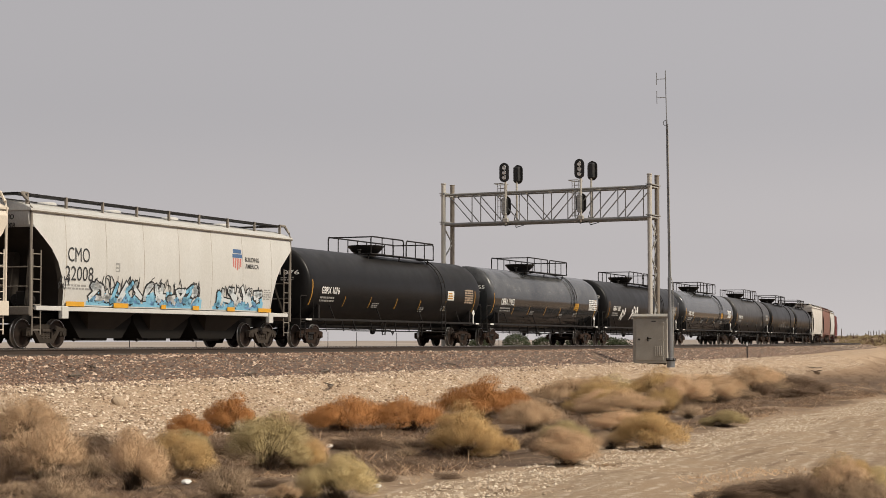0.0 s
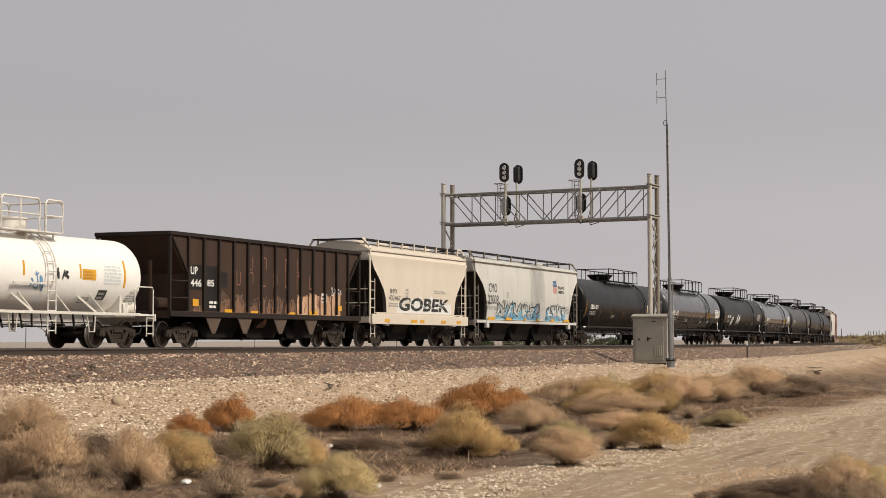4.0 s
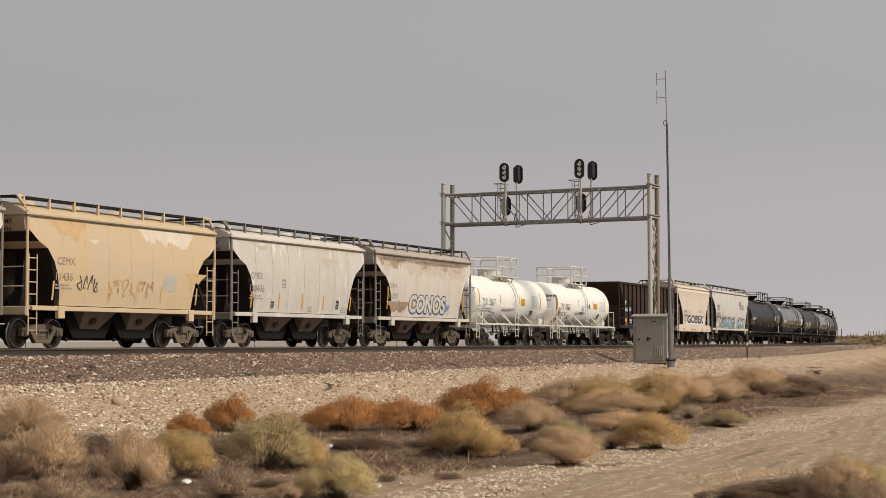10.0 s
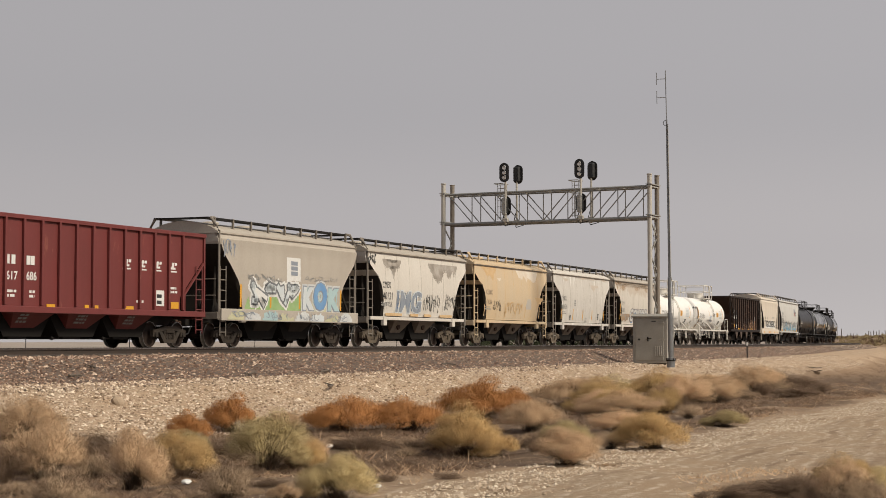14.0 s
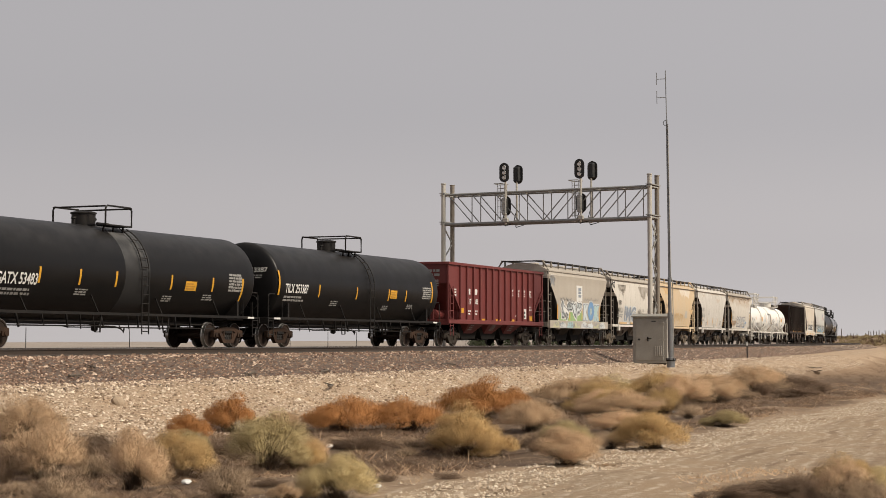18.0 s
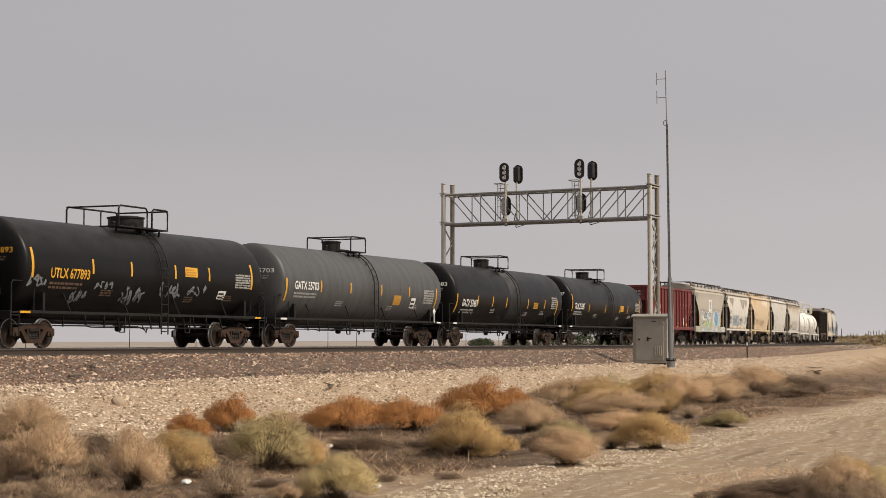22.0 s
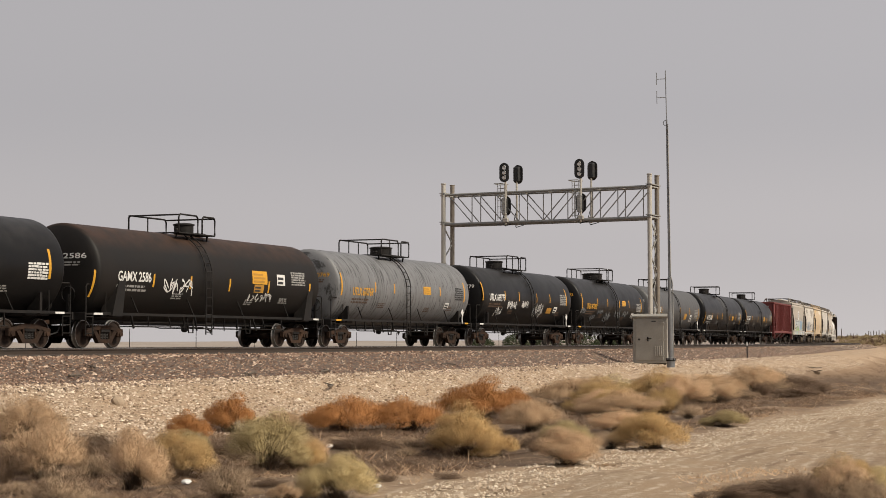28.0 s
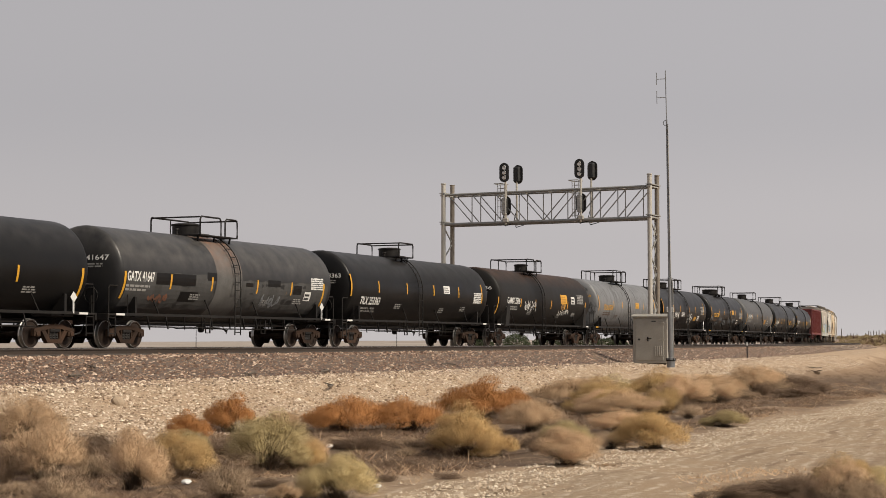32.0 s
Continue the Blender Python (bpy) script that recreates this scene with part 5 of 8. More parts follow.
def open_hopper(spec):
    half = (spec["front"] - spec["rear"]) / 2
    a = half - 0.45
    paint = spec["paint"]
    car = empty("open_hopper_car", spec["label"], "hopper car", "freight cars of the train")
    underframe(car, half, STEEL_DARK, truck_mat=spec.get("truck_mat"))
    zt = spec.get("top", 4.0)
    low, high, cut = spec.get("slope", (1.75, 3.0, 1.5))
    prof = [(1.2, cut, 1.5), (low, cut, 1.5), (high, 0.1, 1.5), (high + 0.05, 0.0, 1.5), (zt, 0.0, 1.5)]
    bm = loft_body([(z, a - c, y) for z, c, y in prof], open_top=True)
    bmesh.ops.recalc_face_normals(bm, faces=bm.faces)
    bmesh.ops.solidify(bm, geom=bm.faces[:], thickness=0.02)
    part("body", bm, paint, car)
    surf = flat_surface(1.5)
    bm = bmesh.new()
    for y in (-1.52, 1.52):
        box(bm, 0, y, zt, 2 * a + 0.1, 0.13, 0.14, bevel=0.015)
    for x in (-a, a):
        box(bm, x, 0, zt, 0.12, 3.0, 0.14, bevel=0.015)
    part("top_chord", bm, spec.get("trim", paint), car)
    for y in (-1, 1):
        bm = bmesh.new()
        box(bm, 0, y * 1.53, 1.18, 2 * a, 0.12, 0.2, bevel=0.015)
        part("side_sill", bm, spec.get("trim", paint), car)
        for x in np.linspace(-a + cut, a - cut, 13):
            bm = bmesh.new()
            box(bm, x, y * 1.55, (1.28 + zt) / 2, 0.1, 0.1, zt - 1.34, bevel=0.012)
            part("side_rib", bm, spec.get("trim", paint), car)
        for sgn in (-1, 1):
            bm = bmesh.new()
            bar(bm, (sgn * (a - 0.03), y * 1.5, 1.1), (sgn * (a - 0.03), y * 1.5, zt), 0.1)
            part("corner_post", bm, spec.get("trim", paint), car)
            bm = bmesh.new()
            bar(bm, (sgn * (a - 0.1), y * 1.54, high), (sgn * (a - cut), y * 1.54, low), 0.07)
            part("slope_rib", bm, spec.get("trim", paint), car)
            if "slope" in spec:
                for z in (1.75, 2.35):
                    bm = bmesh.new()
                    pipe(bm, [(sgn * (a - 0.03), y * 1.56, z), (sgn * (a - cut), y * 1.56, z)], 0.018, 6)
                    part("grab_iron", bm, paint, car)
            else:
                ladder(car, paint, sgn * (a - 0.4), y * 1.55, 0.5, 2.9, 0.42, 0.38)
    for sgn in (-1, 1):
        bm = bmesh.new()
        box(bm, sgn * (a - 0.05), 0, 1.15, 0.12, 3.0, 0.26, bevel=0.015)
        box(bm, sgn * (a - 0.6), 0, 1.22, 1.1, 2.7, 0.05)
        part("end_sill", bm, paint, car)
        for y in (-0.7, 0.7):
            bm = bmesh.new()
            bar(bm, (sgn * (a - 0.05), y, 1.2), (sgn * (a - 0.03), y, 3.05), 0.1)
            part("end_post", bm, paint, car)
    bm = bmesh.new()
    lathe(bm, [(-0.45, 0.05), (-0.42, 0.22), (0.42, 0.22), (0.45, 0.05)], 12, "x", (-a + 0.85, -0.6, 1.55))
    part("brake_cylinder", bm, paint, car)
    hopper_bays(car, 3, 2 * (a - 2.7), spec.get("under", paint), top=1.2, low=0.28, width=1.48)
    for fn in spec.get("extra", ()):
        fn(car, surf, a, zt)
    CARS.append((car, spec))
    return car
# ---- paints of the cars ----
# black, charcoal and slate: pale upper halves stand in for mirrored sky
BLACK = material("black_tank_paint", (0.0062, 0.006, 0.0062), 0.38, 0, (0.013, 0.012, 0.0115), 0.5, 1.1, 30, 0.02, dust_sheen=(0.056, 0.052, 0.05), dust_sheen_amount=0.55, dust_sheen_from=(0.25, 0.8), spec=0.18)
BLACK_RUST = material("rust_stained_black_paint", (0.01, 0.0095, 0.009), 0.55, 0, (0.022, 0.017, 0.014), 0.6, 0.9, 30, 0.05, dust_sheen=(0.15, 0.075, 0.045), dust_sheen_amount=0.5, dust_sheen_from=(0.45, 1.0), spec=0.22)
CHARCOAL = material("charcoal_tank_paint", (0.018, 0.0185, 0.02), 0.36, 0, (0.032, 0.03, 0.029), 0.6, 1.0, 30, 0.03, dust_sheen=(0.13, 0.12, 0.11), dust_sheen_amount=0.5, dust_sheen_from=(-0.04, 0.4), spec=0.25)
GREY_WORN = material("worn_grey_tank_paint", (0.085, 0.084, 0.084), 0.5, 0, (0.045, 0.044, 0.044), 0.7, 1.0, 30, 0.05, dust_sheen=(0.12, 0.115, 0.11), dust_sheen_amount=0.4, spot=(0.02, 0.02, 0.02), spot_level=0.59, stretch=(3.4, 0.5, 0.5))
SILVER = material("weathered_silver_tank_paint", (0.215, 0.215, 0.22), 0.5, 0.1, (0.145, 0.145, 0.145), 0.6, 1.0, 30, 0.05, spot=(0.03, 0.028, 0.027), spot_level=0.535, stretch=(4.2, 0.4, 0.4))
SLATE = material("slate_glossy_tank_paint", (0.014, 0.016, 0.018), 0.16, 0, (0.026, 0.027, 0.028), 0.5, 0.8, 30, 0.015, dust_sheen=(0.17, 0.167, 0.162), dust_sheen_amount=0.6, dust_sheen_from=(-0.05, 0.3))
WHITE_TANK = material("white_tank_paint", (0.86, 0.84, 0.80), 0.5, 0, (0.80, 0.765, 0.71), 0.5, 0.8, 30, 0.03)
WHITE_TRIM = material("white_trim_paint", (0.72, 0.70, 0.65), 0.55, 0, (0.5, 0.43, 0.35), 0.5, 3, 30, 0.05)
HOP_WHITE = material("off_white_hopper_paint", (0.59, 0.58, 0.55), 0.6, 0, (0.50, 0.48, 0.44), 0.6, 0.8, 30, 0.04, stretch=(1.4, 1, 0.4))
HOP_CREAM = material("cream_hopper_paint", (0.66, 0.58, 0.48), 0.65, 0, (0.58, 0.51, 0.42), 0.6, 0.8, 30, 0.04, stretch=(1.4, 1, 0.4))
HOP_GREY = material("dusty_light_grey_hopper_paint", (0.60, 0.565, 0.515), 0.7, 0, (0.50, 0.46, 0.41), 0.7, 0.9, 30, 0.05, spot=(0.70, 0.68, 0.64), spot_level=0.58, stretch=(1.4, 1, 0.35))
HOP_RUST = material("rust_streaked_hopper_paint", (0.62, 0.575, 0.51), 0.7, 0, (0.53, 0.475, 0.405), 0.7, 0.9, 30, 0.05, spot=(0.36, 0.25, 0.15), spot_level=0.66, stretch=(1.3, 1, 0.35))
HOP_ORANGE = material("faded_yellow_hopper_paint", (0.61, 0.445, 0.265), 0.65, 0, (0.57, 0.465, 0.33), 0.8, 0.7, 30, 0.04, spot=(0.52, 0.30, 0.13), spot_level=0.61, stretch=(1.4, 1, 0.35))
HOP_STAIN = material("grey_stained_white_hopper_paint", (0.66, 0.615, 0.55), 0.7, 0, (0.57, 0.52, 0.455), 0.7, 0.8, 30, 0.05, spot=(0.30, 0.255, 0.21), spot_level=0.62, stretch=(1.3, 1, 0.3))
HOP_TAUPE = material("taupe_hopper_paint", (0.46, 0.41, 0.345), 0.7, 0, (0.38, 0.33, 0.275), 0.6, 0.8, 30, 0.05, stretch=(1.4, 1, 0.4))
HOP_BROWN = material("faded_brown_hopper_paint", (0.17, 0.07, 0.05), 0.7, 0, (0.24, 0.12, 0.09), 0.6, 0.8, 30, 0.05)
# bay colour taken darker to stand in for underside shadow
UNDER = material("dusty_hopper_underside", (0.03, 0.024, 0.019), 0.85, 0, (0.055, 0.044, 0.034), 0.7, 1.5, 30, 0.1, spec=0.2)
UNDER_PALE = material("pale_hopper_underside", (0.25, 0.205, 0.158), 0.8, 0, (0.15, 0.12, 0.092), 0.7, 1.5, 30, 0.1)
COAL_BROWN = material("dark_brown_hopper_paint", (0.034, 0.0205, 0.0145), 0.7, 0, (0.064, 0.033, 0.021), 0.7, 0.9, 30, 0.06, stretch=(1.2, 1, 0.5), spot=(0.10, 0.045, 0.025), spot_level=0.66, spec=0.3)
RUST_RED = material("mineral_red_hopper_paint", (0.17, 0.030, 0.027), 0.6, 0, (0.125, 0.026, 0.023), 0.6, 0.9, 30, 0.05, stretch=(1.2, 1, 0.5), spot=(0.22, 0.065, 0.045), spot_level=0.62)
TRIM_GREY = material("grey_trim_paint", (0.25, 0.22, 0.185), 0.7, 0, (0.14, 0.115, 0.092), 0.6, 2, 30, 0.08)

PAINT_BLUE = material("light_blue_spray_paint", (0.16, 0.42, 0.60), 0.6, 0, (0.30, 0.55, 0.68), 0.6, 3, 30, 0.0)
PAINT_PALE = material("pale_spray_paint", (0.55, 0.60, 0.62), 0.6, 0, (0.68, 0.68, 0.66), 0.6, 3, 30, 0.0)
SPRAY_WHITE = material("faded_white_spray_paint", (0.62, 0.62, 0.60), 0.7, 0, (0.45, 0.47, 0.48), 0.6, 3, 30, 0.0)
PAINT_DEEP = material("deep_blue_spray_paint", (0.05, 0.11, 0.24), 0.6, 0, (0.09, 0.17, 0.3), 0.6, 3, 30, 0.0)
PAINT_DARK = material("dark_violet_spray_paint", (0.045, 0.04, 0.07), 0.6, 0, (0.09, 0.07, 0.09), 0.6, 3, 30, 0.0)
PAINT_GREEN = material("green_spray_paint", (0.22, 0.36, 0.12), 0.6, 0, (0.42, 0.52, 0.3), 0.7, 2, 30, 0.0)
PAINT_MID = material("sky_blue_spray_paint", (0.13, 0.27, 0.50), 0.6, 0, (0.22, 0.38, 0.55), 0.6, 2, 30, 0.0)
PAINT_AQUA = material("aqua_spray_paint", (0.34, 0.50, 0.52), 0.6, 0, (0.5, 0.58, 0.56), 0.6, 2, 30, 0.0)
PAINT_LEMON = material("pale_yellow_spray_paint", (0.55, 0.50, 0.30), 0.6, 0, (0.48, 0.5, 0.36), 0.6, 2, 30, 0.0)
PAINT_STEEL = material("faded_blue_grey_spray_paint", (0.22, 0.25, 0.30), 0.6, 0, (0.34, 0.36, 0.38), 0.6, 2, 30, 0.0)
PAINT_RUST = material("orange_rust_patch", (0.14, 0.062, 0.034), 0.85, 0, (0.26, 0.14, 0.08), 0.8, 1.6, 20, 0.1, spot=(0.035, 0.024, 0.018), spot_level=0.5, stretch=(1.5, 1, 0.5))
RUST_PALE = material("pale_orange_bare_rust", (0.42, 0.215, 0.115), 0.85, 0, (0.58, 0.39, 0.26), 0.8, 1.4, 16, 0.1, spot=(0.10, 0.045, 0.025), spot_level=0.53, stretch=(1.5, 1, 0.5))
COAL_TRIM = material("grimy_brown_frame_paint", (0.017, 0.0125, 0.0105), 0.7, 0, (0.032, 0.02, 0.015), 0.7, 1.5, 30, 0.06, spec=0.25)
GUSSET = material("scuffed_brown_gusset_plate", (0.07, 0.05, 0.038), 0.6, 0, (0.13, 0.08, 0.05), 0.7, 2, 30, 0.08, spot=(0.24, 0.13, 0.07), spot_level=0.62)
SCRATCH = material("pale_scratched_paint", (0.30, 0.22, 0.16), 0.8, 0, (0.10, 0.06, 0.04), 0.8, 3, 30, 0.0)
PAINT_FADE = material("faded_rust_lettering", (0.24, 0.10, 0.055), 0.8, 0, (0.10, 0.05, 0.032), 0.8, 3, 30, 0.0)
RED_MARK = material("red_emblem_paint", (0.50, 0.07, 0.05), 0.6, 0, (0.6, 0.3, 0.26), 0.4, 3, 30, 0.0)
STAIN_BROWN = material("brown_rust_stain", (0.26, 0.17, 0.11), 0.7, 0, (0.45, 0.36, 0.27), 0.8, 2, 30, 0.0)
STAIN_PALE = material("pale_rust_wash", (0.66, 0.54, 0.40), 0.6, 0, (0.74, 0.68, 0.6), 0.8, 2, 30, 0.0)
STAIN_RUSTY = material("brown_rust_runs", (0.30, 0.185, 0.10), 0.75, 0, (0.42, 0.31, 0.21), 0.8, 2.5, 30, 0.0)
STAIN_WASH = material("pale_rust_runs", (0.50, 0.42, 0.34), 0.75, 0, (0.56, 0.50, 0.43), 0.8, 2.5, 30, 0.0)
STAIN_DARK = material("dark_cement_stain", (0.22, 0.185, 0.15), 0.8, 0, (0.46, 0.42, 0.37), 0.9, 1.6, 30, 0.0)
STAIN_OCHRE = material("ochre_runs", (0.56, 0.35, 0.16), 0.75, 0, (0.62, 0.45, 0.26), 0.9, 2.5, 30, 0.0)
PAINT_STEEL2 = material("grey_overpaint", (0.42, 0.40, 0.38), 0.7, 0, (0.52, 0.46, 0.38), 0.8, 2.5, 30, 0.0)
BAND_RUST = material("rusty_worn_band", (0.13, 0.125, 0.118), 0.6, 0, (0.065, 0.06, 0.055), 0.8, 1.3, 30, 0.05, dust_sheen=(0.22, 0.115, 0.07), dust_sheen_amount=0.85)
DUSTY_BLACK = material("dusty_black_band", (0.02, 0.02, 0.021), 0.5, 0, (0.035, 0.034, 0.033), 0.7, 1.2, 30, 0.03, dust_sheen=(0.2, 0.195, 0.19), dust_sheen_amount=0.6, spec=0.22)
WORN_LOW = material("scuffed_grey_tank_side", (0.085, 0.083, 0.08), 0.6, 0, (0.045, 0.043, 0.041), 0.7, 1.1, 30, 0.05, spot=(0.14, 0.095, 0.06), spot_level=0.64, stretch=(1.5, 0.7, 0.7), spec=0.25)
SMALL_INK = material("grimy_small_stencil", (0.13, 0.075, 0.045), 0.7, 0, (0.06, 0.04, 0.03), 0.6, 3, 30, 0.0)
OLD_YELLOW = material("dulled_yellow_tape", (0.52, 0.26, 0.035), 0.6, 0, (0.33, 0.17, 0.03), 0.5, 3, 30, 0.0)
TAG_GREY = material("thin_grey_tag_paint", (0.20, 0.21, 0.22), 0.7, 0, (0.1, 0.1, 0.1), 0.6, 3, 30, 0.0)


def sill_blocks(car, y, z, xs, w=0.32, h=0.13, mat=None):
    for x in xs:
        bm = bmesh.new()
        box(bm, x, -y, z, w, 0.012, h)
        part("reflective_block", bm, mat or YELLOW, car)


def bubble(car, surf, text, x0, x1, z0, z1, fill, line, halo=None, lean=0.0, fat=0.03):
    """Fat outlined letters, with a wide border sprayed behind them where there is one."""
    if halo:
        fitted(car, text, x0 - 0.12, x1 + 0.12, z0 - 0.1, z1 + 0.12, halo, surf, fat + 0.09, lean, 0.007, "graffiti_border")
    fitted(car, text, x0 - 0.05, x1 + 0.05, z0 - 0.05, z1 + 0.05, line, surf, fat + 0.045, lean, 0.013, "graffiti_outline")
    return fitted(car, text, x0, x1, z0, z1, fill, surf, fat, lean, 0.02, "graffiti")


def blue_mural(car, surf, a, ze):
    for x0, x1, n, sd in ((-5.4, -2.4, 4, 1), (-2.1, 1.4, 4, 2), (2.5, 5.9, 4, 3)):
        ragged(car, surf, x0 - 0.1, x1 + 0.2, 1.38, 0.55, PAINT_BLUE, sd, "graffiti_ground", "light blue sprayed ground", 0.1)
        block_letters(car, surf, x0, x1, 1.5, 2.2, (PAINT_PALE, SPRAY_WHITE, PAINT_PALE, PAINT_BLUE), BLACK_MARK, sd + 40, n + 3, weight=0.17)
        scrawl(car, surf, x0, x1, 1.42, 1.75, PAINT_BLUE, sd + 70, 7, 0.09)
        scrawl(car, surf, x0, x1, 1.45, 1.7, PAINT_MID, sd + 90, 5, 0.06)
        scrawl(car, surf, x0 + 0.2, x1, 1.6, 2.4, BLACK_MARK, sd + 80, 9, 0.035)
    scrawl(car, surf, -7.1, -6.4, 1.85, 2.35, BLACK_MARK, 5, 3, 0.03)
    for x0, x1 in ((-6.64, -5.66), (-3.99, -3.13), (-1.1, -0.8), (0.97, 1.39), (3.39, 3.92), (5.71, 6.71)):
        sill_blocks(car, 1.57, 1.4, ((x0 + x1) / 2,), x1 - x0, 0.15)
    bm = bmesh.new()
    for k in range(5):
        patch(bm, surf, 3.74 + k * 0.13, 3.81 + k * 0.13, 2.86 + 0.06 * abs(k - 2), 3.3)
    part("emblem_stripe", bm, RED_MARK, car, "red striped shield emblem")
    bm = bmesh.new()
    patch(bm, surf, 3.7, 4.42, 3.32, 3.46)
    patch(bm, surf, 3.76, 4.36, 3.49, 3.64)
    part("emblem_field", bm, PAINT_DEEP, car, "dark blue shield emblem top")
    fitted(car, "BUILDING", 4.63, 5.69, 3.2, 3.37, BLACK_MARK, surf, 0.01)
    fitted(car, "AMERICA", 4.63, 5.66, 2.95, 3.12, BLACK_MARK, surf, 0.01)
    placard(car, surf, -3.95, 2.5, 0.26, 0.3, GREY_MARK, HOP_WHITE, 3, "stencil_box", 2)
    fine_print(car, surf, 6.1, 2.2, 0.6, 5, 0.05, GREY_MARK, 14)


def black_block_graffiti(car, surf, a, ze):
    ragged(car, surf, -2.9, 3.5, 1.5, 0.85, WHITE_MARK, 18, "graffiti_border", "white sprayed ground behind the letters", 0.12)
    fitted(car, "GOBEK", -2.7, 3.2, 1.6, 2.22, BLACK_MARK, surf, 0.035, 0.25, 0.014, "graffiti")
    scrawl(car, surf, -2.5, 3.3, 1.7, 2.15, WHITE_MARK, 19, 6, 0.05)
    for x0, x1 in ((-4.29, -3.81), (-1.39, -0.73), (-0.35, 0.1), (2.14, 2.7), (4.1, 4.6)):
        sill_blocks(car, 1.645, 1.14, ((x0 + x1) / 2,), x1 - x0, 0.14)
    drips(car, surf, -5.3, 5.3, 1.5, 0.12, STAIN_WASH, 120, "brown grime along the foot of the side")
    fine_print(car, surf, 1.4, 2.6, 1.6, 2, 0.05, GREY_MARK, 4)
    placard(car, surf, -1.9, 2.25, 0.3, 0.34, GREY_MARK, HOP_CREAM, 3, "stencil_box", 2)


def coal_marks(car, surf, a, zt):
    sf = flat_surface(1.5)
    for x0, x1, z0, z1 in ((-6.3, -5.42, 2.05, 2.95), (-5.25, -4.35, 1.32, 2.95), (-4.2, -3.6, 2.2, 2.75)):
        bm = bmesh.new()
        patch(bm, sf, x0, x1, z0, z1, 0.004)
        part("repainted_patch", bm, STEEL_DARK, car, "black repainted rectangle")
    fitted(car, "UP", -6.2, -5.72, 2.6, 2.88, WHITE_MARK, sf, 0.02)
    fitted(car, "446", -6.2, -5.45, 2.17, 2.44, WHITE_MARK, sf, 0.02)
    fitted(car, "85", -5.05, -4.56, 2.2, 2.45, WHITE_MARK, sf, 0.02)
    for xs, z in (((-1.83, -0.77, 0.12, 1.06, 2.06), 2.9), ((-2.75, -1.8, -0.8, 0.1, 1.05, 2.05, 3.12), 2.3)):
        for k, x in enumerate(xs):
            bm = bmesh.new()
            patch(bm, sf, x - 0.18, x - 0.12, z, z + 0.55)
            patch(bm, sf, x - 0.12, x + 0.12, z + (0.48 if k % 2 else 0.0), z + (0.55 if k % 2 else 0.07))
            if k % 3 != 2:
                patch(bm, sf, x + 0.1, x + 0.16, z + 0.1, z + 0.5)
            part("faded_letter_bar", bm, PAINT_FADE, car)
    for k, (x, w, h) in enumerate(((-6.0, 0.6, 0.25), (-4.28, 0.9, 0.9), (-3.25, 0.92, 0.7), (-2.22, 0.92, 0.55), (-1.19, 0.92, 0.85), (-0.16, 0.92, 0.7), (0.87, 0.92, 0.6), (1.9, 0.93, 0.92), (2.93, 0.93, 0.98), (3.96, 0.93, 1.0), (4.99, 0.8, 0.95))):
        ragged(car, sf, x, x + w, 1.28, h, PAINT_RUST if x < 1.5 else RUST_PALE, k, "rust_patch", "orange rust patch with flaking paint", 0.05, 0.2 if x < 1.5 else 0.06)
    scrawl(car, sf, -4.2, 1.8, 1.4, 2.0, SCRATCH, 33, 14, 0.02, "scratch_marks")
    scrawl(car, sf, 4.92, 5.88, 2.12, 2.43, SPRAY_WHITE, 34, 4, 0.045)
    placard(car, sf, 4.05, 1.81, 0.49, 0.37, WHITE_MARK, BLACK_MARK, 3, "inspection_label", 2)
    for x, z, w, h in ((-5.85, 1.6, 0.4, 0.25), (-3.5, 1.32, 0.58, 0.16), (-1.57, 1.3, 0.54, 0.14), (1.42, 1.29, 0.62, 0.15), (3.3, 1.36, 0.7, 0.17), (5.66, 1.6, 0.45, 0.22)):
        sill_blocks(car, 1.515, z, (x,), w, h)
    fine_print(car, sf, -4.88, 1.67, 0.6, 2, 0.09, WHITE_MARK, 6)
    for x in (-4.6, -2.29, 0.5, 3.1):
        bm = bmesh.new()
        prism(bm, [(x - 0.56, 1.09), (x + 0.56, 1.09), (x + 0.12, 0.5), (x - 0.12, 0.5)], -1.53, -1.49)
        part("bay_gusset", bm, GUSSET, car, "brown steel plate between hopper bays")
    ragged(car, lambda u, v, off=0.006: (u, -1.49 + (1.2 - v) * 0.86 - off, v), -0.75, -0.1, 0.75, 0.35, PAINT_RUST, 60, "rust_patch", "rust on the hopper bay", 0.04)


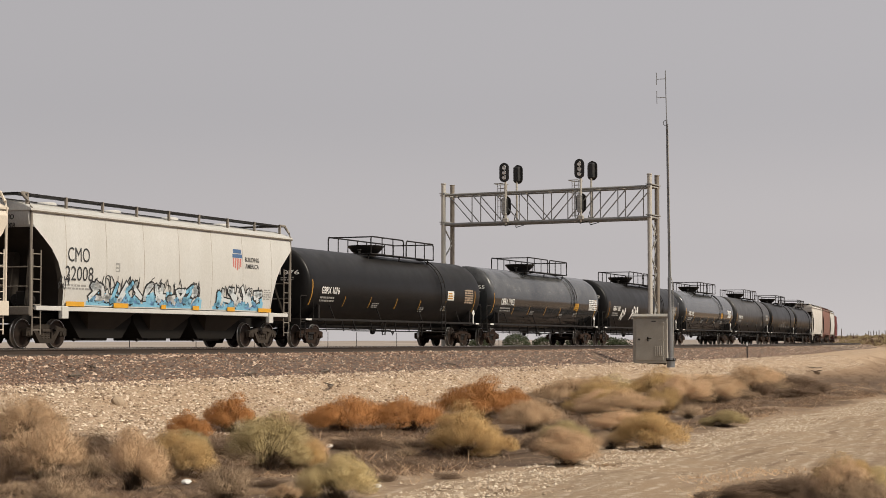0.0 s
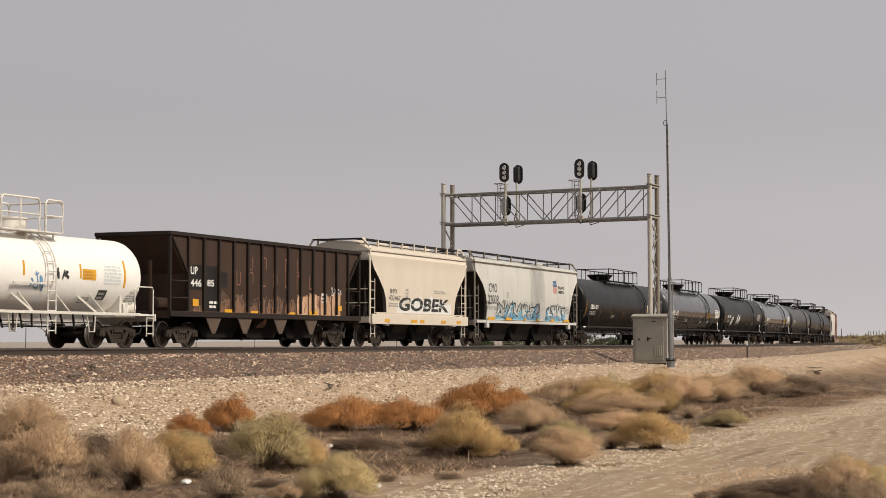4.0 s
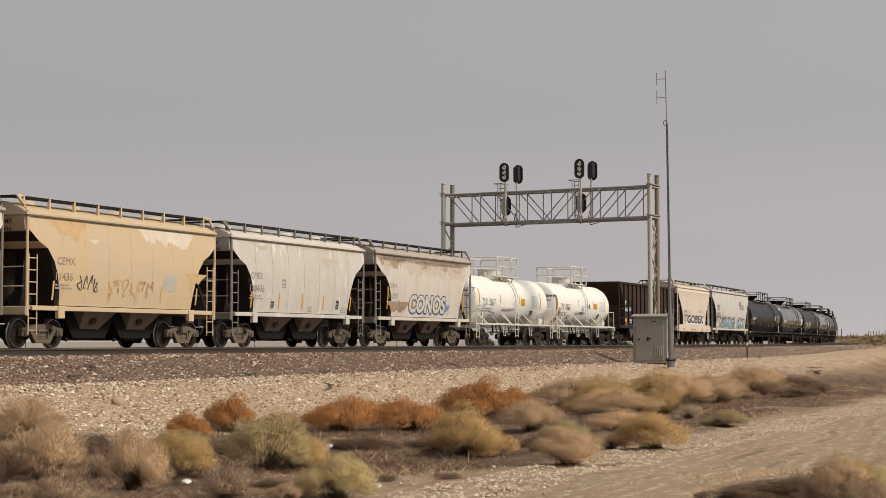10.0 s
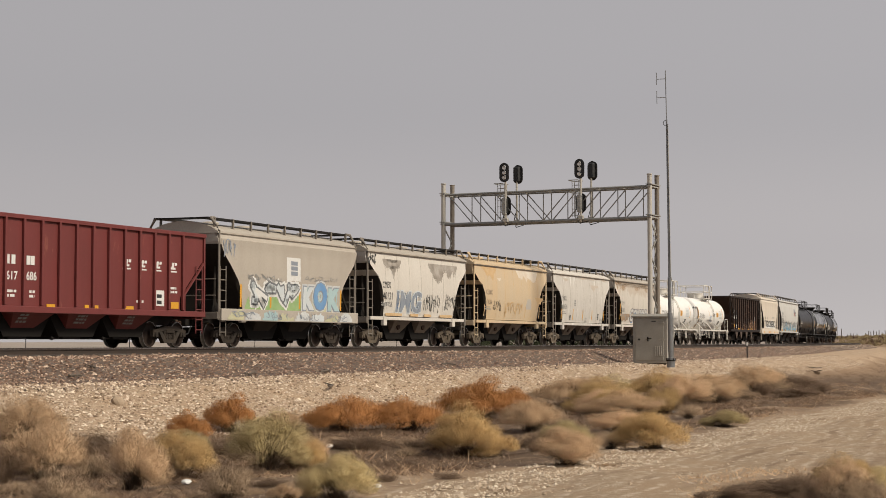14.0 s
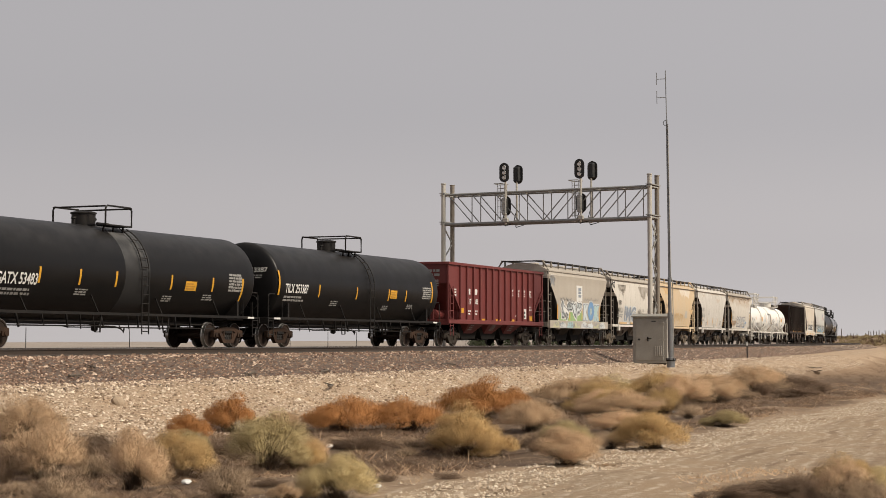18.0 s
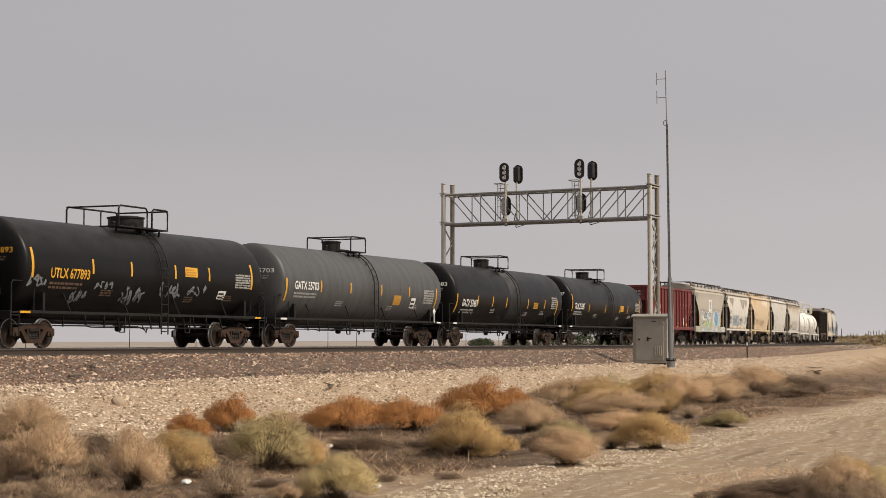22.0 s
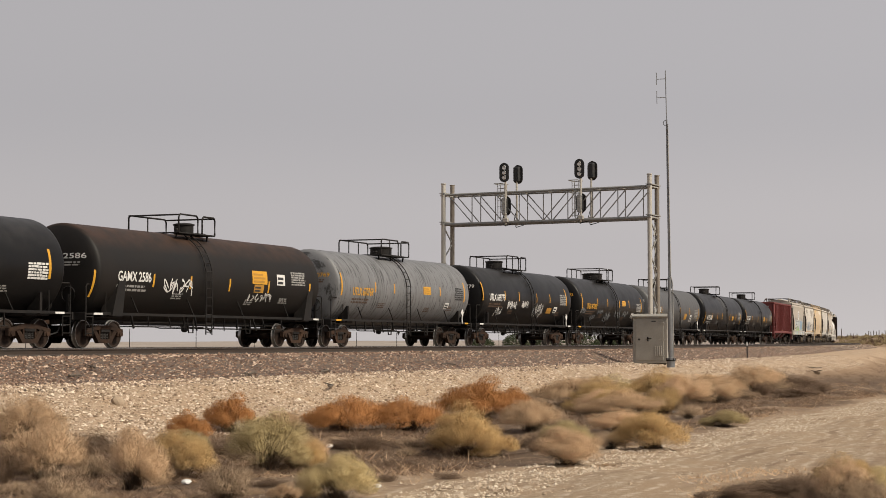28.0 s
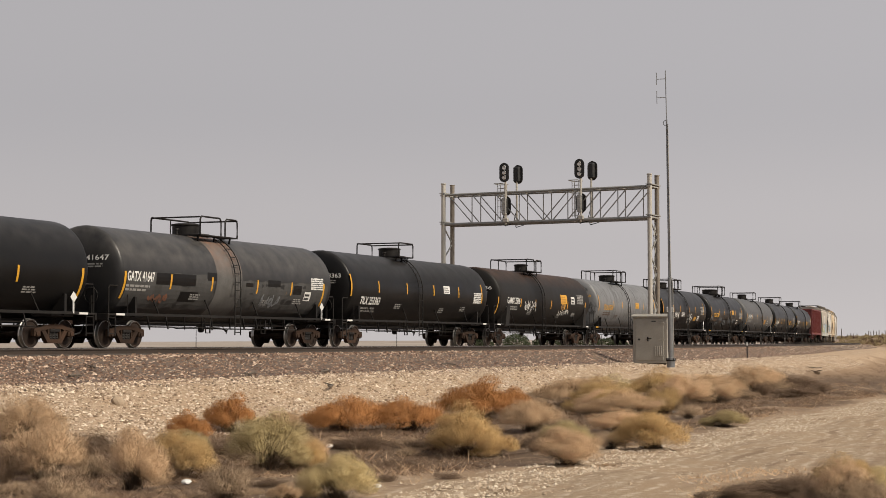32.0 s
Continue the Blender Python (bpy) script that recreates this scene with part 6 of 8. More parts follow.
def red_marks(car, surf, a, zt):
    sf = flat_surface(1.5)
    sill_blocks(car, 1.51, 2.69, (-4.38, -4.1, -3.36, -3.15), 0.19, 0.28, WHITE_MARK)
    fitted(car, "617", -4.44, -3.88, 2.07, 2.34, WHITE_MARK, sf, 0.02)
    fitted(car, "686", -3.45, -2.94, 2.08, 2.35, WHITE_MARK, sf, 0.02)
    for x in (2.04, 3.0, 3.93, 4.92):
        bm = bmesh.new()
        patch(bm, sf, x - 0.25, x + 0.12, 2.72, 2.79)
        patch(bm, sf, x - 0.14, x + 0.0, 2.79, 2.96, lean=0.3)
        patch(bm, sf, x + 0.06, x + 0.2, 2.86, 2.96, lean=0.3)
        patch(bm, sf, x - 0.28, x + 0.2, 2.62, 2.67)
        part("emblem_bar", bm, WHITE_MARK, car, "white slanted emblem bars")
    for x, z, w, h in ((-5.07, 1.74, 0.4, 0.24), (-2.2, 1.31, 0.44, 0.12), (-0.28, 1.33, 0.23, 0.1), (0.26, 1.33, 0.2, 0.1), (2.16, 1.33, 0.5, 0.12), (4.99, 1.47, 0.5, 0.23)):
        sill_blocks(car, 1.515, z, (x,), w, h)
    placard(car, sf, 3.82, 1.43, 0.5, 0.54, WHITE_MARK, BLACK_MARK, 3, "inspection_label", 2)
    for x, z, w, n, sd in ((-4.37, 1.77, 0.46, 2, 6), (-3.29, 1.77, 0.34, 2, 7), (4.7, 2.11, 0.5, 2, 8), (-6.1, 2.79, 0.3, 3, 10), (2.6, 1.6, 0.5, 1, 11)):
        fine_print(car, sf, x, z, w, n, 0.08, WHITE_MARK, sd)
    end = lambda x, v, off=0.006: (-a - 0.08, -1.1 + x, v)
    fine_print(car, end, 0.0, 3.7, 0.9, 2, 0.12, GREY_MARK, 9)
    fine_print(car, end, 0.05, 3.2, 0.8, 4, 0.05, GREY_MARK, 12)
    for x in (-3.2, -0.2, 2.6):
        fine_print(car, lambda u, v, off=0.006: (u, -1.49 + (1.2 - v) * 0.86 - off, v), x - 0.3, 1.05, 0.6, 3, 0.06, GREY_MARK, int(x * 10) + 50)


def blue_outline_graffiti(car, surf, a, ze):
    drips(car, surf, -5.6, 5.6, ze - 0.04, 0.62, STAIN_RUSTY, 81, "brown rust stains below the eave")
    drips(car, surf, -5.2, 5.0, ze - 0.04, 0.95, STAIN_WASH, 82, "faint rust runs down the side")
    drips(car, surf, -4.6, -2.2, 2.0, 0.5, STAIN_RUSTY, 85, "brown rust runs beside the number")
    fitted(car, "CONOS", -2.15, 2.2, 1.44, 2.28, PAINT_MID, surf, 0.05, 0.12, 0.007, "graffiti_border")
    bubble(car, surf, "CONOS", -2.2, 2.1, 1.52, 2.35, HOP_WHITE, PAINT_DARK, None, 0.12, 0.045)
    scrawl(car, surf, 2.1, 2.7, 1.6, 2.0, PAINT_MID, 25, 3, 0.05)
    scrawl(car, surf, -1.9, 1.5, 1.6, 2.2, STAIN_OCHRE, 27, 4, 0.03)
    scrawl(car, surf, -3.4, -2.5, 1.5, 2.1, GREY_MARK, 26, 2, 0.05)
    for x in (-4.5, 4.42):
        stripe(car, surf, x, 1.65, 2.65, w=0.1)


def grey_graffiti(car, surf, a, ze):
    drips(car, surf, -4.2, -2.2, ze - 0.3, 1.15, STAIN_DARK, 83, "dark cement stain below the eave")
    drips(car, surf, -3.7, -2.6, ze - 0.3, 1.35, STAIN_DARK, 86, "dark cement stain below the eave")
    drips(car, surf, 0.9, 4.5, ze - 0.3, 0.95, STAIN_DARK, 84, "dark cement stain below the eave")
    bubble(car, surf, "IMG", -2.8, 0.0, 1.52, 2.5, PAINT_STEEL, PAINT_PALE, None, 0.05, 0.02)
    scrawl(car, surf, -2.8, 0.0, 1.5, 2.5, PAINT_DEEP, 48, 7, 0.03)
    scrawl(car, surf, 0.24, 2.26, 1.6, 2.45, BLACK_MARK, 44, 9, 0.028)
    scrawl(car, surf, 2.8, 4.3, 1.7, 2.5, BLACK_MARK, 45, 7, 0.028)
    scrawl(car, surf, -5.8, -4.85, 3.6, 4.05, BLACK_MARK, 46, 4, 0.06)
    scrawl(car, surf, -4.3, -3.2, 1.75, 1.98, GREY_MARK, 47, 4, 0.035)
    for x0, x1 in ((-3.93, -2.15), (-1.2, -0.3), (0.4, 1.2), (2.27, 3.83)):
        sill_blocks(car, 1.57, 1.42, ((x0 + x1) / 2,), x1 - x0, 0.12, STAIN_OCHRE)


def orange_marks(car, surf, a, ze):
    ragged(car, surf, 1.9, 2.85, 1.95, 0.55, PAINT_STEEL2, 92, "grey_patch", "pale grey overpainted patch")
    scrawl(car, surf, -3.1, -1.95, 1.8, 2.35, BLACK_MARK, 93, 4, 0.035)
    scrawl(car, surf, -1.4, 1.5, 1.7, 2.4, STAIN_OCHRE, 96, 9, 0.08)
    for x in (-4.3, -1.2, 0.4, 1.9, 4.2):
        stripe(car, surf, x, 1.5, 2.1, STAIN_OCHRE, w=0.09)
    drips(car, surf, 3.4, 4.8, 2.6, 0.4, STAIN_OCHRE, 97, "thin rust runs")
    drips(car, surf, -4.6, -2.5, ze - 0.1, 0.8, STAIN_OCHRE, 99, "orange runs below the eave")
    drips(car, surf, 0.5, 4.0, ze - 0.1, 0.6, STAIN_PALE, 100, "pale chalky runs below the eave")
    drips(car, surf, -2.4, -1.9, 3.5, 0.5, STAIN_PALE, 98, "pale run down the side")


def dusty_marks(car, surf, a, ze):
    drips(car, surf, -4.6, 5.2, ze - 0.04, 0.18, STAIN_WASH, 101, "brown rust specks below the eave")
    drips(car, surf, -3.9, -2.9, ze - 0.25, 0.35, STAIN_WASH, 102, "brown rust patch")
    drips(car, surf, 1.5, 3.2, ze - 0.5, 0.5, STAIN_WASH, 103, "faint rust runs down the side")
    fine_print(car, surf, 0.4, 1.62, 0.5, 4, 0.05, GREY_MARK, 31)
    fine_print(car, surf, 3.4, 1.62, 0.6, 3, 0.05, GREY_MARK, 32)
    placard(car, surf, -1.9, 2.3, 0.3, 0.34, GREY_MARK, HOP_GREY, 3, "stencil_box", 2)
    placard(car, surf, 2.9, 1.55, 0.26, 0.36, BLACK_MARK, GREY_MARK, 3, "data_plate", 2)
    placard(car, surf, -2.7, 1.5, 0.24, 0.26, BLACK_MARK, GREY_MARK, 3, "data_plate", 2)


def bright_mural(car, surf, a, ze):
    bm = bmesh.new()
    patch(bm, surf, -0.6, 0.55, 2.6, 3.52)
    part("white_sign_panel", bm, WHITE_MARK, car)
    bm = bmesh.new()
    for k in range(3):
        patch(bm, surf, -0.25, 0.3, 2.82 + 0.2 * k, 2.98 + 0.2 * k, 0.012)
    part("emblem_bar", bm, PAINT_STEEL, car, "grey-blue bars on a white panel")
    fine_print(car, surf, -0.55, 2.55, 1.1, 2, 0.09, BLACK_MARK, 3)
    ragged(car, surf, -3.9, 0.7, 1.43, 0.7, PAINT_GREEN, 3, "graffiti_ground", "green sprayed ground")
    ragged(car, surf, 0.5, 4.0, 1.43, 0.6, PAINT_LEMON, 4, "graffiti_ground", "pale yellow sprayed ground")
    block_letters(car, surf, -3.6, 0.3, 1.6, 2.4, (WHITE_MARK, WHITE_MARK, PAINT_PALE), TAG_GREY, 51, 6, halo=WHITE_MARK, weight=0.22)
    for word, x0, x1, top, fill in (("K", 0.75, 1.75, 2.4, PAINT_PALE), ("K", 2.95, 4.05, 2.4, PAINT_AQUA), ("O", 1.65, 2.85, 2.6, PAINT_MID)):
        bubble(car, surf, word, x0, x1, 1.48, top, fill, PAINT_STEEL, SPRAY_WHITE, 0.05, 0.07)
    scrawl(car, surf, 0.9, 3.9, 1.6, 2.4, PAINT_AQUA, 57, 5, 0.08)
    scrawl(car, surf, -5.6, -4.6, 3.3, 4.0, PAINT_STEEL, 53, 4, 0.05)
    scrawl(car, surf, 0.84, 3.9, 2.62, 2.86, GREY_MARK, 54, 7, 0.03)
    scrawl(car, surf, -3.8, -1.0, 2.5, 2.8, GREY_MARK, 58, 5, 0.05)
    placard(car, surf, 3.31, 1.58, 0.45, 0.28, BLACK_MARK, WHITE_MARK, 6, "data_plate", 2)
    for x in (-4.22, -1.9, 0.5, 4.17):
        stripe(car, surf, x, 1.5, 2.35, w=0.13)
    sillf = flat_surface(1.64)
    for k, mt in enumerate((PAINT_LEMON, SPRAY_WHITE, PAINT_AQUA, PAINT_LEMON, SPRAY_WHITE, PAINT_PALE, PAINT_LEMON, SPRAY_WHITE)):
        ragged(car, sillf, -5.3 + k * 1.32, -4.1 + k * 1.32, 1.02, 0.38, mt, 60 + k, "graffiti_ground", step=0.12)
    for k in range(4):
        scrawl(car, sillf, -5.0 + k * 2.6, -3.2 + k * 2.6, 1.05, 1.35, PAINT_STEEL, 66 + k, 4, 0.03)


def tags(mat, *rows):
    """Spray tags: start, end, low, high, seed, glyphs, width."""
    def f(car, surf, hl, zc, r):
        for x0, x1, v0, v1, sd, n, w in rows:
            scrawl(car, surf, x0, x1, zc + v0, zc + v1, mat, sd, n, w)
    return f


def rusty_end(car, surf, hl, zc, r):
    ragged(car, surf, -hl + 0.3, -hl + 1.0, zc - 1.05, 0.9, STAIN_BROWN, 5, "rust_stain", "brown rust stain at the tank end")
    tags(PAINT_MID, (-1.0, -0.1, -0.55, 0.0, 3, 3, 0.05))(car, surf, hl, zc, r)
    tags(BLACK_MARK, (0.5, 1.1, -0.2, 0.15, 4, 3, 0.07))(car, surf, hl, zc, r)


def grab_bar(car, surf, hl, zc, r):
    """A thin rail along the side below the platform, and white stays down to the frame."""
    bm = bmesh.new()
    bar(bm, (-1.8, -r - 0.06, 2.02), (-0.15, -r - 0.06, 2.02), 0.05)
    part("grab_bar", bm, WHITE_TRIM, car, "thin dark-edged grab bar")
    for x in (-4.6, -1.0, 2.4):
        bm = bmesh.new()
        bar(bm, (x, -1.47, 1.14), (x - 0.55, -r * 0.86, zc - r * 0.55), 0.07)
        part("stay", bm, WHITE_TRIM, car)


def lower_plate(car, surf, hl, zc, r):
    placard(car, surf, 2.42, 2.07, 0.74, 0.3, OLD_YELLOW, BLACK_MARK, seed=3, name="caution_plate", rows=2)


def worn_side(car, surf, hl, zc, r):
    """The lower flank worn grey, with dark squares round the stencils."""
    for x0, x1, v, sd in ((-hl + 0.55, -1.57, 0.05, 41), (0.32, hl - 0.55, 0.0, 42)):
        bm = bmesh.new()
        rng, x = random.Random(sd), x0
        while x < x1:
            patch(bm, surf, x, min(x1, x + 0.3), zc - 1.1 - rng.uniform(0, 0.1), zc + v + rng.uniform(-0.05, 0.05), 0.003)
            x += 0.3
        bmesh.ops.remove_doubles(bm, verts=bm.verts, dist=0.12)
        part("worn_flank", bm, WORN_LOW, car, "lower side worn to grey")
    for x, v, w, h in ((-5.6, -0.35, 2.6, 0.4), (-2.2, -0.12, 1.3, 0.3), (2.3, -0.2, 1.0, 0.25), (4.4, -0.45, 0.7, 0.35), (0.6, -0.25, 0.5, 0.14), (-3.9, -0.9, 1.2, 0.35)):
        bm = bmesh.new()
        patch(bm, surf, x, x + w, zc + v, zc + v + h, 0.005)
        part("repainted_patch", bm, BLACK, car, "black repainted rectangle")


def wide_rail(**kw):
    """The long black cars: a long caged platform, a bowl round the manway, thin dull tape."""
    return dict(rail=(-2.45, 4.6), gate=3.2, rail_h=0.74, bowl=True, manway=(-0.75, 0.6), stripe_mat=OLD_YELLOW, stripes=(-6.0, -3.46, -0.7, 1.95, 5.0),
                stripe_z=(1.68, 2.14), end_z=(1.7, 2.72), end_x=(-9.15, 8.65), **kw)


# ---- cars from the head of the train to its tail; rear and front are metres along the train ----


def tank(rear, front, label, paint=BLACK, **kw):
    tank_car(dict(rear=rear, front=front, label=label, paint=paint, **kw))


def hopper(rear, front, label, paint, **kw):
    covered_hopper(dict(rear=rear, front=front, label=label, paint=paint, **kw))


def gon(rear, front, label, paint, **kw):
    open_hopper(dict(rear=rear, front=front, label=label, paint=paint, **kw))


tank(273.2, 291.7, "plain black tank car at the head of the train")
tank(254.7, 273.2, "plain black tank car near the head of the train")
gon(238.2, 254.7, "mineral-red open-top hopper car with ribbed sides", RUST_RED)
hopper(221.2, 238.2, "off-white covered hopper car far ahead", HOP_WHITE, bays=3, trim=TRIM_GREY)
hopper(204.2, 221.2, "faded brown covered hopper car far ahead", HOP_BROWN, bays=3)
hopper(187.2, 204.2, "light grey covered hopper car ahead of black tank cars", HOP_GREY, bays=3, under=UNDER)
tank(168.4, 187.2, "black tank car coupled behind a grey hopper", BLACK, **wide_rail())
tank(148.2, 168.4, "black tank car with graffiti tag, in the black string", BLACK, **wide_rail(extra=(tags(GREY_MARK, (-2, 1, -0.9, -0.2, 5, 4, 0.1)),)))
tank(127.7, 148.2, "dull black tank car in the black string", CHARCOAL, panel_box=(6.9, 8.3, 2.2, 2.75), mark="OPRX 11960", mark_box=(-8.3, -6.4, 2.2, 2.5), **wide_rail())
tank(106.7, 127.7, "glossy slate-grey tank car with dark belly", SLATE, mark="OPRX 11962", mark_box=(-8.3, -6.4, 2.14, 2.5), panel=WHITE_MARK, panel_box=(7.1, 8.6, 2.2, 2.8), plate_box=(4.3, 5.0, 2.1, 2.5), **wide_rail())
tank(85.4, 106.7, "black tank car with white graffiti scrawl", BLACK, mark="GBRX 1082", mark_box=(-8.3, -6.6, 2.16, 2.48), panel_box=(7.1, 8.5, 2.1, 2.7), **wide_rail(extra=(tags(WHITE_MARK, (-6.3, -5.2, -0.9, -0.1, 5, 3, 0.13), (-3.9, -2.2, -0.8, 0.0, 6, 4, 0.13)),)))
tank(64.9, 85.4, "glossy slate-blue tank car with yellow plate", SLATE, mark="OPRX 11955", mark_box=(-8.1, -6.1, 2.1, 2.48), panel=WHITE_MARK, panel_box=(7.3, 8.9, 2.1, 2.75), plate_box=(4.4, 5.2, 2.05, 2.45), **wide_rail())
tank(44.29, 64.9, "black tank car with white lettering and faint rust", BLACK, mark="GBRX 1076", mark_box=(-8.34, -6.67, 2.16, 2.48), plate=WHITE_MARK, plate_box=(5.12, 5.9, 2.2, 2.64), panel_box=(7.3, 8.4, 2.1, 2.8), panel=STAIN_BROWN, **wide_rail())
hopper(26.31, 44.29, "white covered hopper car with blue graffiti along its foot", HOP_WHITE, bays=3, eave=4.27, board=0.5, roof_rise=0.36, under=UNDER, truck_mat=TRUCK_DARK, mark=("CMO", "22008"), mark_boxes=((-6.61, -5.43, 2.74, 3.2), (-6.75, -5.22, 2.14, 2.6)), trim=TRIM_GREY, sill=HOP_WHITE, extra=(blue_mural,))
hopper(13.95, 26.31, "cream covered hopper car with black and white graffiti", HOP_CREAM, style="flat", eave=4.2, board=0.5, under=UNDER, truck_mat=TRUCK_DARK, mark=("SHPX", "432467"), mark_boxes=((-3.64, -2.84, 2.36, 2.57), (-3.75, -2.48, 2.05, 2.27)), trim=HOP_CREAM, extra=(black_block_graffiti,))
gon(-2.15, 13.95, "dark brown open-top hopper car with rust and ribbed sides", COAL_BROWN, trim=COAL_TRIM, top=4.0, slope=(2.6, 3.88, 1.19), under=UNDERSIDE_SHADE, truck_mat=TRUCK_DARK, extra=(coal_marks,))
WHITE_CAR = dict(paint=WHITE_TANK, r=1.29, zc=2.38, bold=-0.014, stripe_z=(2.24, 2.7), end_z=(2.0, 2.92), diamond=False, panel=PAINT_PALE, brake=WHITE_TRIM, truck_mat=TRUCK_DARK, trim=WHITE_TRIM, ink=BLACK_MARK,
                 midrail=True, rail_r=0.038, rail=(-2.05, 1.08), rail_h=1.0, paint_dark=False, ladder_x=0.1, manway=(-0.4, 0.62))
tank(-14.66, -2.15, "short white tank car with rust-stained end and ladder", mark="TILX 100666", mark_box=(-4.77, -2.89, 2.04, 2.43), stripes=(-1.2, 1.77), end_x=(-5.3, 4.3), plate_box=(1.87, 2.63, 2.2, 2.55), panel_box=(3.1, 4.1, 2.08, 2.75), label_box=(2.9, 3.4, 1.58, 1.9), extra=(rusty_end, grab_bar), **WHITE_CAR)
tank(-27.52, -14.66, "short white tank car with white rails and ladder", mark="TILX 100677", mark_box=(-4.78, -2.81, 2.06, 2.45), stripes=(-2.14, 0.83), end_x=(-5.22, 4.3), plate_box=(1.04, 1.69, 2.14, 2.53), panel_box=(2.86, 3.91, 2.08, 2.75), label_box=(2.75, 3.24, 1.6, 1.92), extra=(grab_bar,), **WHITE_CAR)
hopper(-39.96, -27.52, "rust-streaked grey covered hopper car with blue graffiti", HOP_RUST, under=UNDER_PALE, truck_mat=TRUCK_DUST, trim=TRIM_GREY, eave=4.13, board=0.54, roof=HOP_TAUPE, mark=("CEMX", "110287"), mark_boxes=((-4.39, -3.49, 2.6, 2.81), (-4.4, -3.41, 2.13, 2.37)), ink=GREY_MARK, sill=HOP_RUST, extra=(blue_outline_graffiti,))
hopper(-52.51, -39.96, "dusty light-grey covered hopper car with yellow strips", HOP_GREY, under=UNDER_PALE, truck_mat=TRUCK_DUST, trim=TRIM_GREY, eave=4.12, board=0.55, roof=HOP_STAIN, mark=("CMEX", "140436"), mark_boxes=((-4.35, -3.45, 2.58, 2.84), (-4.4, -3.3, 2.1, 2.38)), ink=GREY_MARK, sill=HOP_GREY, yellow=(-1.03, -0.5, -0.03, 0.425, 1.03), extra=(dusty_marks,))
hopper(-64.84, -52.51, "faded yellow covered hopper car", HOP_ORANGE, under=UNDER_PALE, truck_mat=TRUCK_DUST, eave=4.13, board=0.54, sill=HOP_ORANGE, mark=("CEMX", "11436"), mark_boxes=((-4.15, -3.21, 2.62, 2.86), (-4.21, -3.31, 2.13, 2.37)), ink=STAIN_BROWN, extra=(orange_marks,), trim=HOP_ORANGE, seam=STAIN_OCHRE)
hopper(-77.39, -64.84, "white covered hopper car with grey stains and graffiti", HOP_STAIN, under=UNDER_PALE, truck_mat=TRUCK_DUST, trim=TRIM_GREY, eave=4.17, board=0.51, roof=HOP_TAUPE, mark=("CMEX", "140121"), mark_boxes=((-4.32, -3.44, 2.58, 2.87), (-4.38, -3.24, 2.08, 2.4)), sill=HOP_STAIN, extra=(grey_graffiti,))
hopper(-90.02, -77.39, "taupe covered hopper car with bright graffiti along its foot", HOP_TAUPE, style="flat", eave=4.22, board=0.54, under=UNDER, truck_mat=TRUCK_DARK, trim=TRIM_GREY, sill=HOP_TAUPE, mark=None, extra=(bright_mural,))
gon(-104.83, -90.02, "mineral-red open-top hopper car with white lettering", RUST_RED, top=4.0, truck_mat=TRUCK_DARK, extra=(red_marks,))
tank(-122.62, -104.83, "black tank car with white lettering and yellow strips", BLACK, diamond=False, mark="TILX 253387", mark_box=(-7.39, -5.44, 2.11, 2.5), stripes=(-4.43, -0.9, 2.37, 4.24), end_x=(-7.9, 7.22), end_z=(2.03, 3.0), plate_box=(2.52, 3.23, 2.13, 2.49), panel_box=(6.09, 7.1, 2.19, 2.75), ladder_x=0.4)
tank(-140.88, -122.62, "black tank car with white lettering and dusty centre", BLACK, diamond=False, mark="GATX 53483", mark_box=(-7.33, -5.3, 1.93, 2.32), stripes=(-5.22, -3.09, -1.05, 2.34, 5.12), end_x=(-8.05, 7.27), plate_box=(3.27, 4.0, 2.01, 2.34), panel_box=(6.25, 7.2, 2.06, 2.74), ladder_x=0.5, centre_band=(-0.55, 0.95, DUSTY_BLACK))
tank(-158.55, -140.88, "worn dark-grey tank car with scuffed paint", GREY_WORN, mark="GATX 55703", mark_box=(-7.1, -5.02, 2.27, 2.63), stripes=(-4.77, -2.0, 1.09, 4.1), stripe_z=(2.24, 2.7), end_x=(-7.78, 7.25), end_z=(1.81, 2.71), plate=OLD_YELLOW, plate_box=(2.48, 3.25, 1.85, 2.28), panel_box=(5.78, 6.93, 1.98, 2.64), label_box=(4.4, 4.9, 1.75, 2.2), ladder_x=0.35, rail=(-0.92, 0.56))
tank(-175.06, -158.55, "black tank car with orange lettering and graffiti tags", BLACK, diamond=False, mark="UTLX 677893", mark_box=(-6.09, -4.01, 2.17, 2.53), stripes=(-3.82, -1.59, 1.15, 3.43), stripe_z=(2.39, 2.87), end_x=(-7.02, 6.52), end_z=(2.17, 3.1), ink=YELLOW, small_ink=SMALL_INK, plate_box=(1.78, 2.62, 2.49, 2.83), panel_box=(5.3, 6.42, 2.19, 2.73), label_box=(4.19, 4.73, 1.76, 2.06), rail=(-1.6, 1.45), manway=(0.42, 0.62), gate=1.0, rail_h=0.68, ladder_x=0.3,
     extra=(tags(TAG_GREY, (-7.2, -6.2, -0.65, -0.25, 1, 4, 0.06), (-4.75, -3.95, -1.08, -0.68, 2, 3, 0.06), (-2.15, -0.64, -1.03, -0.47, 3, 5, 0.06), (0.27, 1.62, -0.78, -0.27, 4, 4, 0.07), (2.04, 3.46, -0.67, -0.29, 5, 3, 0.05), (-3.7, -2.6, -0.6, -0.35, 6, 4, 0.05)),))
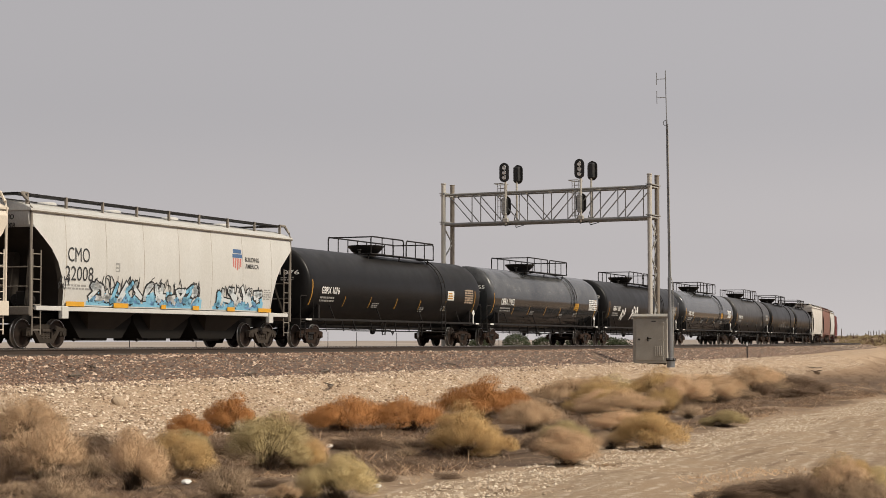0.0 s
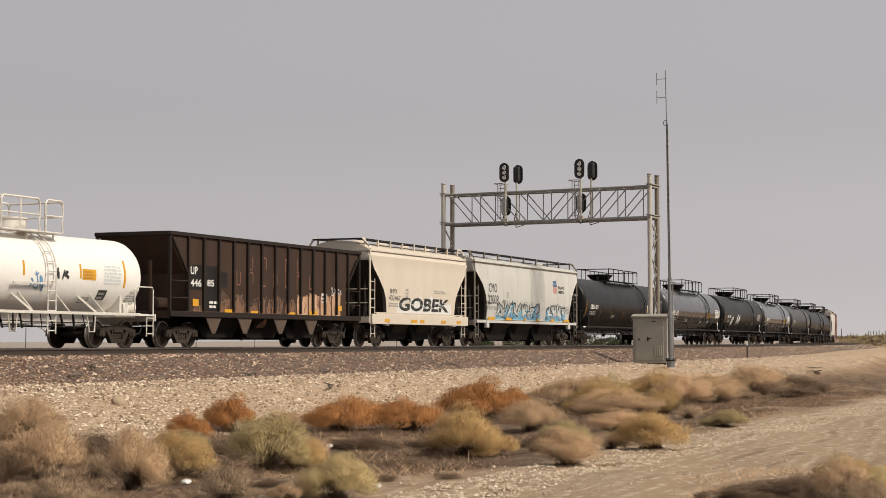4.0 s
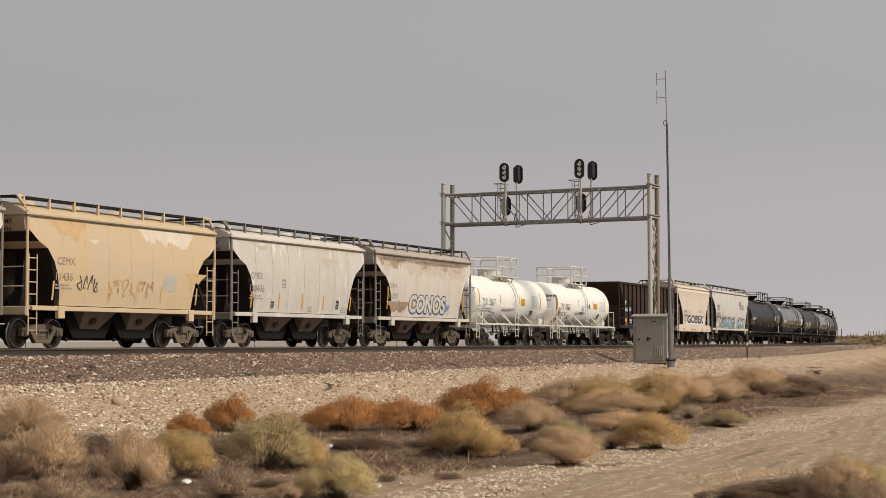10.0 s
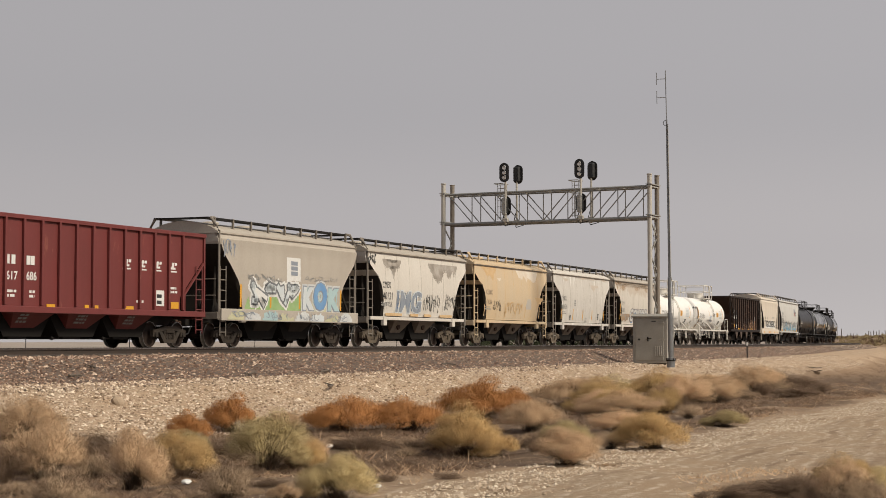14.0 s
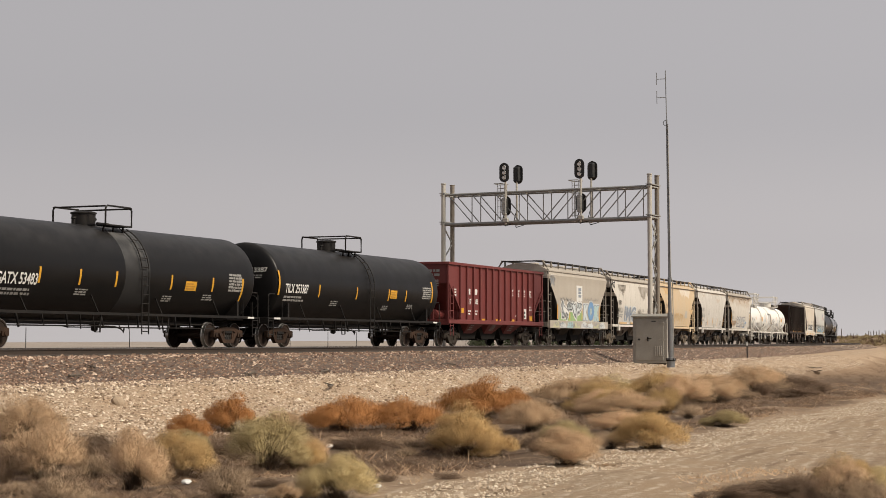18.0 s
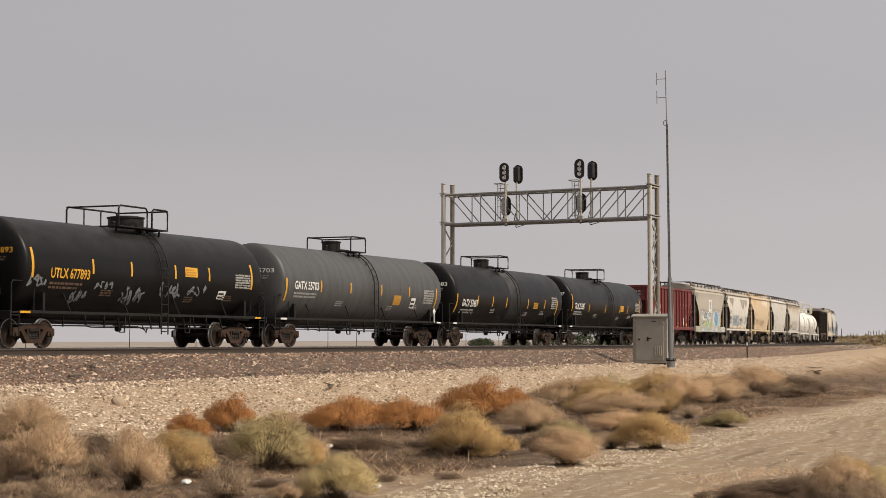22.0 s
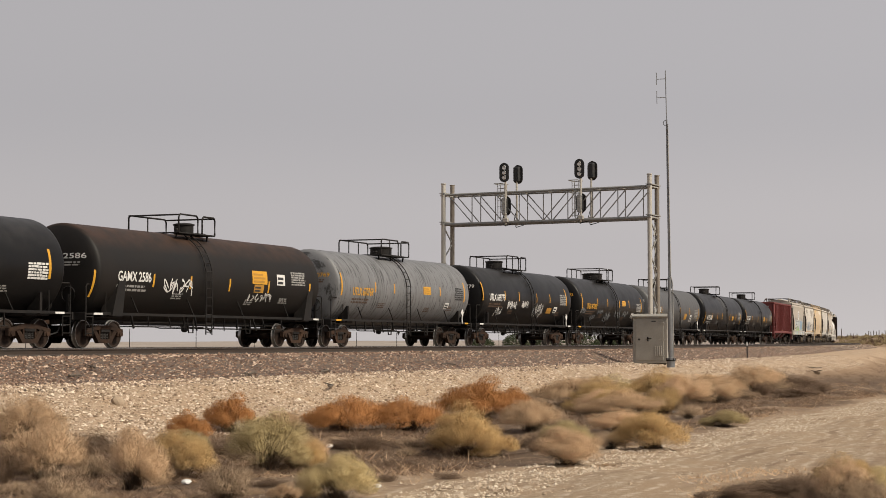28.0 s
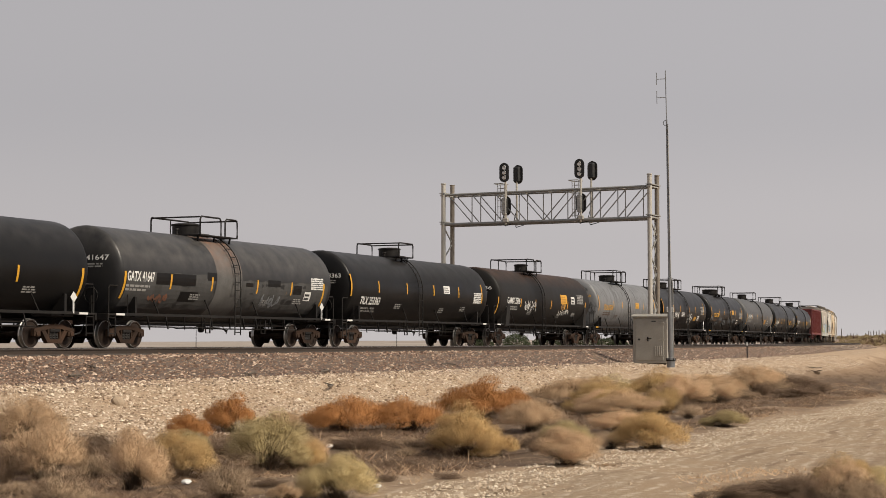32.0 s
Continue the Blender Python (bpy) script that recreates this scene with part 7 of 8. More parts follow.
tank(-191.46, -175.06, "black tank car with white graffiti tags", BLACK, mark="UTLX 669779", mark_box=(-6.32, -4.04, 2.29, 2.69), stripes=(-4.0, -1.81, 1.08, 3.34), stripe_z=(2.38, 2.85), end_x=(-7.26, 6.3), end_z=(2.3, 3.23), small_ink=SMALL_INK, plate=OLD_YELLOW, plate_box=(2.95, 3.77, 1.8, 2.1), panel_box=(5.17, 6.23, 2.3, 2.91), label_box=(4.14, 4.7, 1.84, 2.17), rail=(-2.28, 0.8), manway=(-1.39, 0.45), gate=0.9, rail_h=0.68, ladder_x=0.15,
     extra=(tags(WHITE_MARK, (-5.15, -4.15, -1.03, -0.49, 1, 5, 0.03), (-3.54, -2.2, -0.57, -0.15, 2, 9, 0.04), (-1.41, -0.29, -0.47, -0.12, 3, 8, 0.04), (0.72, 2.26, -0.94, -0.2, 4, 10, 0.032)),))
tank(-207.87, -191.46, "weathered silver-grey tank car with dark cracks in its paint", SILVER, mark="UTLX 670769", mark_box=(-6.02, -4.0, 2.16, 2.54), stripes=(-3.76, -1.74, 3.52), stripe_z=(2.36, 2.79), end_x=(-7.1, 6.6), end_z=(2.15, 3.1), ink=YELLOW, small_ink=SMALL_INK, brake=SILVER, trim=STEEL_DARK, plate_box=(1.52, 2.37, 2.4, 2.76), panel_box=(5.41, 6.4, 2.22, 2.84), panel=BLACK_MARK, label_box=(4.29, 4.78, 1.78, 2.07), rail=(-2.0, 1.06), manway=(0.24, 0.5), gate=0.9, rail_h=0.68, ladder_x=-0.4)
tank(-225.36, -207.87, "rust-streaked black tank car with white graffiti", BLACK_RUST, mark="GAMX 2586", mark_box=(-6.76, -4.75, 2.2, 2.57), big_saddle=True, stripes=(-4.56, -2.15, 0.58, 3.54), stripe_z=(2.07, 2.52), end_x=(-8.1, 6.93), end_z=(1.65, 2.53), plate_box=(2.24, 3.4, 2.39, 2.89), panel_box=(5.36, 6.53, 2.43, 2.98), label_box=(4.18, 4.82, 2.39, 2.81), rail=(-2.15, 0.36), manway=(-0.1, 0.36), gate=0.9, rail_h=0.64, ladder_x=-1.1,
     extra=(tags(WHITE_MARK, (-3.9, -1.94, -0.74, -0.03, 7, 6, 0.05), (2.11, 3.92, -0.8, -0.47, 8, 8, 0.03)), lower_plate))
tank(-243.22, -225.36, "plain black tank car with short yellow strips", BLACK, diamond=False, mark="TILX 253363", mark_box=(-6.94, -4.95, 1.8, 2.17), stripes=(-5.19, -2.12, 0.99, 4.1), stripe_z=(2.36, 2.85), end_x=(-7.97, 7.19), end_z=(2.15, 3.08), plate=WHITE_MARK, plate_ink=GREY_MARK, plate_box=(2.19, 2.96, 2.5, 2.87), panel_box=(6.09, 7.1, 2.12, 2.66), panel=WHITE_MARK, ladder_x=-0.8, rail=(-1.9, -0.25), manway=(-0.6, 0.5))
tank(-260.5, -243.22, "charcoal tank car with rusty centre band", CHARCOAL, mark="GATX 41647", mark_box=(-7.38, -5.72, 2.22, 2.59), stripes=(-4.63, -1.85, 1.5, 4.24), stripe_z=(2.03, 2.54), end_x=(-7.5, 7.0), end_z=(1.65, 2.56), panel_box=(5.88, 6.95, 2.3, 2.79), panel=WHITE_MARK, label_box=(5.39, 5.94, 1.84, 2.2), rail=(-1.85, 0.84), manway=(-1.13, 0.5), gate=0.9, rail_h=0.66, ladder_x=-0.2, centre_band=(-1.55, 0.3, BAND_RUST),
     extra=(worn_side, tags(TAG_GREY, (2.0, 3.4, -1.0, -0.5, 4, 5, 0.06)), tags(PAINT_FADE, (-5.9, -4.6, -0.95, -0.65, 9, 5, 0.07))))
tank(-278.1, -260.5, "black tank car at the tail of the train", BLACK)

for o in TEMPLATES:
    bpy.data.objects.remove(o)
# ---- dry brush ----


def leaf_material(name, cols, rough=0.9):
    m = bpy.data.materials.new(name)
    m.use_nodes = True
    n, l = m.node_tree.nodes, m.node_tree.links
    geo, rp = n.new("ShaderNodeNewGeometry"), n.new("ShaderNodeValToRGB")
    els = rp.color_ramp.elements
    while len(els) < len(cols):
        els.new(0.5)
    for i, c in enumerate(cols):
        els[i].position, els[i].color = i / (len(cols) - 1), (*c, 1)
    l.new(geo.outputs["Random Per Island"], rp.inputs[0])
    hs, info, r = n.new("ShaderNodeHueSaturation"), n.new("ShaderNodeObjectInfo"), n.new("ShaderNodeMapRange")
    r.inputs["To Min"].default_value, r.inputs["To Max"].default_value = 0.82, 1.15
    l.new(info.outputs["Random"], r.inputs["Value"])
    l.new(r.outputs[0], hs.inputs["Value"])
    l.new(rp.outputs[0], hs.inputs["Color"])
    bs, thin, both = n["Principled BSDF"], n.new("ShaderNodeBsdfTranslucent"), n.new("ShaderNodeMixShader")
    l.new(hs.outputs[0], bs.inputs["Base Color"])
    l.new(hs.outputs[0], thin.inputs["Color"])
    bs.inputs["Roughness"].default_value = rough
    bs.inputs["Specular IOR Level"].default_value = 0.15
    both.inputs[0].default_value = 0.28          # dry leaves let some light through
    l.new(bs.outputs[0], both.inputs[1])
    l.new(thin.outputs[0], both.inputs[2])
    l.new(both.outputs[0], n["Material Output"].inputs["Surface"])
    return m


BRUSH = {
    "tan": leaf_material("dry_tan_twigs", [(0.55, 0.36, 0.215), (0.69, 0.475, 0.295), (0.80, 0.59, 0.385)]),
    "olive": leaf_material("olive_yellow_leaves", [(0.47, 0.36, 0.175), (0.61, 0.48, 0.25), (0.73, 0.595, 0.335)]),
    "ochre": leaf_material("ochre_dry_leaves", [(0.48, 0.305, 0.13), (0.62, 0.415, 0.19), (0.73, 0.52, 0.265)]),
    "rust": leaf_material("rust_brown_leaves", [(0.32, 0.135, 0.05), (0.48, 0.22, 0.08), (0.60, 0.31, 0.125)]),
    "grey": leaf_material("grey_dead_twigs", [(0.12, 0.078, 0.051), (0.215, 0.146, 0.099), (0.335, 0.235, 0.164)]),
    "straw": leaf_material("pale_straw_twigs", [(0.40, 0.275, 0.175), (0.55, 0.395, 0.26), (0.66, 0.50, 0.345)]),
}
STEM = leaf_material("dark_brush_stem", [(0.05, 0.036, 0.026), (0.13, 0.095, 0.068)])


def blades(rng, base, tip, width):
    """Thin triangles from base to tip."""
    d = tip - base
    side = np.cross(d, rng.normal(size=d.shape))
    side /= np.linalg.norm(side, axis=1, keepdims=True) + 1e-9
    n = len(base)
    v = np.stack([base - side * width[:, None], base + side * width[:, None], tip], 1).reshape(-1, 3)
    return v, np.arange(3 * n).reshape(-1, 3)


def from_arrays(name, v, f, mat, parent=None, facing=None):
    me = bpy.data.meshes.new(name)
    if facing is not None:                       # turn every blade to the outside of its puff
        tri = v.reshape(-1, 3, 3)
        face = np.cross(tri[:, 1] - tri[:, 0], tri[:, 2] - tri[:, 0])
        f = np.where((np.sum(face * facing, 1) < 0)[:, None], f[:, ::-1], f)
    me.from_pydata(v.tolist(), [], f.tolist())
    if facing is not None:
        me.normals_split_custom_set_from_vertices(np.repeat(facing, 3, 0).tolist())
    me.materials.append(mat)
    ob = new(name, me)
    ob.parent = parent
    return ob


def dome(rng, n, lumps, low=-0.1):
    """Points in an uneven dome of unit width, thick near its skin."""
    phi = rng.uniform(0, 2 * np.pi, n)
    up = rng.uniform(low, 1, n)
    flat = np.sqrt(np.clip(1 - up * up, 0, 1))
    d = np.stack([flat * np.cos(phi), flat * np.sin(phi), up], 1)
    k = np.ones(n) * 0.78
    for c, amp in lumps:
        k += amp * np.clip(d @ c, 0, 1) ** 6
    rad = k * rng.uniform(0.35, 1, n) ** 0.45
    p = d * rad[:, None] * 0.5
    p[:, 2] = np.abs(p[:, 2]) * 1.75 + 0.02
    return p, d


def clumps(rng, n, count):
    """Points on many overlapping puffs that fill one ragged dome, one wide and one high."""
    ang = rng.uniform(0, 2 * np.pi, count)
    out = 0.4 * np.sqrt((np.arange(count) + rng.random(count)) / count)
    rad = rng.uniform(0.08, 0.17, count)
    roof = 0.8 * np.sqrt(1 - (out / 0.47) ** 2) * rng.uniform(0.74, 1.1, count)
    c = np.stack([out * np.cos(ang), out * np.sin(ang), roof * rng.uniform(0.2, 1, count) ** 0.4], 1)
    w = rad ** 2
    i = rng.choice(count, n, p=w / w.sum())
    d = rng.normal(size=(n, 3))
    d /= np.linalg.norm(d, axis=1, keepdims=True)
    reach = rng.uniform(0.25, 1.05, n) ** 0.5 + np.where(rng.random(n) < 0.13, rng.uniform(0, 0.6, n), 0)
    p = c[i] + d * (rad[i] * reach)[:, None]
    p[:, 2] = np.abs(p[:, 2])
    p[:, :2] *= 0.5 / np.percentile(np.abs(p[:, :2]), 96)
    p[:, 2] /= np.percentile(p[:, 2], 92)
    return p, d


def bush_model(kind, seed, leaves, stems, label):
    rng = np.random.default_rng(seed)
    b = empty("bush", label, "bush", "dry bushes beside the railway")
    p, d = clumps(rng, stems, 14)
    root = np.stack([rng.normal(0, 0.07, stems), rng.normal(0, 0.07, stems), np.zeros(stems)], 1)
    mid = root + (p - root) * 0.55 + rng.normal(0, 0.03, (stems, 3)) + np.array([0, 0, 0.05])
    v1, f1 = blades(rng, root, mid + (p - mid) * 0.1, rng.uniform(0.003, 0.006, stems))
    v2, f2 = blades(rng, mid, p + d * 0.04, rng.uniform(0.002, 0.004, stems))
    tagged(from_arrays("woody_base", np.concatenate([v1, v2]), np.concatenate([f1, f2 + len(v1)]), STEM if kind != "grey" else BRUSH["grey"], b), kind="stuff")
    p, d = clumps(np.random.default_rng(seed + 500), leaves, 52)
    out = p - np.array([0, 0, -0.12])
    out /= np.linalg.norm(out, axis=1, keepdims=True)
    rise, stray = {"rust": (1.0, 0.45), "straw": (0.5, 0.5), "grey": (0.15, 0.7)}.get(kind, (0.35, 0.7))
    way = out * 0.7 + d * 0.25 + np.array([0.15, 0, rise]) + rng.normal(0, stray, (leaves, 3))
    way /= np.linalg.norm(way, axis=1, keepdims=True)
    ln = rng.uniform(0.05, 0.14, leaves) if kind in ("grey", "rust", "straw") else rng.uniform(0.03, 0.075, leaves)
    wide = rng.uniform(0.0012, 0.0026, leaves)
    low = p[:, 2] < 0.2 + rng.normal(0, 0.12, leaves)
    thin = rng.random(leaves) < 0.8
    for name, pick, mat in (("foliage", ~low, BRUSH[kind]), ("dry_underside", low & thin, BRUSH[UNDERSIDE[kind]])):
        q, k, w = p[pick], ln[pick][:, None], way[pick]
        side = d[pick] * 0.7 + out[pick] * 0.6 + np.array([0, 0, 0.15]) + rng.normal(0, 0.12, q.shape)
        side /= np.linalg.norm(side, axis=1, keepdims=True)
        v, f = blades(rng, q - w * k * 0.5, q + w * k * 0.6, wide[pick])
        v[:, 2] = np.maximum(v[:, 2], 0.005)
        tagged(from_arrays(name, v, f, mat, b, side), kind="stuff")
    return b


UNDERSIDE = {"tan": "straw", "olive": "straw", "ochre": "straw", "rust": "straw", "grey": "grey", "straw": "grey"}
WORDS = {"tan": "dry tan tumbleweed bush on the sandy ground", "olive": "olive-yellow saltbush dome on the sandy ground", "ochre": "golden ochre dry bush on the slope foot",
         "rust": "rust-brown dry bush at the slope foot", "grey": "low grey-brown dead brush on the ground", "straw": "pale straw-coloured twiggy dead bush"}
MODELS = {}
for q, (kind, n_leaf, n_stem) in enumerate((("tan", 40000, 420), ("olive", 42000, 300), ("ochre", 42000, 300), ("rust", 26000, 420), ("grey", 11000, 520), ("straw", 9000, 480))):
    MODELS[kind] = [bush_model(kind, 11 * q + k, n_leaf, n_stem, WORDS[kind]) for k in range(3)]
USED = set()


def plant(kind, rows, seed):
    """Rows of s, lat, width, height."""
    rng = random.Random(seed)
    for i, (s, lat, w, h) in enumerate(rows):
        x, y, _ = on_line(s, lat)
        z = float(ground_z(x, y)) - 0.04
        m = pose(x, y, z, rng.uniform(-5, 5), rng.uniform(-5, 5), rng.uniform(0, 360)) @ Matrix.Diagonal((w * 1.06, w * 1.06, h * (1.22 if s > 33 else 0.98 if s < 13 else 1.1), 1))
        model = MODELS[kind][i % 3]
        if model.name in USED:
            copy_thing(model, m)
        else:
            USED.add(model.name)
            model.matrix_basis = m


plant("tan", [(12.0, 12.6, 1.24, 0.92), (6.2, 17.3, 1.12, 0.76), (5.4, 19.5, 0.83, 0.78), (9.8, 19.9, 0.76, 0.54), (21.7, 13.2, 0.88, 0.54), (12.0, 24.1, 1.13, 0.76), (40.2, 14.6, 2.02, 0.74), (32.6, 18.6, 1.86, 0.67), (44.2, 18.4, 1.69, 0.89), (62.0, 15.9, 1.61, 0.83)], 1)
plant("straw", [(2.3, 20.4, 0.85, 0.46), (6.6, 17.9, 0.54, 0.38), (4.4, 21.7, 0.67, 0.49), (15.0, 11.1, 0.5, 0.35), (16.3, 19.2, 1.34, 0.54), (18.6, 22.9, 1.36, 0.55), (5.0, 29.5, 1.05, 0.25), (4.4, 28.5, 0.84, 0.2), (6.0, 30.3, 0.65, 0.51), (5.1, 20.2, 0.5, 0.22), (8.9, 21.8, 0.46, 0.31), (12.1, 24.8, 0.49, 0.14)], 6)
plant("grey", [(5.5, 17.1, 0.53, 0.53), (10.4, 15.3, 0.79, 0.5), (7.4, 19.0, 0.35, 0.38), (13.0, 16.5, 0.94, 0.47), (8.3, 19.6, 0.79, 0.39), (15.6, 12.7, 0.5, 0.25), (14.6, 14.1, 0.6, 0.21), (15.1, 18.6, 1.48, 0.52), (7.7, 22.6, 0.92, 0.37), (8.7, 23.2, 0.76, 0.23), (15.3, 20.0, 1.07, 0.47), (14.7, 18.2, 0.8, 0.34), (15.2, 22.3, 0.93, 0.53), (37.3, 14.1, 1.31, 0.56), (33.8, 17.1, 1.46, 0.62), (33.7, 20.2, 1.04, 0.67), (60.8, 12.7, 1.09, 0.47), (29.0, 22.1, 0.94, 0.52), (63.4, 16.5, 1.94, 1.0), (65.4, 17.4, 1.71, 0.8)], 5)
plant("grey", [(59.0, 19.5, 1.52, 0.64), (51.7, 17.4, 1.18, 0.54), (68.9, 6.7, 1.8, 0.52), (92.5, 13.5, 0.71, 0.36), (6.3, 29.0, 1.37, 0.42), (6.5, 28.4, 0.8, 0.4), (6.2, 29.4, 0.8, 0.5), (5.6, 28.7, 0.9, 0.36), (5.9, 28.1, 0.7, 0.3), (5.4, 29.6, 0.8, 0.4), (6.5, 29.7, 0.52, 0.52), (5.2, 25.0, 0.48, 0.15), (6.7, 21.1, 0.95, 0.26), (4.8, 22.7, 0.63, 0.22), (4.2, 19.3, 0.49, 0.24), (12.2, 12.0, 0.57, 0.39), (11.2, 21.3, 0.99, 0.22), (16.1, 21.0, 0.8, 0.32)], 205)
plant("ochre", [(7.6, 18.9, 1.03, 0.68), (9.5, 20.4, 0.46, 0.44), (14.5, 21.1, 1.29, 0.74), (14.6, 21.7, 0.74, 0.5), (50.5, 13.7, 1.63, 0.91), (44.7, 16.4, 1.48, 0.95), (16.4, 24.3, 1.13, 0.84), (24.4, 21.4, 0.92, 0.64), (7.5, 29.7, 0.54, 0.48)], 3)
plant("olive", [(9.9, 17.6, 0.8, 0.54), (9.1, 19.7, 1.18, 0.82), (4.7, 23.3, 0.9, 0.56), (16.9, 22.3, 1.01, 0.76), (45.2, 14.1, 1.51, 0.8), (27.4, 23.0, 1.05, 0.64)], 2)
plant("rust", [(33.2, 14.8, 1.04, 0.52), (16.7, 13.5, 0.83, 0.48), (19.7, 12.8, 1.03, 0.7), (21.5, 14.9, 1.55, 1.0), (22.5, 16.2, 1.94, 1.1), (29.4, 15.2, 1.74, 1.12), (28.3, 16.9, 0.97, 0.72)], 4)
plant("straw", [(67.0, 14.5, 1.66, 0.99), (57.2, 18.2, 1.93, 1.0), (46.4, 17.6, 1.88, 1.05), (53.5, 16.9, 1.39, 0.7), (55.5, 18.6, 1.41, 0.75), (6.0, 30.3, 0.72, 0.65), (26.4, 21.7, 0.72, 0.43)], 301)
plant("grey", [(57.7, 18.5, 1.7, 0.97), (51.9, 19.7, 1.78, 0.7), (44.7, 18.6, 1.82, 0.48), (52.8, 18.3, 1.37, 0.8), (52.6, 20.3, 1.12, 0.4), (6.1, 28.9, 0.96, 0.46), (6.2, 29.3, 0.82, 0.5), (5.7, 28.6, 0.59, 0.22), (35.9, 19.4, 1.06, 0.6)], 302)
plant("tan", [(37.3, 19.2, 1.26, 0.9), (5.6, 30.0, 0.57, 0.72)], 303)
plant("straw", [(5.3, 30.1, 0.8, 0.86), (5.6, 30.5, 0.9, 0.92), (5.2, 30.4, 0.6, 0.7)], 304)
plant("grey", [(5.45, 30.2, 0.85, 0.8), (5.1, 30.0, 0.6, 0.5)], 305)
plant("olive", [(5.9, 30.4, 0.7, 0.84)], 306)
plant("tan", [(22.6, 19.4, 0.95, 0.68), (23.3, 21.5, 1.22, 0.61), (4.0, 22.8, 0.46, 0.31), (7.6, 16.1, 0.95, 0.67)], 310)
plant("straw", [(16.8, 21.8, 0.92, 0.58), (16.2, 23.5, 1.0, 0.56), (30.1, 21.3, 0.94, 0.7), (5.5, 21.2, 0.74, 0.45), (4.4, 21.2, 0.63, 0.36), (3.4, 18.9, 0.63, 0.44), (5.9, 22.3, 0.49, 0.28), (14.0, 20.1, 0.88, 0.39)], 311)
plant("ochre", [(34.7, 19.2, 1.04, 0.86)], 312)
for kind, count, sd in (("tan", 12, 75), ("straw", 9, 76), ("ochre", 6, 77), ("grey", 9, 78)):
    rng = random.Random(sd)
    plant(kind, [(rng.uniform(33, 62), rng.uniform(13.6, 18.2), rng.uniform(1.0, 1.8), rng.uniform(0.5, 0.85)) for _ in range(count)], sd)
for kind, count, sd in (("straw", 8, 74), ("grey", 22, 72)):
    rng = random.Random(sd)
    plant(kind, [(rng.uniform(3, 34), rng.uniform(14.5, 20.5), rng.uniform(0.35, 0.8), rng.uniform(0.15, 0.32)) for _ in range(count)], sd)


def tufts(name, count, s_range, lat_range, size, mat, seed, label, per=7, skew=1.3):
    """Low dead grass and twigs, a mat of many small blades."""
    rng = np.random.default_rng(seed)
    s = s_range[0] + (s_range[1] - s_range[0]) * rng.random(count) ** skew
    lat = rng.uniform(*lat_range, count)
    x, y, _ = on_line(s, lat)
    keep = ripple(x * 0.9 + 3, y * 0.9) > -0.02
    x, y = x[keep], y[keep]
    base = np.stack([x, y, ground_z(x, y) - 0.01], 1)
    base = np.repeat(base, per, 0)
    base[:, :2] += rng.normal(0, 0.12, (len(base), 2))
    tip = base + np.stack([rng.normal(0, 0.7, len(base)), rng.normal(0, 0.7, len(base)), rng.uniform(0.15, 1.0, len(base))], 1) * rng.uniform(0.4, 1, (len(base), 1)) * size
    v, f = blades(rng, base, tip, rng.uniform(0.004, 0.009, len(base)))
    return tagged(from_arrays(name, v, f, mat), label, "dry grass", kind="stuff")


tufts("dead_twigs", 11000, (0, 60), (12.8, 22.5), 0.22, BRUSH["grey"], 21, "mat of grey-brown dead twigs between bushes", 8)
tufts("dry_grass", 2400, (0, 75), (12.4, 23.0), 0.26, BRUSH["tan"], 22, "sparse pale dry grass between bushes", 6)
tufts("roadside_grass", 800, (0, 12), (27.0, 32.0), 0.13, BRUSH["tan"], 23, "dry grass beyond the dirt road", 8)
tufts("verge_twigs", 1500, (45, 130), (12.0, 20.0), 0.3, BRUSH["grey"], 24, "sparse dead twigs along the far verge", 6)


def far_brush(name, count, s_range, lat_range, mat, seed, size):
    rng = np.random.default_rng(seed)
    vs, fs, off = [], [], 0
    for _ in range(count):
        s, lat = rng.uniform(*s_range), rng.uniform(*lat_range)
        x, y, _ = on_line(s, lat)
        n = 160
        p, d = dome(rng, n, [])
        sc = size * rng.uniform(0.6, 1.3)
        p = p * np.array([sc, sc, sc * 0.7]) + np.array([x, y, float(ground_z(x, y)) - 0.05])
        way = d + rng.normal(0, 0.4, (n, 3))
        v, f = blades(rng, p - way * 0.09, p + way * 0.14, np.full(n, 0.035))
        vs.append(v)
        fs.append(f + off)
        off += len(v)
    return tagged(from_arrays(name, np.concatenate(vs), np.concatenate(fs), mat), "low olive-brown brush over the far rise", "brush", kind="stuff")


far_brush("far_brush", 320, (300, 430), (5.5, 34), leaf_material("dull_far_brush", [(0.22, 0.17, 0.09), (0.33, 0.26, 0.145), (0.44, 0.36, 0.22)]), 31, 1.5)
far_brush("far_scrub", 220, (296, 430), (5.5, 34), BRUSH["grey"], 32, 1.2)

# ---- posts, stakes, fence and litter ----
WOOD = material("weathered_post_wood", (0.11, 0.085, 0.065), 0.9, 0, (0.17, 0.14, 0.11), 0.6, 4, 40, 0.3)
for i, s in enumerate([49, 57.7, 64.3, 71, 75.5, 80.8, 85.2, 92, 99, 106, 114, 122, 130, 139, 148]):
    x, y, _ = on_line(s, -15)
    post = empty("fence_post", "thin steel fence post behind the railway", "fence post", "fence posts behind the line", pose(x, y, float(ground_z(x, y)) - 0.1))
    bm = bmesh.new()
    box(bm, 0, 0, 1.05, 0.035, 0.008, 2.1)
    box(bm, 0, 0.018, 1.05, 0.008, 0.035, 2.1)
    part("shaft", bm, STEEL_DARK, post)
    bm = bmesh.new()
    box(bm, 0, 0, 2.12, 0.05, 0.05, 0.05, bevel=0.01)
    part("cap", bm, GALV, post)
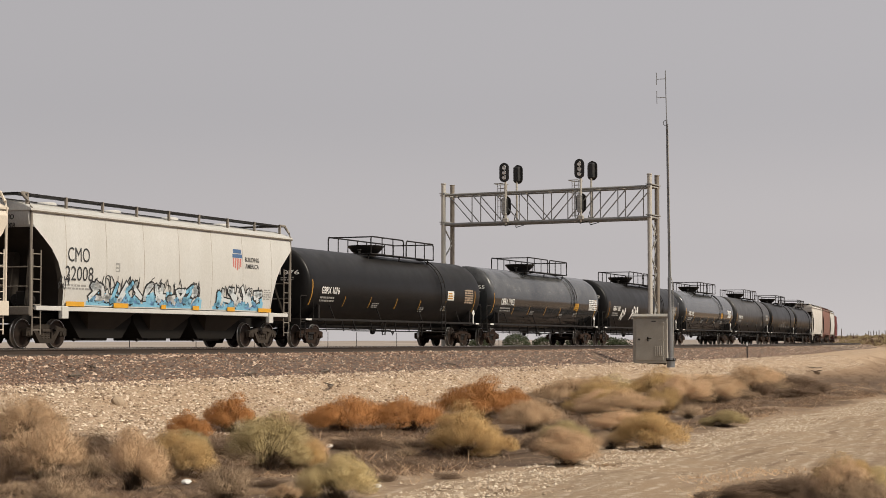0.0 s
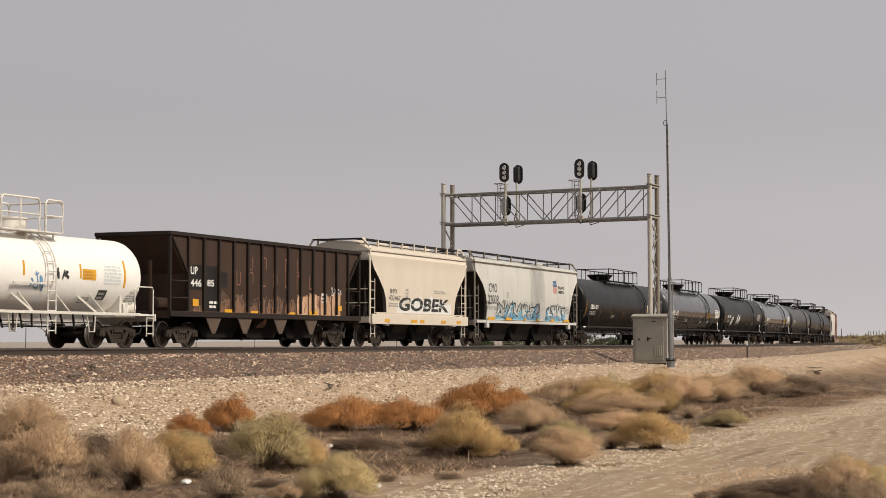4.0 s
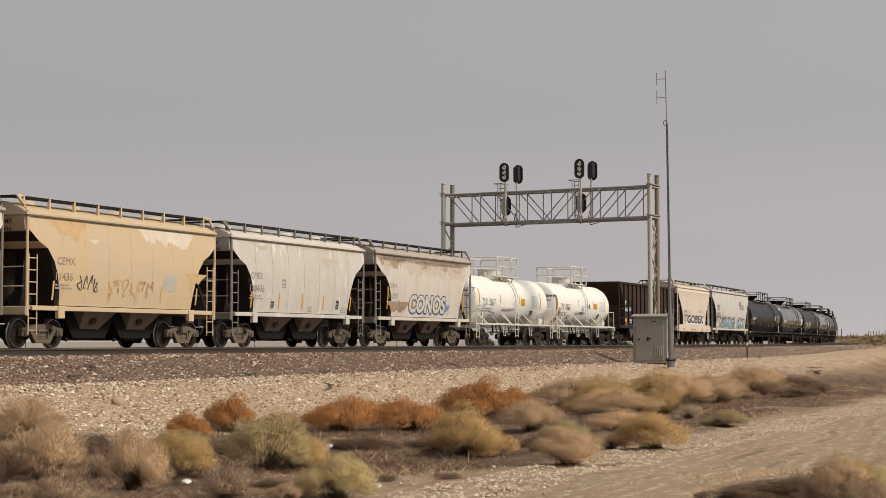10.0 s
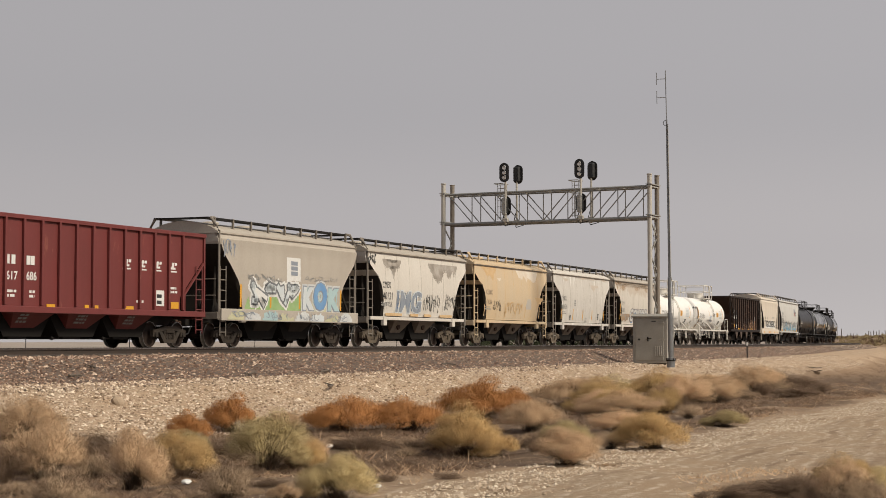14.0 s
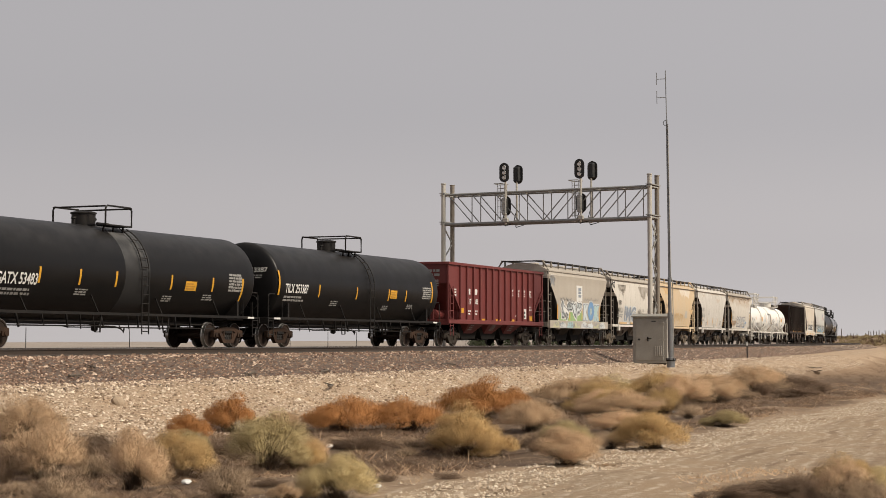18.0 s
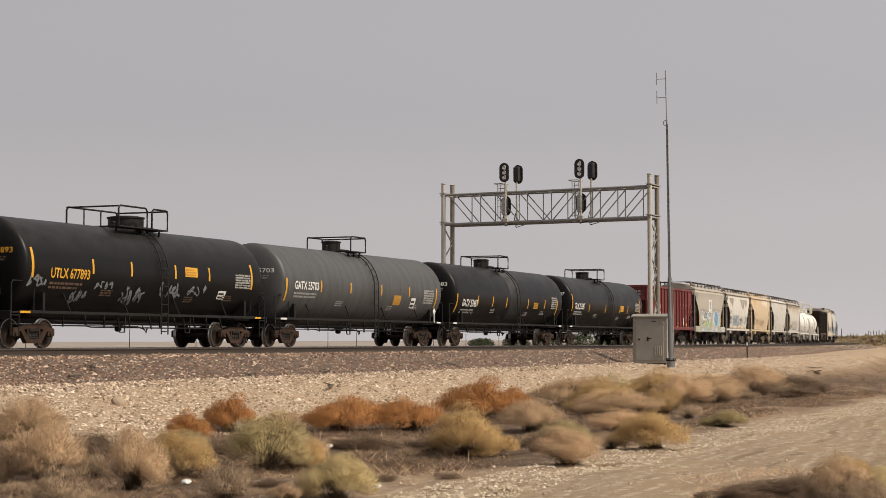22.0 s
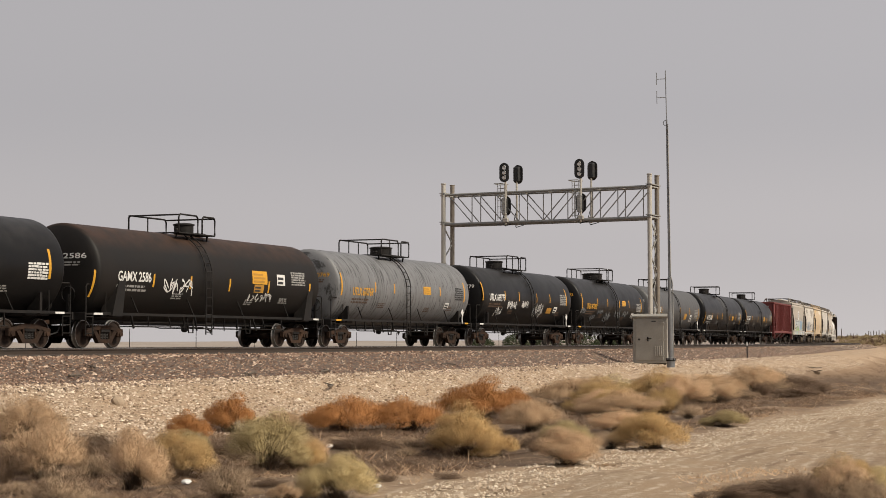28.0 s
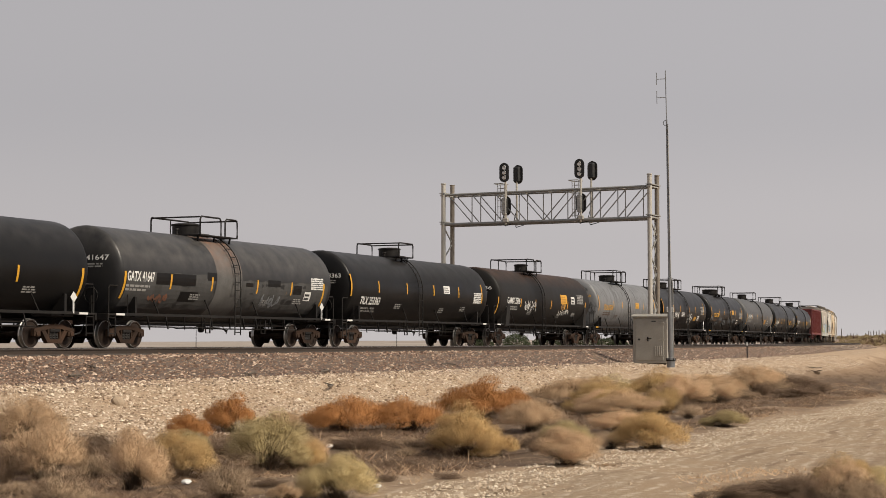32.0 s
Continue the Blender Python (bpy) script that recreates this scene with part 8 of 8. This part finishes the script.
for i, (px, h) in enumerate(((93.3, 0.9), (94.1, 1.1), (94.7, 1.0), (95.6, 0.95), (97.5, 1.0), (98.2, 1.5), (98.8, 1.3), (99.4, 1.6), (100.0, 1.4), (100.6, 1.7), (101.3, 1.3), (102.1, 1.6), (91.9, 2.4))):
    st = empty("wooden_stake", "dark weathered wooden stake on the brushy rise", "stake", "stakes on the rise", pose(px, 400, float(ground_z(px, 400)) - 0.1, 0, random.uniform(-4, 4), 0))
    bm = bmesh.new()
    lathe(bm, [(0.0, 0.09), (h + 0.2, 0.08), (h + 0.26, 0.05)], 8, "z")
    part("shaft", bm, WOOD, st)
x, y, _ = on_line(94.9, 8.6)
mk = empty("marker_post", "slim dark marker post with white top beside ballast", "marker post", m=pose(x, y, float(ground_z(x, y)) - 0.05))
bm = bmesh.new()
box(bm, 0, 0, 0.45, 0.07, 0.07, 0.9, bevel=0.008)
part("shaft", bm, STEEL_DARK, mk)
bm = bmesh.new()
box(bm, 0, 0, 1.0, 0.075, 0.075, 0.22, bevel=0.008)
part("top_band", bm, WHITE_MARK, mk)


def litter(name, label, category, s, lat, bm, mat, turn=0.0, up=0.0):
    x, y, _ = on_line(s, lat)
    ob = part(name, bm, mat, None)
    ob.matrix_basis = pose(x, y, float(ground_z(x, y)) + up, 0, 0, turn)
    return tagged(ob, label, category)


bm = bmesh.new()
lathe(bm, [(-0.13, 0.01), (-0.12, 0.035), (0.08, 0.035), (0.11, 0.015), (0.14, 0.013)], 10, "x", (0, 0, 0.05))
litter("plastic_bottle", "white plastic bottle lying among brush", "litter", 13.4, 18.7, bm, WHITE_MARK, 70, 0.1)
for s, lat, r in ((6.4, 19.8, 0.07), (6.3, 23.1, 0.06), (35.6, 19.4, 0.09)):
    bm = bmesh.new()
    bmesh.ops.create_icosphere(bm, subdivisions=2, radius=r)
    for v in bm.verts:
        v.co = Vector((v.co.x * 1.4, v.co.y, v.co.z * 0.6)) * (1 + 0.4 * noise.noise(v.co * 14 + Vector((s, 0, 0))))
    litter("crumpled_paper", "crumpled white paper litter on the dirt", "litter", s, lat, bm, WHITE_MARK, s * 40, 0.04)
bm = bmesh.new()
bmesh.ops.create_icosphere(bm, subdivisions=2, radius=0.17)
for v in bm.verts:
    v.co = v.co * (1 + 0.35 * noise.noise(v.co * 5))
litter("boulder", "tan rock lying on the gravel slope", "rock", 18.3, 10.5, bm, material("tan_rock", (0.42, 0.32, 0.22), 0.9, 0, (0.3, 0.22, 0.15), 0.6, 6, 30, 0.5), 20, 0.05)
for k, (s, lat, ln, turn) in enumerate(((17.5, 7.6, 0.6, 80), (20.5, 7.7, 0.5, 60), (22, 7.2, 0.7, 110), (29, 8.0, 0.9, 75), (34, 8.0, 1.0, 70), (45, 7.8, 1.1, 60), (30, 10.2, 1.2, 95), (95.6, 12.6, 1.7, 130), (93.5, 13.2, 1.4, 110), (89, 19, 3.5, 60), (91, 19.5, 2.6, 20))):
    bm = bmesh.new()
    rng = random.Random(k)
    pts = [(t * ln - ln / 2, rng.uniform(-0.08, 0.08) * ln, 0.05 + rng.uniform(0, 0.08) * ln) for t in np.linspace(0, 1, 5)]
    pipe(bm, pts, 0.028 if ln < 2 else 0.07, 6)
    pipe(bm, [pts[2], (pts[2][0] + 0.15 * ln, pts[2][1] + 0.2 * ln, pts[2][2] + 0.05 * ln)], 0.018 if ln < 2 else 0.05, 5)
    x, y, _ = on_line(s, lat)
    ob = part("driftwood", bm, WOOD, None)
    zz = float(np.interp(lat, (5.0, 6.15, 6.6, 7.5, 8.3), (-0.22, -0.22, -0.28, -0.66, -0.93))) if lat < 8.3 else float(ground_z(x, y))
    ob.matrix_basis = pose(x, y, zz, 0, 0, turn)
    tagged(ob, "dark dead branch lying on the gravel", "branch", "dead branches on the slope")

# ---- far trees beyond the line ----
FAR_LEAF = leaf_material("far_tree_leaves", [(0.035, 0.045, 0.025), (0.07, 0.085, 0.045), (0.12, 0.13, 0.075)])
for i, (x, y, h, w) in enumerate(((14, 330, 3.4, 7), (20, 335, 2.8, 8), (27, 340, 3.6, 7), (33, 345, 2.6, 9), (8, 360, 2.4, 6), (30, 300, 1.6, 5))):
    rng = np.random.default_rng(50 + i)
    z = float(ground_z(x, y))
    tr = empty("far_tree", "low dark-green tree far across the plain", "tree", "trees across the plain", pose(x, y, z))
    bm = bmesh.new()
    lathe(bm, [(-0.1, 0.16), (h * 0.35, 0.12), (h * 0.7, 0.05)], 8, "z")
    for k in range(5):
        a = k * 1.3
        pipe(bm, [(0, 0, h * 0.25), (w * 0.15 * math.cos(a), w * 0.15 * math.sin(a), h * 0.5), (w * 0.28 * math.cos(a), w * 0.28 * math.sin(a), h * 0.7)], 0.05, 5)
    part("trunk", bm, WOOD, tr)
    n = 1600
    lumps = [(np.array([math.cos(a), math.sin(a), 0.4]) / 1.077, rng.uniform(-0.1, 0.3)) for a in rng.uniform(0, 6.28, 6)]
    p, d = dome(rng, n, lumps)
    p = p * np.array([w, w, h * 1.05]) + np.array([0, 0, 0.15 * h])
    way = rng.normal(0, 1, (n, 3))
    v, f = blades(rng, p - way * 0.12, p + way * 0.14, np.full(n, 0.09))
    from_arrays("crown", v, f, FAR_LEAF, tr)


def motions():
    """The train runs along the far track; every wheelset rolls."""
    for car, spec in CARS:
        mid, arm = (spec["front"] + spec["rear"]) / 2, (spec["front"] - spec["rear"]) / 2 - OVERHANG
        rows = []
        for t in [0, 0.5] + list(range(1, 32)) + [31.5, 32]:
            s = mid + run(t)
            xa, ya, _ = on_line(s - arm)
            xb, yb, _ = on_line(s + arm)
            rows.append((t, pose((xa + xb) / 2, (ya + yb) / 2, 0, 0, 0, math.degrees(math.atan2(yb - ya, xb - xa)))))
        walk(car, rows)
    rows = [(k / 15, pose(0, 0, 0, 0, math.degrees(run(k / 15) / WHEEL_R) % 360, 0)) for k in range(32 * 15 + 1)]
    walk(WHEELSETS[0], rows)
    rolling = WHEELSETS[0].animation_data
    for w in WHEELSETS[1:]:
        w.rotation_mode = "QUATERNION"
        w.animation_data_create()
        w.animation_data.action = rolling.action
        w.animation_data.action_slot = rolling.action_slot


motions()
